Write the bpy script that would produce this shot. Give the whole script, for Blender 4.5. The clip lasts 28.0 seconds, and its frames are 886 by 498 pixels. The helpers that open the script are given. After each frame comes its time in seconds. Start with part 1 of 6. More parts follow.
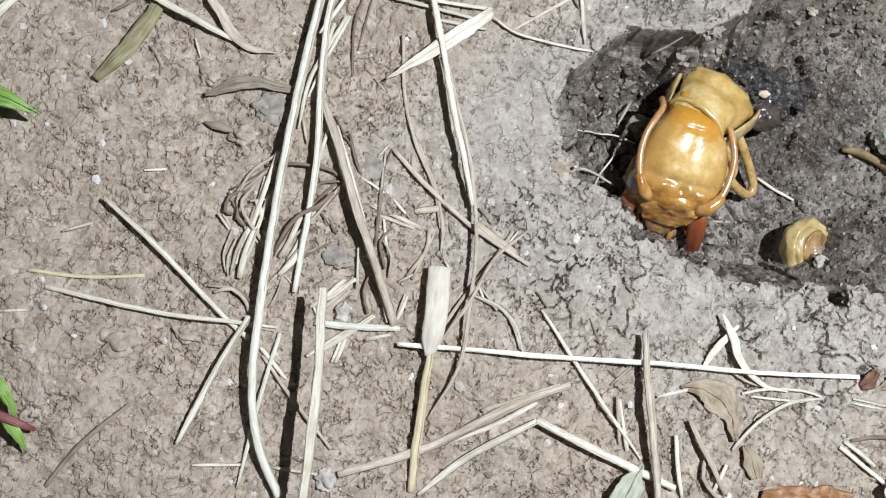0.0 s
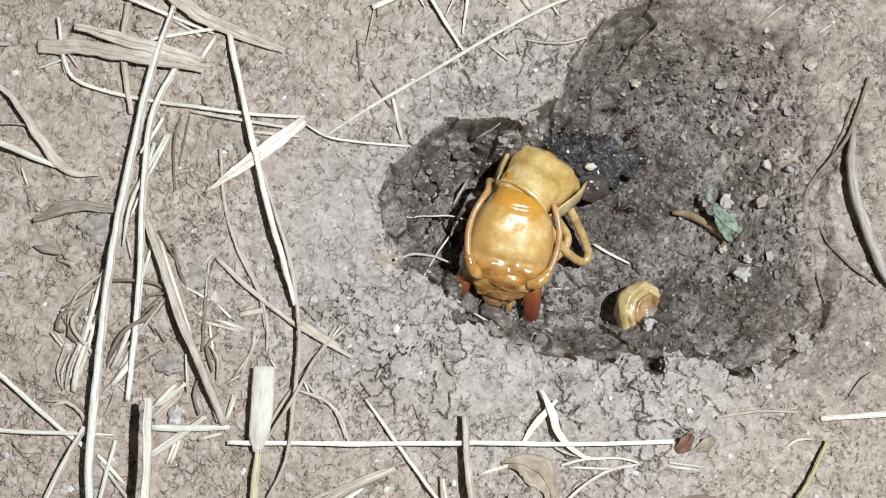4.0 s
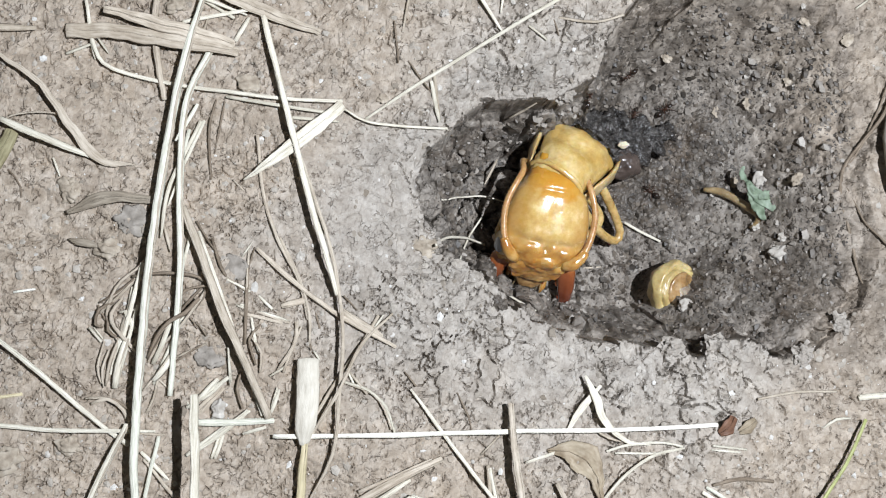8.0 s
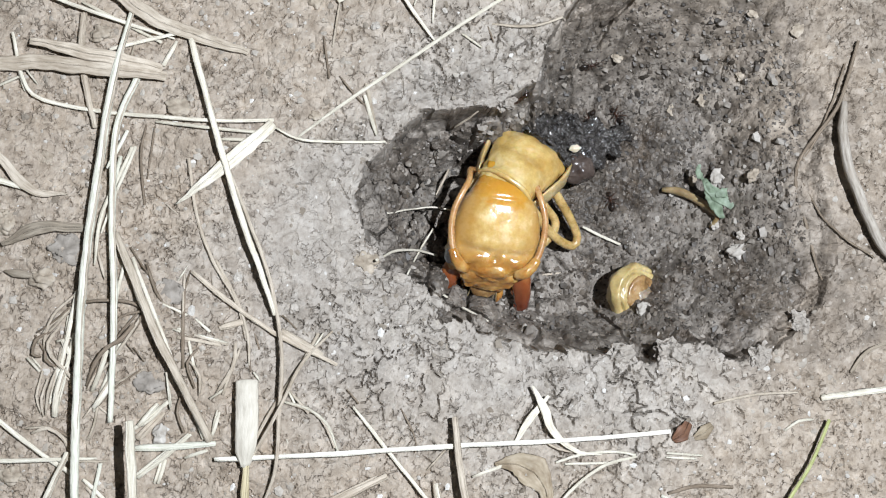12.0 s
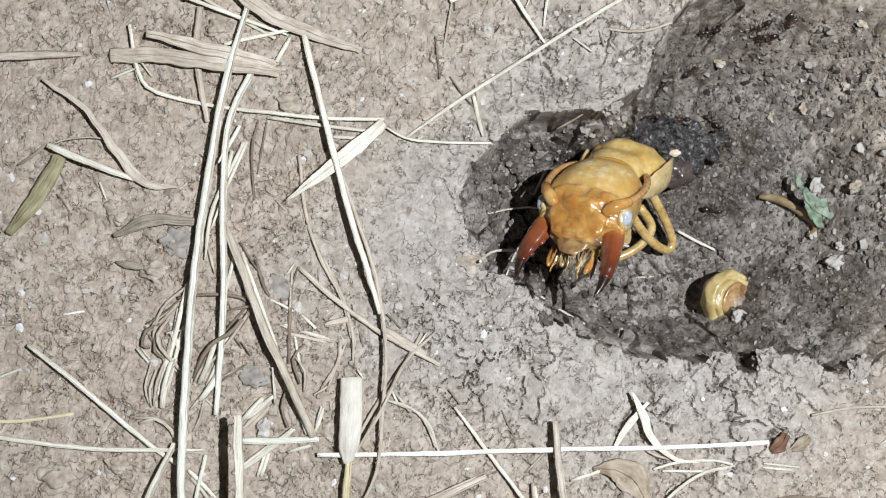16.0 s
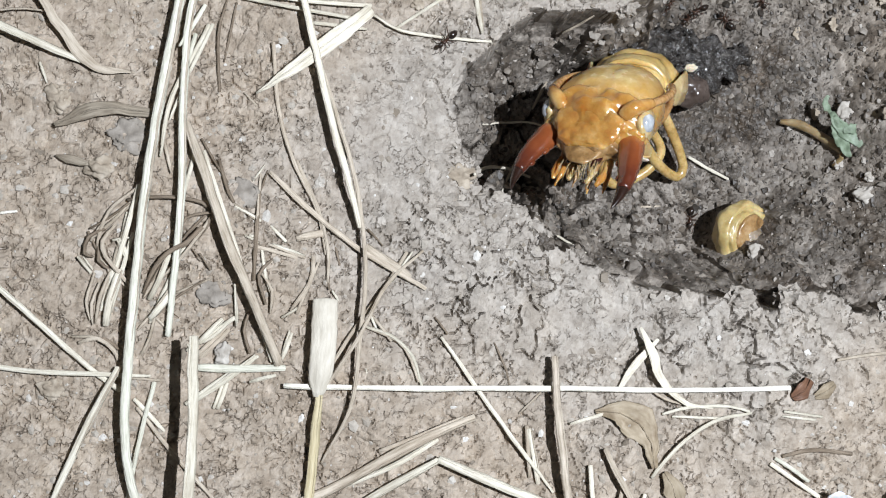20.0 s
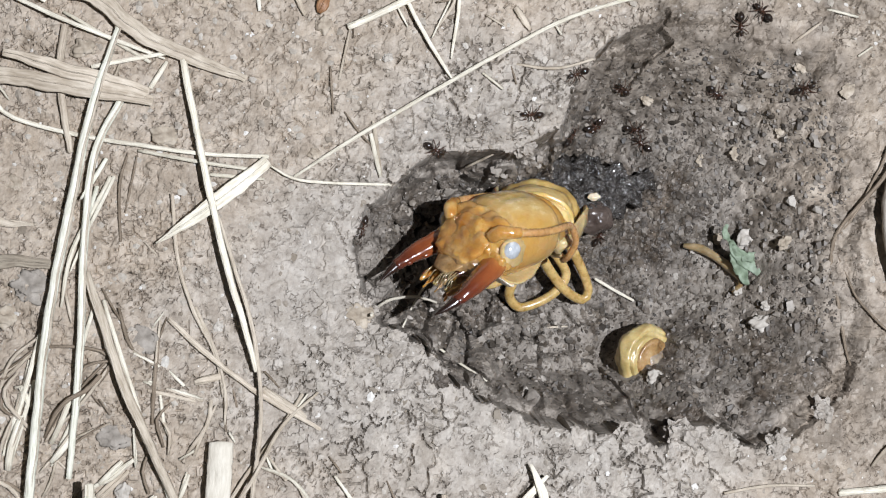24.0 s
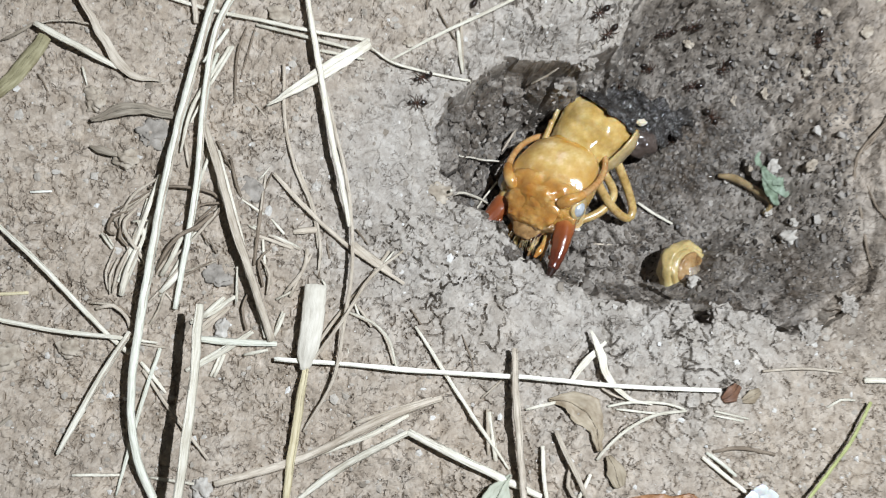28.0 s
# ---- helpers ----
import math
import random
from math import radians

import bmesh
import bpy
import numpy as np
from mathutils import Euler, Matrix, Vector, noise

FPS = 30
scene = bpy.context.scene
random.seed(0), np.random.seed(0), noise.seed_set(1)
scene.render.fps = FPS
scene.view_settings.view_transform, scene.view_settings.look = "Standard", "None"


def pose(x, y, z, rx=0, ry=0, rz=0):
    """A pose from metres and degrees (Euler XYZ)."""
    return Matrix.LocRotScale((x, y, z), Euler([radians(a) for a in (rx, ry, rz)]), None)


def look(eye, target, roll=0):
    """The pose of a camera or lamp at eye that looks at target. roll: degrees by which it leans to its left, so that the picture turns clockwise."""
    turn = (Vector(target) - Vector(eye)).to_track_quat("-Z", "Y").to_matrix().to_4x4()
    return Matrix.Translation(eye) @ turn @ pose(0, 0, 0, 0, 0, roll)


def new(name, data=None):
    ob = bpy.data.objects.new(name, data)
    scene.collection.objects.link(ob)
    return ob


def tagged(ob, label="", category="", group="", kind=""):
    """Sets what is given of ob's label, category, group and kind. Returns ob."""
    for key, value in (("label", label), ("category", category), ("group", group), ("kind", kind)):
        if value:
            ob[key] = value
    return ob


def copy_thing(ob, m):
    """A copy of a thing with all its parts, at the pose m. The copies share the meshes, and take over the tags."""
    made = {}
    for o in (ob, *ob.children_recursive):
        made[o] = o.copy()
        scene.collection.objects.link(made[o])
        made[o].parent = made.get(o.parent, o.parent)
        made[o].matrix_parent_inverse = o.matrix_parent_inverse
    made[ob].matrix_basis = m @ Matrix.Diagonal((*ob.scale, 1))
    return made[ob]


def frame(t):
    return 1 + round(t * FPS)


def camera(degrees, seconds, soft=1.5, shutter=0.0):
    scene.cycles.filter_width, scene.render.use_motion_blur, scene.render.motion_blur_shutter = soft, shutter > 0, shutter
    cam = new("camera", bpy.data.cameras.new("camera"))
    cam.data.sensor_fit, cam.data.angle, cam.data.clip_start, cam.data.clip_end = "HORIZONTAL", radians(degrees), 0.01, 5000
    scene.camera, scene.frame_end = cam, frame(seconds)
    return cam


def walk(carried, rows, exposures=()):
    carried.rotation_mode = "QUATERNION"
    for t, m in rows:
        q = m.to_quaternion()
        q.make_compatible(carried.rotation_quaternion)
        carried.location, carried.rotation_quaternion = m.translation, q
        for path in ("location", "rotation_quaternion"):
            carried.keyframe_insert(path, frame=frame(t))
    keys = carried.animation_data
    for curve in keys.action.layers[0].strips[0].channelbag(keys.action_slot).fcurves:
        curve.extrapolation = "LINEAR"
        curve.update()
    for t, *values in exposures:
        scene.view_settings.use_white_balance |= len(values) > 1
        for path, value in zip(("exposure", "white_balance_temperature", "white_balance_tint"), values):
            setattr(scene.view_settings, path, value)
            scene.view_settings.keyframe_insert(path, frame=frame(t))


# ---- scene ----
cam = camera(40.3, 28.0, soft=1.1, shutter=0.4)
METRES, EYE, TILT, LEAN, TURN = 0.6, 0.18, -90.0, 0.0, 0.0
BASE = pose(-0.02860, -0.01106, -0.01103, 7.125, -10.402, -0.649) @ pose(0, 0, EYE, TILT, LEAN, TURN)
ROWS = [
    (0.0, 0.0, 0.0, 0.0, -0.0, 0.0, -0.0),
    (0.2, 0.0014, -0.0007, 0.0015, 0.1296, -0.0732, 0.0696),
    (0.3, 0.0037, -0.0019, 0.004, 0.3456, -0.1952, 0.1856),
    (0.5, 0.0234, -0.0117, 0.0249, 2.16, -1.22, 1.16),
    (1.0, 0.0222, -0.045, 0.0335, 1.07, -2.02, 3.05),
    (1.5, 0.0376, -0.0273, 0.0253, 1.2, -1.25, 3.78),
    (2.0, 0.0436, -0.0278, 0.0432, 1.01, -3.62, 4.39),
    (2.5, 0.0436, -0.0202, 0.0305, 0.35, -1.52, 4.11),
    (3.0, 0.0493, -0.0203, 0.0245, 0.9, -0.57, 4.11),
    (3.5, 0.05, -0.0221, 0.0286, 0.84, -0.95, 4.32),
    (5.5, 0.0448, 0.0126, 0.0018, 0.38, 1.86, -0.06),
    (5.9, 0.0316, 0.0132, 0.0209, -1.92, -2.34, -0.36),
    (6.0, 0.0316, 0.0132, 0.0209, -1.44, -1.46, -0.36),
    (6.1, 0.0316, 0.0132, 0.0209, -1.04, -0.34, -0.36),
    (6.5, 0.0486, -0.0366, 0.0177, 0.85, -0.53, 3.28),
    (7.0, 0.0341, -0.0234, 0.0351, -1.71, -3.23, 3.89),
    (7.5, 0.0208, -0.0206, 0.035, -2.94, -3.03, 3.96),
    (8.0, 0.0269, -0.0114, 0.0374, -1.55, -3.5, 4.18),
    (8.5, 0.0432, -0.0147, 0.045, 1.24, -4.5, 4.63),
    (9.0, 0.0404, -0.0253, 0.0417, 0.72, -3.63, 4.58),
    (9.5, 0.0384, -0.0089, 0.039, 0.15, -3.6, 4.7),
    (10.0, 0.046, -0.0127, 0.0414, 0.74, -3.89, 5.56),
    (10.5, 0.0497, -0.0062, 0.0438, 0.84, -4.44, 5.9),
    (11.0, 0.0556, -0.0038, 0.0484, 1.11, -5.03, 6.34),
    (11.5, 0.0596, -0.0059, 0.0472, 1.5, -4.79, 6.72),
    (13.5, 0.0401, -0.0168, 0.0025, 0.65, 2.43, 5.61),
    (14.0, 0.0238, -0.0056, 0.0088, -0.53, 0.1, 4.32),
    (14.5, 0.0187, -0.0066, 0.0223, -0.4, -3.02, 3.95),
    (15.0, 0.038, -0.0017, 0.059, 2.92, -8.51, 4.66),
    (15.5, 0.0355, -0.0034, 0.0586, 2.22, -7.84, 5.15),
    (16.0, 0.0401, -0.0093, 0.0477, 2.82, -4.52, 5.03),
    (16.5, 0.0307, -0.0023, 0.0366, 0.75, -2.08, 4.11),
    (17.0, 0.0303, -0.0166, 0.0104, 0.75, 2.58, 3.17),
    (17.5, 0.0251, -0.0093, -0.0102, -0.23, 3.11, 2.36),
    (18.0, 0.0152, -0.003, -0.0029, -1.91, 1.31, 2.0),
    (18.5, 0.011, -0.0064, -0.0024, -2.02, 0.92, 2.07),
    (19.0, 0.011, -0.0066, 0.013, -1.58, -1.92, 2.24),
    (19.5, 0.0157, 0.0074, 0.02, -0.45, -3.39, 2.38),
    (20.0, 0.0282, 0.0253, 0.0312, 0.55, -5.88, 2.83),
    (20.5, 0.0263, 0.0167, 0.0184, -0.44, -2.52, 2.71),
    (22.5, 0.0419, -0.0239, 0.0105, 1.36, -1.18, 0.76),
    (23.0, 0.0251, -0.0128, 0.0284, -1.53, -4.38, 0.84),
    (23.5, 0.0321, 0.006, 0.0627, -0.22, -6.58, 2.17),
    (24.0, 0.0563, 0.0202, 0.0651, 1.17, -6.4, 2.65),
    (24.5, 0.0521, 0.0201, 0.0673, -0.18, -6.43, 3.06),
    (25.0, 0.0501, 0.0118, 0.0697, -0.68, -6.08, 3.71),
    (25.5, 0.0488, 0.0127, 0.0688, -1.18, -5.55, 4.0),
    (26.0, 0.0443, 0.0176, 0.0646, -1.86, -4.5, 4.3),
    (26.5, 0.033, -0.0024, 0.0323, -2.19, 1.29, 3.95),
    (26.9, 0.0288, -0.0165, -0.0088, -1.3, 6.85, 1.95),
    (27.0, 0.0288, -0.0165, -0.0088, -1.43, 5.79, 1.95),
    (27.1, 0.0288, -0.0165, -0.0088, -1.48, 4.75, 1.95),
    (27.5, 0.0265, -0.0337, -0.0108, -1.31, 3.64, -0.23),
    (28.0, 0.0237, -0.0133, -0.0041, -1.19, 1.7, 0.05),
]
# the picture brightens and warms a little on the way: seconds, stops, kelvin, tint
EXPOSURES = (
    (0, -0.03, 6500, 10), (1, -0.08, 6500, 10), (2, 0.0, 6500, 10), (7, 0.03, 6450, 10), (11.5, 0.05, 6450, 9.5), (14, 0.02, 6450, 9.5), (16, 0.01, 6500, 10), (17, 0.0, 6600, 10.5),
    (18.5, -0.04, 6600, 10.5), (20, 0.02, 6500, 10), (23.2, 0.03, 6500, 10), (24, -0.01, 6620, 11.8), (26, 0.02, 6620, 12), (26.8, -0.02, 6500, 10), (28, 0.0, 6400, 8),
)
walk(cam, [(t, BASE @ pose(METRES * x, METRES * y, METRES * z, 90 + pitch, roll, yaw)) for t, x, y, z, yaw, pitch, roll in ROWS], EXPOSURES)

# ---- light: one hand torch held up beside the camera, in the dark ----
world = bpy.data.worlds.new("night")
world.use_nodes = True
scene.world = world
world.node_tree.nodes["Background"].inputs[0].default_value = (0.9, 0.95, 1.0, 1)
world.node_tree.nodes["Background"].inputs[1].default_value = 0.05

torch = new("torch_light", bpy.data.lights.new("torch_light", "AREA"))
torch.data.shape, torch.data.size, torch.data.energy, torch.data.color = "DISK", 0.0042, 2.02, (0.853, 0.91, 1.0)
torch.matrix_world = look((0.066, 0.014, 0.320), (0.0, 0.0, 0.0))

MM = 0.001


# ---- materials ----
def nodes_of(name):
    m = bpy.data.materials.new(name)
    m.use_nodes = True
    t = m.node_tree
    return m, t, t.nodes["Principled BSDF"]


def node(t, kind, **sets):
    n = t.nodes.new(kind)
    for key, value in sets.items():
        if key in n.inputs:
            n.inputs[key].default_value = value
    return n


def noise_at(t, vector, scale, detail=4.0, rough=0.6):
    n = node(t, "ShaderNodeTexNoise", Scale=scale, Detail=detail, Roughness=rough)
    t.links.new(vector, n.inputs["Vector"])
    return n.outputs["Fac"]


def ramp(t, value, stops):
    n = t.nodes.new("ShaderNodeValToRGB")
    t.links.new(value, n.inputs[0])
    e = n.color_ramp.elements
    while len(e) < len(stops):
        e.new(0.5)
    for i, (at, col) in enumerate(stops):
        e[i].position, e[i].color = at, (*col, 1)
    return n.outputs[0]


def blend(t, how, factor, a, b):
    n = t.nodes.new("ShaderNodeMix")
    n.data_type, n.blend_type = "RGBA", how
    for socket, value in ((n.inputs[0], factor), (n.inputs[6], a), (n.inputs[7], b)):
        if isinstance(value, (int, float)):
            socket.default_value = value
        elif isinstance(value, tuple):
            socket.default_value = (*value, 1)
        else:
            t.links.new(value, socket)
    return n.outputs[2]


def maths(t, how, a, b=0.0):
    n = t.nodes.new("ShaderNodeMath")
    n.operation = how
    for socket, value in ((n.inputs[0], a), (n.inputs[1], b)):
        if isinstance(value, (int, float)):
            socket.default_value = value
        else:
            t.links.new(value, socket)
    return n.outputs[0]


def bump(t, value, distance, strength=1.0):
    n = node(t, "ShaderNodeBump", Strength=strength, Distance=distance)
    t.links.new(value, n.inputs["Height"])
    return n.outputs["Normal"]


def place(t, kind="Object"):
    return t.nodes.new("ShaderNodeTexCoord").outputs[kind]


def soil_material():
    m, t, p = nodes_of("soil")
    at = place(t)
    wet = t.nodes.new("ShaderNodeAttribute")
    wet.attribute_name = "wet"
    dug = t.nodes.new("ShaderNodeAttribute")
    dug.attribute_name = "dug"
    grain = node(t, "ShaderNodeTexVoronoi", Scale=1250.0)
    t.links.new(at, grain.inputs["Vector"])
    clod = node(t, "ShaderNodeTexVoronoi", Scale=430.0)
    t.links.new(at, clod.inputs["Vector"])
    fine = noise_at(t, at, 3200, 3)
    mid = noise_at(t, at, 480, 6, 0.72)
    big = noise_at(t, at, 60, 4)
    brown = ramp(t, mid, ((0.32, (0.275, 0.222, 0.168)), (0.5, (0.378, 0.316, 0.252)), (0.68, (0.475, 0.41, 0.342))))
    grey = ramp(t, mid, ((0.32, (0.278, 0.246, 0.211)), (0.5, (0.372, 0.336, 0.296)), (0.68, (0.455, 0.418, 0.374))))
    share = maths(t, "ADD", maths(t, "MULTIPLY", big, 0.9), maths(t, "SUBTRACT", dug.outputs["Fac"], 0.45))
    n = t.nodes.new("ShaderNodeClamp")
    t.links.new(share, n.inputs[0])
    dry = blend(t, "MIX", n.outputs[0], brown, grey)
    grains = ramp(t, grain.outputs["Color"], ((0.0, (0.78, 0.765, 0.74)), (0.3, (0.94, 0.93, 0.915)), (0.8, (1.04, 1.04, 1.03)), (0.97, (1.10, 1.10, 1.08)), (1.0, (1.4, 1.4, 1.37))))
    clods = ramp(t, clod.outputs["Color"], ((0.0, (0.82, 0.805, 0.78)), (0.5, (1.0, 1.0, 1.0)), (1.0, (1.14, 1.125, 1.10))))
    dry = blend(t, "MULTIPLY", 0.75, blend(t, "MULTIPLY", 0.9, dry, grains), clods)
    bend = node(t, "ShaderNodeTexNoise", Scale=900.0, Detail=3.0)
    t.links.new(at, bend.inputs["Vector"])
    away = t.nodes.new("ShaderNodeVectorMath")
    away.operation = "MULTIPLY_ADD"
    away.inputs[1].default_value = (0.0022, 0.0022, 0.0022)
    t.links.new(bend.outputs["Color"], away.inputs[0])
    t.links.new(at, away.inputs[2])
    split = node(t, "ShaderNodeTexVoronoi", Scale=640.0)
    split.feature = "DISTANCE_TO_EDGE"
    t.links.new(away.outputs[0], split.inputs["Vector"])
    some = maths(t, "MULTIPLY", ramp(t, noise_at(t, at, 620, 3), ((0.50, (0, 0, 0)), (0.60, (1, 1, 1)))), ramp(t, noise_at(t, at, 120, 3), ((0.40, (0.15, 0.15, 0.15)), (0.56, (1, 1, 1)))))
    hair = maths(t, "MULTIPLY", ramp(t, split.outputs["Distance"], ((0.02, (1, 1, 1)), (0.085, (0, 0, 0)))), some)
    dry = blend(t, "MULTIPLY", hair, dry, (0.62, 0.58, 0.54))
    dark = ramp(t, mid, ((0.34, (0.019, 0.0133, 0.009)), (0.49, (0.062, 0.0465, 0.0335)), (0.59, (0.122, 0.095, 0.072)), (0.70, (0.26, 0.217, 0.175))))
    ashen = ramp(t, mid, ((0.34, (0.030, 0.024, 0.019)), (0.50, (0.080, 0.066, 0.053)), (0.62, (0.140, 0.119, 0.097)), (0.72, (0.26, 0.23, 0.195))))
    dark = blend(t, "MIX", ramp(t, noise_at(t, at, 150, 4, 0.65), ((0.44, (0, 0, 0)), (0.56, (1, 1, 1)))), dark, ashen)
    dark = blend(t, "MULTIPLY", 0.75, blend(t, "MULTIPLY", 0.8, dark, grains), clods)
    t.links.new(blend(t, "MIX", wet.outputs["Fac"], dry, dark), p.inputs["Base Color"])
    r = ramp(t, wet.outputs["Fac"], ((0.0, (0.92, 0.92, 0.92)), (1.0, (0.52, 0.52, 0.52))))
    glint = ramp(t, grain.outputs["Color"], ((0.78, (0, 0, 0)), (0.82, (0.46, 0.46, 0.46))))
    sheen = maths(t, "MULTIPLY", glint, wet.outputs["Fac"])
    t.links.new(maths(t, "SUBTRACT", maths(t, "ADD", r, maths(t, "MULTIPLY", maths(t, "SUBTRACT", fine, 0.5), 0.4)), sheen), p.inputs["Roughness"])
    p.inputs["Specular IOR Level"].default_value = 0.5
    relief = maths(t, "SUBTRACT", maths(t, "ADD", maths(t, "MULTIPLY", fine, 0.3), maths(t, "MULTIPLY", grain.outputs["Distance"], -0.5)), hair)
    t.links.new(bump(t, relief, 0.0003, 0.8), p.inputs["Normal"])
    return m


def fibre_material(name, low, mid, high, rough=0.62, spots=0.25):
    """Dry grass: fibres along its length, and blotches."""
    m, t, p = nodes_of(name)
    uv = place(t, "UV")
    sc = t.nodes.new("ShaderNodeVectorMath")
    sc.operation = "MULTIPLY"
    sc.inputs[1].default_value = (14.0, 0.35, 1.0)
    t.links.new(uv, sc.inputs[0])
    fibre = noise_at(t, sc.outputs[0], 1.0, 4, 0.6)
    blotch = noise_at(t, place(t), 260, 4, 0.6)
    col = ramp(t, fibre, ((0.28, low), (0.5, mid), (0.75, high)))
    dirt = ramp(t, blotch, ((0.35, (0.45, 0.38, 0.30)), (0.55, (1, 1, 1))))
    col = blend(t, "MULTIPLY", spots, col, dirt)
    info = t.nodes.new("ShaderNodeObjectInfo")
    tint = ramp(t, info.outputs["Random"], ((0.0, (0.80, 0.78, 0.74)), (0.5, (0.97, 0.96, 0.94)), (1.0, (1.05, 1.03, 1.0))))
    t.links.new(blend(t, "MULTIPLY", 1.0, col, tint), p.inputs["Base Color"])
    p.inputs["Roughness"].default_value = rough
    t.links.new(bump(t, fibre, 0.00018, 0.8), p.inputs["Normal"])
    return m


def skin_material(name, stops, rough, scale=160.0, coat=0.0, bumps=0.00004, subsurface=0.0, grain=1500.0, spec=0.5, transmission=0.0):
    """Horn, flesh, stone or leaf: a blotchy colour, fine grain, and gloss."""
    m, t, p = nodes_of(name)
    at = place(t)
    n = noise_at(t, at, scale, 5, 0.6)
    col = ramp(t, n, stops)
    f = noise_at(t, at, grain, 3)
    col = blend(t, "MULTIPLY", 0.35, col, ramp(t, f, ((0.3, (0.7, 0.68, 0.65)), (0.65, (1.1, 1.1, 1.1)))))
    t.links.new(col, p.inputs["Base Color"])
    t.links.new(maths(t, "ADD", rough - 0.08, maths(t, "MULTIPLY", f, 0.16)), p.inputs["Roughness"])
    p.inputs["Coat Weight"].default_value, p.inputs["Coat Roughness"].default_value = coat, 0.12
    p.inputs["Specular IOR Level"].default_value = spec
    p.inputs["Transmission Weight"].default_value = transmission
    if subsurface:
        p.inputs["Subsurface Weight"].default_value = subsurface
        p.inputs["Subsurface Radius"].default_value = (1.0, 0.5, 0.2)
        p.inputs["Subsurface Scale"].default_value = 0.0012
    t.links.new(bump(t, f, bumps, 0.7), p.inputs["Normal"])
    return m


SOIL = soil_material()
FIBRE = {
    "pale": fibre_material("straw_pale", (0.50, 0.45, 0.35), (0.73, 0.69, 0.58), (0.87, 0.845, 0.765), 0.6, 0.3),
    "bright": fibre_material("straw_bright", (0.72, 0.68, 0.57), (0.88, 0.86, 0.77), (0.92, 0.91, 0.86), 0.55, 0.1),
    "green": fibre_material("straw_greenish", (0.48, 0.475, 0.385), (0.73, 0.725, 0.62), (0.88, 0.875, 0.79), 0.55, 0.15),
    "tan": fibre_material("straw_tan", (0.33, 0.275, 0.21), (0.54, 0.47, 0.38), (0.70, 0.635, 0.54), 0.7, 0.4),
    "dull": fibre_material("straw_dull", (0.17, 0.14, 0.105), (0.32, 0.275, 0.215), (0.45, 0.395, 0.32), 0.8, 0.4),
    "rustleaf": fibre_material("rust_leaf", (0.07, 0.035, 0.02), (0.17, 0.085, 0.05), (0.28, 0.16, 0.10), 0.6, 0.5),
    "yellow": fibre_material("straw_yellow", (0.56, 0.47, 0.28), (0.70, 0.615, 0.40), (0.80, 0.73, 0.53), 0.55, 0.15),
    "fresh": fibre_material("grass_fresh", (0.22, 0.26, 0.09), (0.40, 0.43, 0.17), (0.56, 0.57, 0.28), 0.5, 0.2),
    "root": fibre_material("root_brown", (0.10, 0.075, 0.05), (0.24, 0.19, 0.14), (0.40, 0.33, 0.26), 0.8, 0.4),
    "bark": fibre_material("root_bark", (0.20, 0.17, 0.14), (0.40, 0.36, 0.31), (0.55, 0.51, 0.45), 0.8, 0.3),
    "sheath": fibre_material("leaf_sheath", (0.47, 0.435, 0.365), (0.56, 0.525, 0.45), (0.64, 0.61, 0.535), 0.65, 0.15),
    "moss": fibre_material("mossy_stalk", (0.16, 0.14, 0.07), (0.30, 0.27, 0.155), (0.44, 0.40, 0.26), 0.8, 0.5),
    "deadleaf": fibre_material("dead_leaf", (0.28, 0.225, 0.15), (0.39, 0.325, 0.235), (0.48, 0.415, 0.325), 0.75, 0.8),
    "brownleaf": fibre_material("brown_leaf", (0.12, 0.054, 0.024), (0.28, 0.138, 0.062), (0.44, 0.27, 0.14), 0.5, 0.5),
    "greyleaf": fibre_material("grey_green_leaf", (0.30, 0.32, 0.24), (0.44, 0.46, 0.36), (0.55, 0.57, 0.47), 0.6, 0.3),
    "leaf": fibre_material("green_leaf", (0.10, 0.20, 0.035), (0.20, 0.36, 0.07), (0.34, 0.50, 0.15), 0.4, 0.15),
    "redstem": fibre_material("red_stem", (0.13, 0.035, 0.035), (0.24, 0.08, 0.08), (0.34, 0.15, 0.14), 0.5, 0.2),
    "white": fibre_material("root_white", (0.52, 0.47, 0.38), (0.72, 0.68, 0.58), (0.82, 0.78, 0.70), 0.6, 0.2),
}

# ---- ground ----
RIM = ((-77, 23.8), (-58, 25.0), (-52, 31), (-38, 34.7), (-24, 38.2), (-10, 37.6), (5, 36), (16, 43), (32, 45.6), (42, 48), (60, 42), (87, 34.2), (99, 27), (106, 22.5), (124, 22.9),
       (133, 26.7), (141, 30.6), (150, 33.5), (160, 35.7), (168, 36.6), (179, 35.3), (187, 33.7), (195, 28.4), (208, 27), (222, 24.4), (244, 21.8), (272, 21.8))


def pit(x, y):
    """How deep a place lies in the pit: s is 0 at its middle and 1 at its rim. Millimetres."""
    dx, dy = x - 24, y - 3
    a = (np.degrees(np.arctan2(dy, dx)) + 77) % 360 - 77
    deg, rad = np.array(RIM + ((283, 23.8),)).T
    return np.hypot(dx, dy) / np.interp(a, deg, rad), a


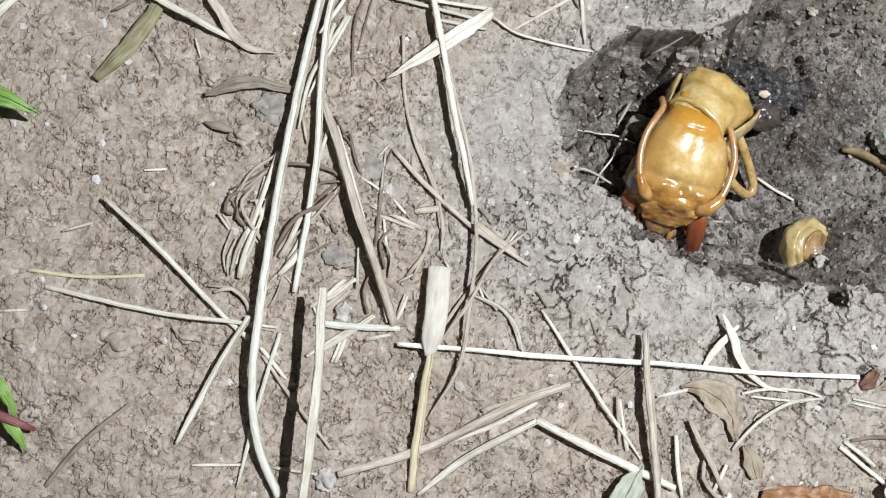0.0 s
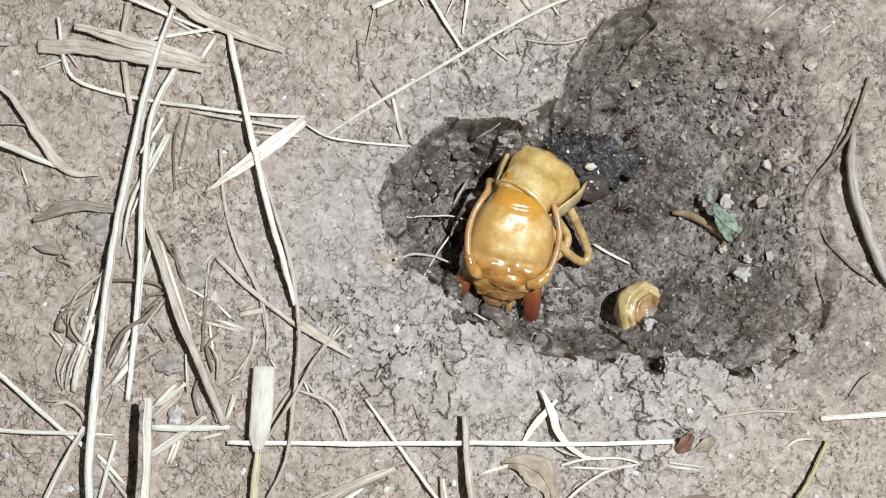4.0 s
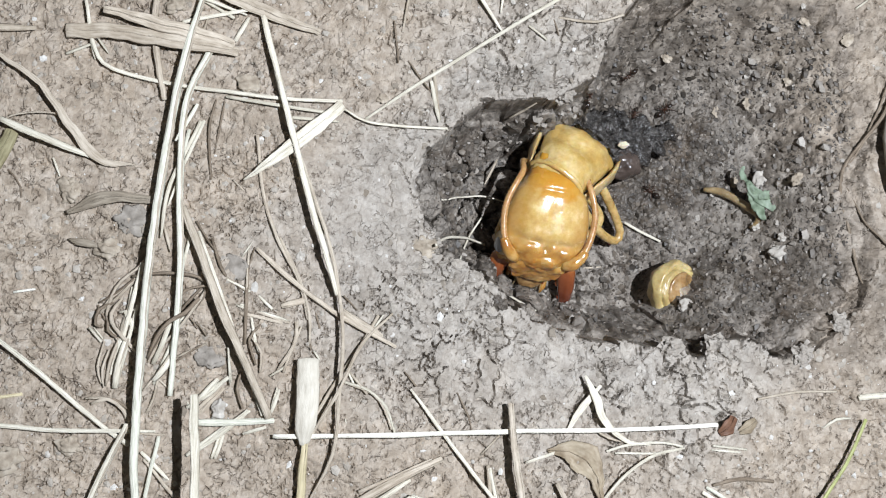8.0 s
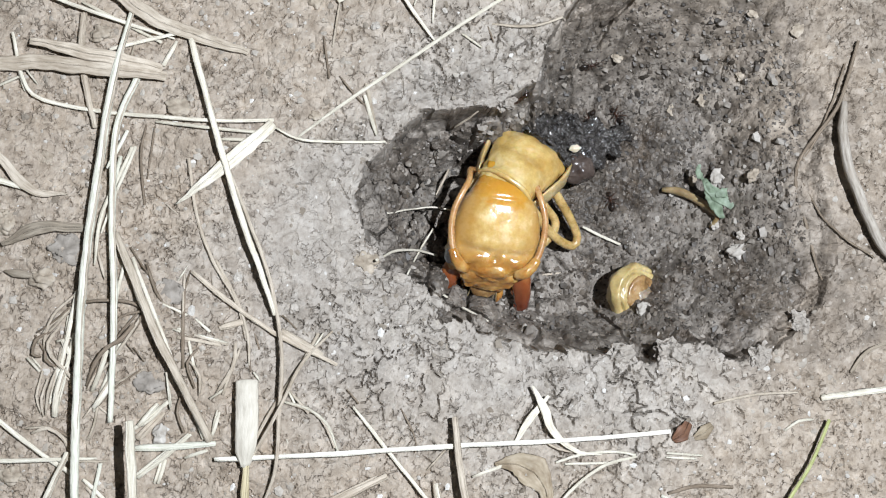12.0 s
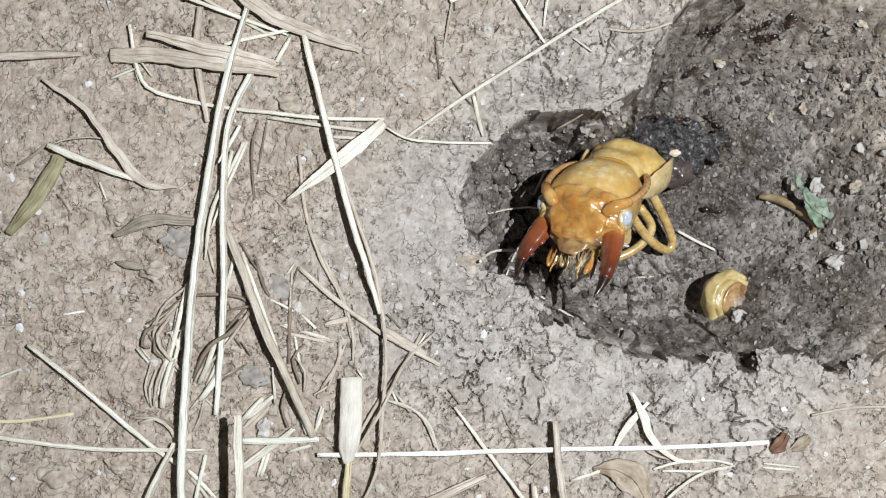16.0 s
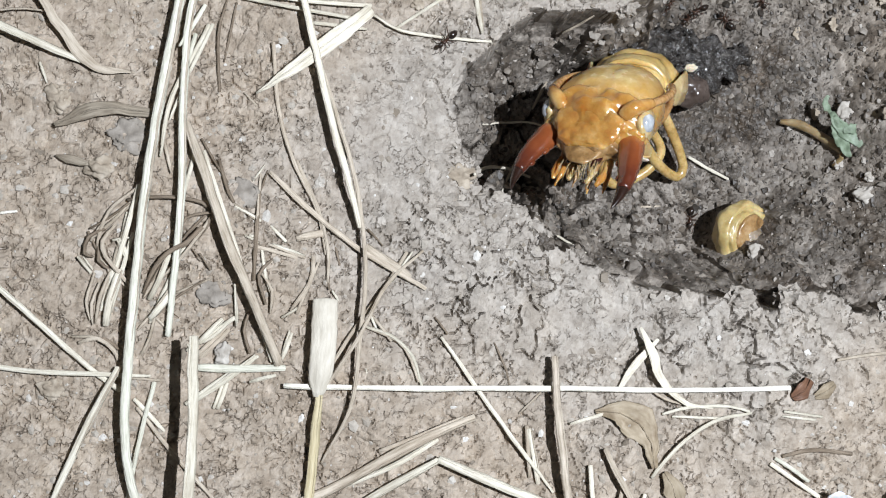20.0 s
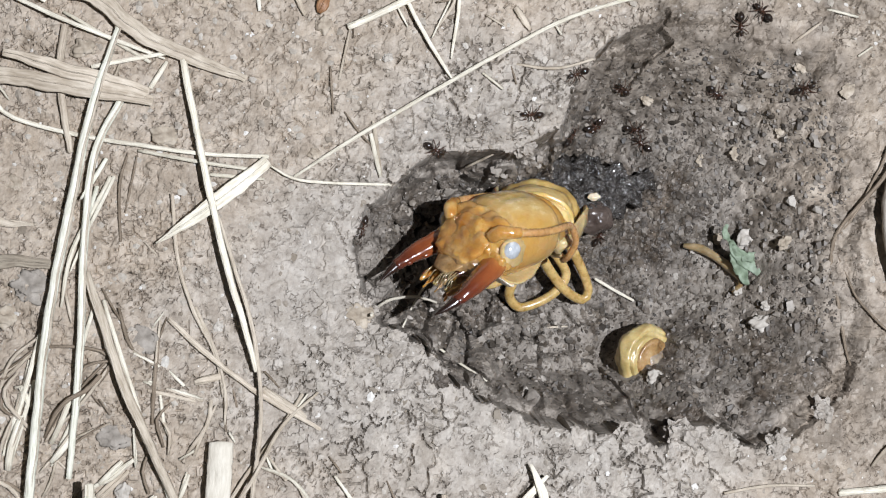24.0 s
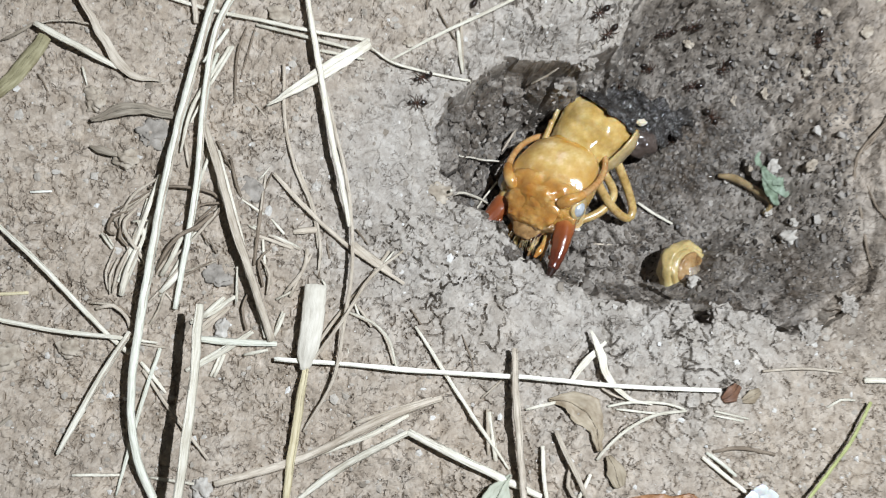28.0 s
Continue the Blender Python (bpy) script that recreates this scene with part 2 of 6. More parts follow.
def height_mm(x, y):
    """The large shape of the ground, in millimetres."""
    x, y = np.asarray(x, float), np.asarray(y, float)
    s, a = pit(x, y)
    left = 0.5 - 0.5 * np.cos(np.radians(a))
    floor = np.interp(x, (-14, 8, 30, 44, 52, 60, 66), (20, 25, 23.5, 18, 14.5, 10, 7))
    inner = 0.60 + 0.12 * left - 0.25 * np.exp(-(((a + 40) / 30) ** 2)) - 0.1 * np.exp(-(((a - 100) / 26) ** 2))
    k = np.clip((1 - s) / (1 - inner), 0, 1)
    step = np.clip((1 - s) / 0.035, 0, 1)
    soft = np.clip(1.4 - np.abs(a - 48) / 30, 0, 1)
    brink = (0.13 + 0.13 * left + 0.2 * np.exp(-(((a - 190) / 28) ** 2))) * (1 - soft)
    wall = brink * step + (1 - brink) * ((1 - soft) * k * (0.6 + 0.4 * k * (2 - k)) + soft * k * k * (3 - 2 * k))
    up = np.clip(np.cos(np.radians(a - 150)), 0, 1)
    sag = 5 * up * np.exp(-(np.clip(s - 1, 0, None) / 0.22) ** 2) * (1 - wall)
    mound = 4 * np.exp(-((x - 10) / 26) ** 2 - ((y + 42) / 15) ** 2)
    lumps = 0.8 * np.sin(x * 0.11 + 1) * np.sin(y * 0.13 + 2) + 0.5 * np.sin(x * 0.23 + y * 0.17)
    return mound - floor * wall - sag + lumps


def height(x, y):
    return height_mm(np.asarray(x) * 1000, np.asarray(y) * 1000) / 1000


def lattice(ix, iy, seed):
    """A fixed random number from 0 to 1 for each lattice cell."""
    v = np.sin(ix * 127.1 + iy * 311.7 + seed * 74.7) * 43758.5453
    return v - np.floor(v)


def value_noise(x, y, size, seed):
    u, v = x / size, y / size
    i, j = np.floor(u), np.floor(v)
    a, b = u - i, v - j
    a, b = a * a * (3 - 2 * a), b * b * (3 - 2 * b)
    low = lattice(i, j, seed) * (1 - a) + lattice(i + 1, j, seed) * a
    high = lattice(i, j + 1, seed) * (1 - a) + lattice(i + 1, j + 1, seed) * a
    return low * (1 - b) + high * b


def layered(x, y, size, seed, layers=4):
    total, share = 0, 0.5
    for k in range(layers):
        total = total + share * value_noise(x + 17 * k, y - 9 * k, size / 2**k, seed + k)
        share /= 2
    return total


def cells(x, y, size, seed):
    """Distances to the nearest and second nearest of scattered points, in cells, and a random number for the nearest."""
    u, v = x / size, y / size
    i, j = np.floor(u), np.floor(v)
    first, second, mark = np.full(u.shape, 9.0), np.full(u.shape, 9.0), np.zeros(u.shape)
    for di in (-1, 0, 1):
        for dj in (-1, 0, 1):
            px, py = i + di + lattice(i + di, j + dj, seed), j + dj + lattice(i + di, j + dj, seed + 5)
            d = np.hypot(u - px, v - py)
            near = d < first
            second = np.where(near, first, np.minimum(second, d))
            mark = np.where(near, lattice(i + di, j + dj, seed + 9), mark)
            first = np.where(near, d, first)
    return first, second, mark


def smooth(low, high, v):
    k = np.clip((v - low) / (high - low), 0, 1)
    return k * k * (3 - 2 * k)


def relief_mm(x, y):
    """Clods, crumbs and cracks on the large shape: the whole height, the wet stain and the dug share, in millimetres."""
    wx = 3.0 * (layered(x, y, 7, 1) - 0.47) + 1.3 * (layered(x, y, 1.8, 2, 2) - 0.37)
    wy = 3.0 * (layered(x, y, 7, 3) - 0.47) + 1.3 * (layered(x, y, 1.8, 4, 2) - 0.37)
    _, _, chunk = cells(x + 0.8 * wx, y + 0.8 * wy, 2.6, 41)
    _, _, chip = cells(x + wx, y + wy, 1.1, 42)
    rim_x, rim_y = 0.7 * wx + 1.1 * (chunk - 0.5) + 0.35 * (chip - 0.5), 0.7 * wy + 1.1 * (chunk * 7 % 1 - 0.5) + 0.35 * (chip * 5 % 1 - 0.5)
    _, side = pit(x, y)
    calm = 1 - 0.75 * np.exp(-(((side - 118) / 24) ** 2))
    rim_x, rim_y = rim_x * calm, rim_y * calm
    s, a = pit(x + rim_x, y + rim_y)
    near = smooth(0.90, 0.94, s)
    h = height_mm(x + wx + near * (rim_x - wx), y + wy + near * (rim_y - wy))
    inside = smooth(1.0, 0.9, s)
    left = smooth(30, 6, x)
    rough = layered(x, y, 9, 5) - 0.47
    c1, c2, mark = cells(x + 1.3 * wx, y + 1.3 * wy, 2.3, 11)
    lump = (0.75 - c1 * c1) * (0.25 + 0.75 * mark)
    f1, f2, fine_mark = cells(x + 0.5 * wx, y + 0.5 * wy, 1.0, 12)
    crumb = np.sqrt(np.clip(0.62 - f1 * f1, 0, None)) * fine_mark**2
    k1, k2, _ = cells(x + 2.1 * wx, y + 2.1 * wy, 4.0, 13)
    broken = smooth(0.50, 0.60, layered(x, y, 5, 14))
    crack = smooth(0.06, 0.015, k2 - k1) * broken
    chips = smooth(0.11, 0.03, c2 - c1) * smooth(0.52, 0.62, layered(x, y, 3.5, 15))
    flat = smooth(12, 5, np.hypot((x + 22) / 1.0, (y - 9) / 1.5)) * 0.8
    flat = np.maximum(flat, 0.7 * smooth(9, 3, np.hypot((x - 6) / 1.2, y + 21)))
    outer = (1 - inside) * (1 - flat)
    spill = np.exp(-(((a - 230) / 26) ** 2)) * smooth(0.40, 0.75, s) * (0.55 + 0.45 * smooth(0.36, 0.54, layered(x, y, 3.0, 66)))
    ring = np.hypot((x - 12) / 48, y / 42)
    dug = smooth(1.15, 0.6, ring + 0.5 * (layered(x, y, 14, 24) - 0.47))
    torn = 0.7 + 0.3 * dug
    g1, g2, g_mark = cells(x + wx, y + wy, 4.6, 16)
    clod = inside * (2.8 * left + 1.2) * (0.7 - g1 * g1) * (0.25 + g_mark) - inside * (0.1 + left) * 2.2 * smooth(0.16, 0.03, g2 - g1) * smooth(0.34, 0.5, layered(x, y, 6, 17))
    speck = lattice(np.round(x / 0.27), np.round(y / 0.27), 31) - 0.5
    h = h + 0.9 * rough + lump * (0.40 * outer + (0.4 + 0.4 * left) * inside + 0.08) + crumb * (0.42 + 0.25 * inside) * (1 - 0.5 * flat) + clod + speck * 0.09 * (1 - smooth(0.80, 0.90, s) * smooth(1.06, 1.0, s))
    n1, n2, _ = cells(x + 1.6 * wx, y + 1.6 * wy, 1.5, 18)
    nicks = smooth(0.10, 0.03, n2 - n1) * smooth(0.50, 0.58, layered(x, y, 2.2, 19))
    h = h - (1.0 * crack * (0.25 + 0.75 * smooth(46, 30, np.hypot(x - 14, y))) + 0.45 * chips + 0.6 * nicks) * outer * torn
    for line in ((34.3, 41.0, 33.6, 38.4), (33.6, 38.4, 35.4, 36.6), (35.4, 36.6, 33.2, 34.6), (33.2, 34.6, 31.6, 31.6), (58.6, -11.4, 57.2, -14.8), (57.2, -14.8, 52.0, -18.6), (52.0, -18.6, 46.6, -22.0)):
        ax, ay, bx, by = line
        qx, qy = x + 0.5 * wx - ax, y + 0.5 * wy - ay
        u = np.clip((qx * (bx - ax) + qy * (by - ay)) / ((bx - ax) ** 2 + (by - ay) ** 2), 0, 1)
        h = h - 1.6 * smooth(0.42, 0.16, np.hypot(qx - u * (bx - ax), qy - u * (by - ay)))
    even, _ = pit(x + 0.6 * wx, y + 0.6 * wy)
    h = h - 3.0 * np.exp(-(((even - 0.915) / 0.05) ** 2)) * smooth(0.36, 0.52, layered(x, y, 4, 33) + 0.25 * np.exp(-(((a - 112) / 9) ** 2))) * smooth(30, 12, np.abs(a - 128))
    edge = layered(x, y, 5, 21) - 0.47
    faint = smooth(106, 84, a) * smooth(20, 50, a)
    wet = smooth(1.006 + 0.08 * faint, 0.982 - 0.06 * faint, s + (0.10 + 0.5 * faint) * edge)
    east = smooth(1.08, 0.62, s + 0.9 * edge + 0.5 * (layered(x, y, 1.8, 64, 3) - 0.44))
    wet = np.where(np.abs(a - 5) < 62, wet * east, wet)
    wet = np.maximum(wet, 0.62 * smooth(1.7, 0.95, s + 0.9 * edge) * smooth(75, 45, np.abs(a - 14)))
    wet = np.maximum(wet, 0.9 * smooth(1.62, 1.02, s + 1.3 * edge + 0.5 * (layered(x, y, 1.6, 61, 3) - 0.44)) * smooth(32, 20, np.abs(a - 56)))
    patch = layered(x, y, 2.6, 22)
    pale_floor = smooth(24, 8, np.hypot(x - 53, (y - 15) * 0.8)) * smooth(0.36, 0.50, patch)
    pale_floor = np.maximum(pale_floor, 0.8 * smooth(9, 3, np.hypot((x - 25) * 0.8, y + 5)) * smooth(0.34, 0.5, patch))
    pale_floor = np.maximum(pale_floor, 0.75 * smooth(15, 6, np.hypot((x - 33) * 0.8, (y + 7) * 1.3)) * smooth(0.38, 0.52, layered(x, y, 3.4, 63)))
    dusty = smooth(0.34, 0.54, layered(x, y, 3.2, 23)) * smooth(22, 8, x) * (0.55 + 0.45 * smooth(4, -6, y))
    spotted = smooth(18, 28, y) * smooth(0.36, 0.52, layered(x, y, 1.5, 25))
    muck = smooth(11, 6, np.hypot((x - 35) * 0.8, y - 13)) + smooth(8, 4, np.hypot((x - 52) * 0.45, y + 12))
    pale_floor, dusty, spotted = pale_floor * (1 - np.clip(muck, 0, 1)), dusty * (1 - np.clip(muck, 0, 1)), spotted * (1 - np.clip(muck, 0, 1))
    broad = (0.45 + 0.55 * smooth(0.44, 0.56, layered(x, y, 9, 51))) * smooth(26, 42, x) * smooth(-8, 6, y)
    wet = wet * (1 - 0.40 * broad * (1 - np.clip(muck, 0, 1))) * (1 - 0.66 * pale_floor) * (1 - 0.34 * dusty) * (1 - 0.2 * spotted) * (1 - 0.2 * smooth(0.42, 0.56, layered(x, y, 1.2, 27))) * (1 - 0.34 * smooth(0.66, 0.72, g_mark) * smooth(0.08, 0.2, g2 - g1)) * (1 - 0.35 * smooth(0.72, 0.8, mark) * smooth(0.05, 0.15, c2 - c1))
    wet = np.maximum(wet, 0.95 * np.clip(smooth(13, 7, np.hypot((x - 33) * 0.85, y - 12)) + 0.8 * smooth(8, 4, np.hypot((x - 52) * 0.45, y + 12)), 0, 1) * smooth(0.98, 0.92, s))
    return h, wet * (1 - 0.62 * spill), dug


def spread(low, high, step, far):
    """Even steps from low to high, then ever wider ones out to far on both sides."""
    inner = np.arange(low, high + step, step)
    grow = step * np.cumsum(1.32 ** np.arange(1, 60))
    grow = grow[grow < far]
    return np.concatenate([(low - grow)[::-1], inner, inner[-1] + grow])


def build_ground():
    xs, ys = spread(-96, 84, 0.21, 30000), spread(-58, 62, 0.21, 30000)
    x, y = np.meshgrid(xs, ys)
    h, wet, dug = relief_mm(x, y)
    away = smooth(160, 90, np.hypot(x, y))
    h = h * away
    n, m = len(xs), len(ys)
    verts = np.stack([x, y, h], -1).reshape(-1, 3) * MM
    base = (np.arange(m - 1)[:, None] * n + np.arange(n - 1)[None, :]).ravel()
    quads = np.stack([base, base + 1, base + n + 1, base + n], -1)
    mesh = bpy.data.meshes.new("ground")
    mesh.vertices.add(len(verts))
    mesh.vertices.foreach_set("co", verts.ravel())
    mesh.loops.add(quads.size)
    mesh.loops.foreach_set("vertex_index", quads.ravel().astype(np.int32))
    mesh.polygons.add(len(quads))
    mesh.polygons.foreach_set("loop_start", np.arange(0, quads.size, 4, dtype=np.int32))
    mesh.update(calc_edges=True)
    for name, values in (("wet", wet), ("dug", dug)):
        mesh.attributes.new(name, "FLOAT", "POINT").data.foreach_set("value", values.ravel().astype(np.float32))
    mesh.polygons.foreach_set("use_smooth", np.zeros(len(quads), dtype=bool))
    mesh.materials.append(SOIL)
    return tagged(new("ground", mesh), "crumbly grey brown soil with a damp dark pit dug in it", "soil", kind="structure")


def level(x, y):
    """The height of the soil at a place, with its clods, in millimetres."""
    return float(relief_mm(np.array([x], float), np.array([y], float))[0][0])


ground = build_ground()


def scatter(name, label, count, seed, where, sizes, material):
    """Many small angular crumbs on the soil, in one mesh."""
    rng = np.random.default_rng(seed)
    corner = np.array(((0, 0, 1), (0.894, 0, 0.447), (0.276, 0.851, 0.447), (-0.724, 0.526, 0.447), (-0.724, -0.526, 0.447), (0.276, -0.851, 0.447),
                       (0.724, 0.526, -0.447), (-0.276, 0.851, -0.447), (-0.894, 0, -0.447), (-0.276, -0.851, -0.447), (0.724, -0.526, -0.447), (0, 0, -1)))
    hull = [(0, i, i % 5 + 1) for i in range(1, 6)] + [(i, 5 + i, i % 5 + 1) for i in range(1, 6)] + [(i % 5 + 1, 5 + i, i % 5 + 6) for i in range(1, 6)] + [(11, i % 5 + 6, 5 + i) for i in range(1, 6)]
    x, y = rng.uniform(where[0], where[1], count * 3), rng.uniform(where[2], where[3], count * 3)
    s, _ = pit(x, y)
    keep = (s < 0.9) if where[4] else (s > 1.02)
    x, y = x[keep][:count], y[keep][:count]
    n = len(x)
    r = sizes[0] + (sizes[1] - sizes[0]) * rng.random(n) ** 4
    h = relief_mm(x, y)[0]
    v = corner[None] * rng.uniform(0.65, 1.25, (n, 12, 1)) * rng.uniform(0.7, 1.2, (n, 1, 3)) * r[:, None, None]
    v[..., 2] *= 0.6
    v += np.stack([x, y, h - 0.2 * r], -1)[:, None]
    f = (np.array(hull)[None] + 12 * np.arange(n)[:, None, None]).reshape(-1, 3)
    mesh = bpy.data.meshes.new(name)
    mesh.from_pydata((v.reshape(-1, 3) * MM).tolist(), [], f.tolist())
    mesh.materials.append(material)
    return tagged(new(name, mesh), label, "soil", kind="stuff")


def grain_material(name, stops, rough):
    m, t, p = nodes_of(name)
    island = t.nodes.new("ShaderNodeNewGeometry").outputs["Random Per Island"]
    col = ramp(t, island, stops)
    f = noise_at(t, place(t), 1800, 4)
    col = blend(t, "MULTIPLY", 0.6, col, ramp(t, f, ((0.3, (0.6, 0.58, 0.55)), (0.65, (1.12, 1.12, 1.12)))))
    t.links.new(col, p.inputs["Base Color"])
    p.inputs["Roughness"].default_value = rough
    t.links.new(bump(t, f, 0.0001, 0.8), p.inputs["Normal"])
    return m


DRY_GRAIN = grain_material("dry_grains", ((0.0, (0.20, 0.165, 0.125)), (0.3, (0.34, 0.30, 0.25)), (0.85, (0.45, 0.41, 0.355)), (1.0, (0.66, 0.64, 0.60))), 0.85)
WET_GRAIN = grain_material("damp_grains", ((0.0, (0.03, 0.024, 0.018)), (0.45, (0.085, 0.068, 0.052)), (0.85, (0.17, 0.142, 0.113)), (1.0, (0.30, 0.265, 0.225))), 0.5)
FLAKE_GRAIN = grain_material("pale_damp_flakes", ((0.0, (0.06, 0.05, 0.04)), (0.35, (0.14, 0.12, 0.10)), (0.75, (0.26, 0.23, 0.195)), (1.0, (0.42, 0.385, 0.34))), 0.6)
scatter("soil_crumbs", "fine grey brown crumbs of dry soil", 6500, 3, (-94, 80, -54, 58, 0), (0.14, 0.75), DRY_GRAIN)
scatter("pit_crumbs", "damp dark and pale crumbs on the pit floor", 8000, 5, (-12, 68, -22, 46, 1), (0.15, 0.7), WET_GRAIN)
scatter("pit_flakes", "pale flat flakes of soil on the pit floor", 280, 8, (38, 70, -6, 34, 1), (0.30, 1.1), FLAKE_GRAIN)
scatter("wall_flakes", "grey broken bits of soil under the pit wall", 260, 9, (-12, 18, -14, 22, 1), (0.30, 1.2), FLAKE_GRAIN)


# ---- helpers for shapes, in millimetres ----
def glide(points, step):
    """A smooth line through the points, with a place about every step millimetres."""
    p = [np.array(q, float) for q in points]
    p = [2 * p[0] - p[1], *p, 2 * p[-1] - p[-2]]
    out = []
    for a, b, c, d in zip(p, p[1:], p[2:], p[3:]):
        n = max(2, int(np.linalg.norm(c - b) / step))
        for k in range(n):
            u = k / n
            out.append(0.5 * (2 * b + (c - a) * u + (2 * a - 5 * b + 4 * c - d) * u * u + (3 * b - a - 3 * c + d) * u**3))
    return out + [p[-2]]


def tube(points, radii, sides=8, flat=1.0, rib=0.0, cap=0.5, bm=None, side=None):
    """A round or flattened stem along the points. radii: one for each point or one for all; rib: the depth of its grooves."""
    bm = bm or bmesh.new()
    uv = bm.loops.layers.uv.verify()
    n = len(points)
    radii = [radii] * n if isinstance(radii, (int, float)) else [float(np.interp(i / (n - 1), np.linspace(0, 1, len(radii)), radii)) for i in range(n)]
    pts = [Vector(q) for q in points]
    rings, along, gone = [], [], 0.0
    for i, q in enumerate(pts):
        way = (pts[min(i + 1, n - 1)] - pts[max(i - 1, 0)]).normalized()
        across = way.cross(side or Vector((0, 0, 1)))
        across = across.normalized() if across.length > 1e-4 else Vector((1, 0, 0))
        up = across.cross(way)
        gone += (q - pts[i - 1]).length if i else 0
        along.append(gone)
        ring = []
        for k in range(sides):
            a = 2 * math.pi * k / sides
            r = radii[i] * (1 + (rib if k % 2 else -rib))
            ring.append(bm.verts.new(q + across * math.cos(a) * r + up * math.sin(a) * r * flat))
        rings.append(ring)
    for i in range(n - 1):
        for k in range(sides):
            j = (k + 1) % sides
            f = bm.faces.new((rings[i][k], rings[i][j], rings[i + 1][j], rings[i + 1][k]))
            f.smooth = True
            for loop, (u, v) in zip(f.loops, ((k, i), (k + 1, i), (k + 1, i + 1), (k, i + 1))):
                loop[uv].uv = (u / sides, along[v])
    for ring, i, other, turn in ((rings[0], 0, 1, 1), (rings[-1], -1, -2, 0)):
        tip = bm.verts.new(pts[i] + (pts[i] - pts[other]).normalized() * radii[i] * cap)
        for k in range(sides):
            a, b = ring[k], ring[(k + 1) % sides]
            f = bm.faces.new((b, a, tip) if turn else (a, b, tip))
            f.smooth = True
            for loop in f.loops:
                loop[uv].uv = (0.5, along[i])
    return bm


def loft(rows, sides=24, bm=None, power=2.0):
    """A closed body along +y: rows of y, half width, height above and depth below its middle, and the middle's x and z."""
    bm = bm or bmesh.new()
    uv = bm.loops.layers.uv.verify()
    rings = []
    for y, w, top, low, cx, cz in rows:
        ring = []
        for k in range(sides):
            a = 2 * math.pi * k / sides
            c, s = math.cos(a), math.sin(a)
            c, s = math.copysign(abs(c) ** (2 / power), c), math.copysign(abs(s) ** (2 / power), s)
            ring.append(bm.verts.new((cx + w * c, y, cz + (top if s > 0 else low) * s)))
        rings.append(ring)
    for i, (one, two) in enumerate(zip(rings, rings[1:])):
        for k in range(sides):
            j = (k + 1) % sides
            f = bm.faces.new((one[j], one[k], two[k], two[j]))
            f.smooth = True
            for loop, (u, v) in zip(f.loops, ((k + 1, i), (k, i), (k, i + 1), (k + 1, i + 1))):
                loop[uv].uv = (u / sides, rows[v][0])
    for ring, turn in ((rings[0], 1), (rings[-1], 0)):
        f = bm.faces.new(ring if turn else ring[::-1])
        f.smooth = True
    return bm


def curve_rows(rows, steps):
    """Rows for loft(), with smooth ones between."""
    pts = [np.array(r, float) for r in rows]
    p = [2 * pts[0] - pts[1], *pts, 2 * pts[-1] - pts[-2]]
    out = []
    for a, b, c, d in zip(p, p[1:], p[2:], p[3:]):
        for k in range(steps):
            u = k / steps
            q = 0.5 * (2 * b + (c - a) * u + (2 * a - 5 * b + 4 * c - d) * u * u + (3 * b - a - 3 * c + d) * u**3)
            q[1:4] = np.maximum(q[1:4], 0.02)
            out.append(q)
    return [*out, pts[-1]]


def ball(size, at=(0, 0, 0), rough=0.0, seed=0, detail=2, bm=None):
    """A lump with an uneven outline. size: its half axes."""
    bm = bm or bmesh.new()
    made = bmesh.ops.create_icosphere(bm, subdivisions=detail, radius=1)["verts"]
    for v in made:
        k = 1 + rough * noise.noise(v.co * 1.7 + Vector((seed * 3.1, seed * 1.7, seed))) + 0.4 * rough * noise.noise(v.co * 4 + Vector((seed, 0, seed * 2)))
        v.co = Vector((v.co.x * size[0] * k + at[0], v.co.y * size[1] * k + at[1], v.co.z * size[2] * k + at[2]))
    for f in bm.faces:
        f.smooth = True
    return bm


def part(name, bm, material, parent=None, label=""):
    """Links a bmesh, in millimetres, as one mesh object under a thing or a part."""
    mesh = bpy.data.meshes.new(name)
    bmesh.ops.scale(bm, vec=(MM, MM, MM), verts=bm.verts)
    bmesh.ops.recalc_face_normals(bm, faces=bm.faces)
    bm.to_mesh(mesh)
    bm.free()
    mesh.materials.append(material)
    ob = new(name, mesh)
    ob.parent = parent
    return tagged(ob, label)


# ---- straw and roots on the soil ----
STRAW_SAYS = {
    "pale": ("straw", "pale dry straw stalk lying on the soil", "straw"),
    "bright": ("straw", "long bright cream straw lying across the soil", "straw"),
    "green": ("straw", "pale greenish dry grass blade on the soil", "straw"),
    "tan": ("straw", "weathered tan grass stalk on the soil", "straw"),
    "dull": ("straw", "dull brown stalk half sunk in the soil", "straw"),
    "yellow": ("straw", "thin yellow grass blade sunk in the soil", "straw"),
    "fresh": ("grass_blade", "fresh yellow-green grass blade above the soil", "grass"),
    "root": ("root", "thin brown root lying on the soil", "root"),
    "bark": ("root", "thick grey arched root at the pit's edge", "root"),
    "white": ("rootlet", "thin whitish rootlet in the pit wall", "root"),
}
straw_rng = random.Random(4)


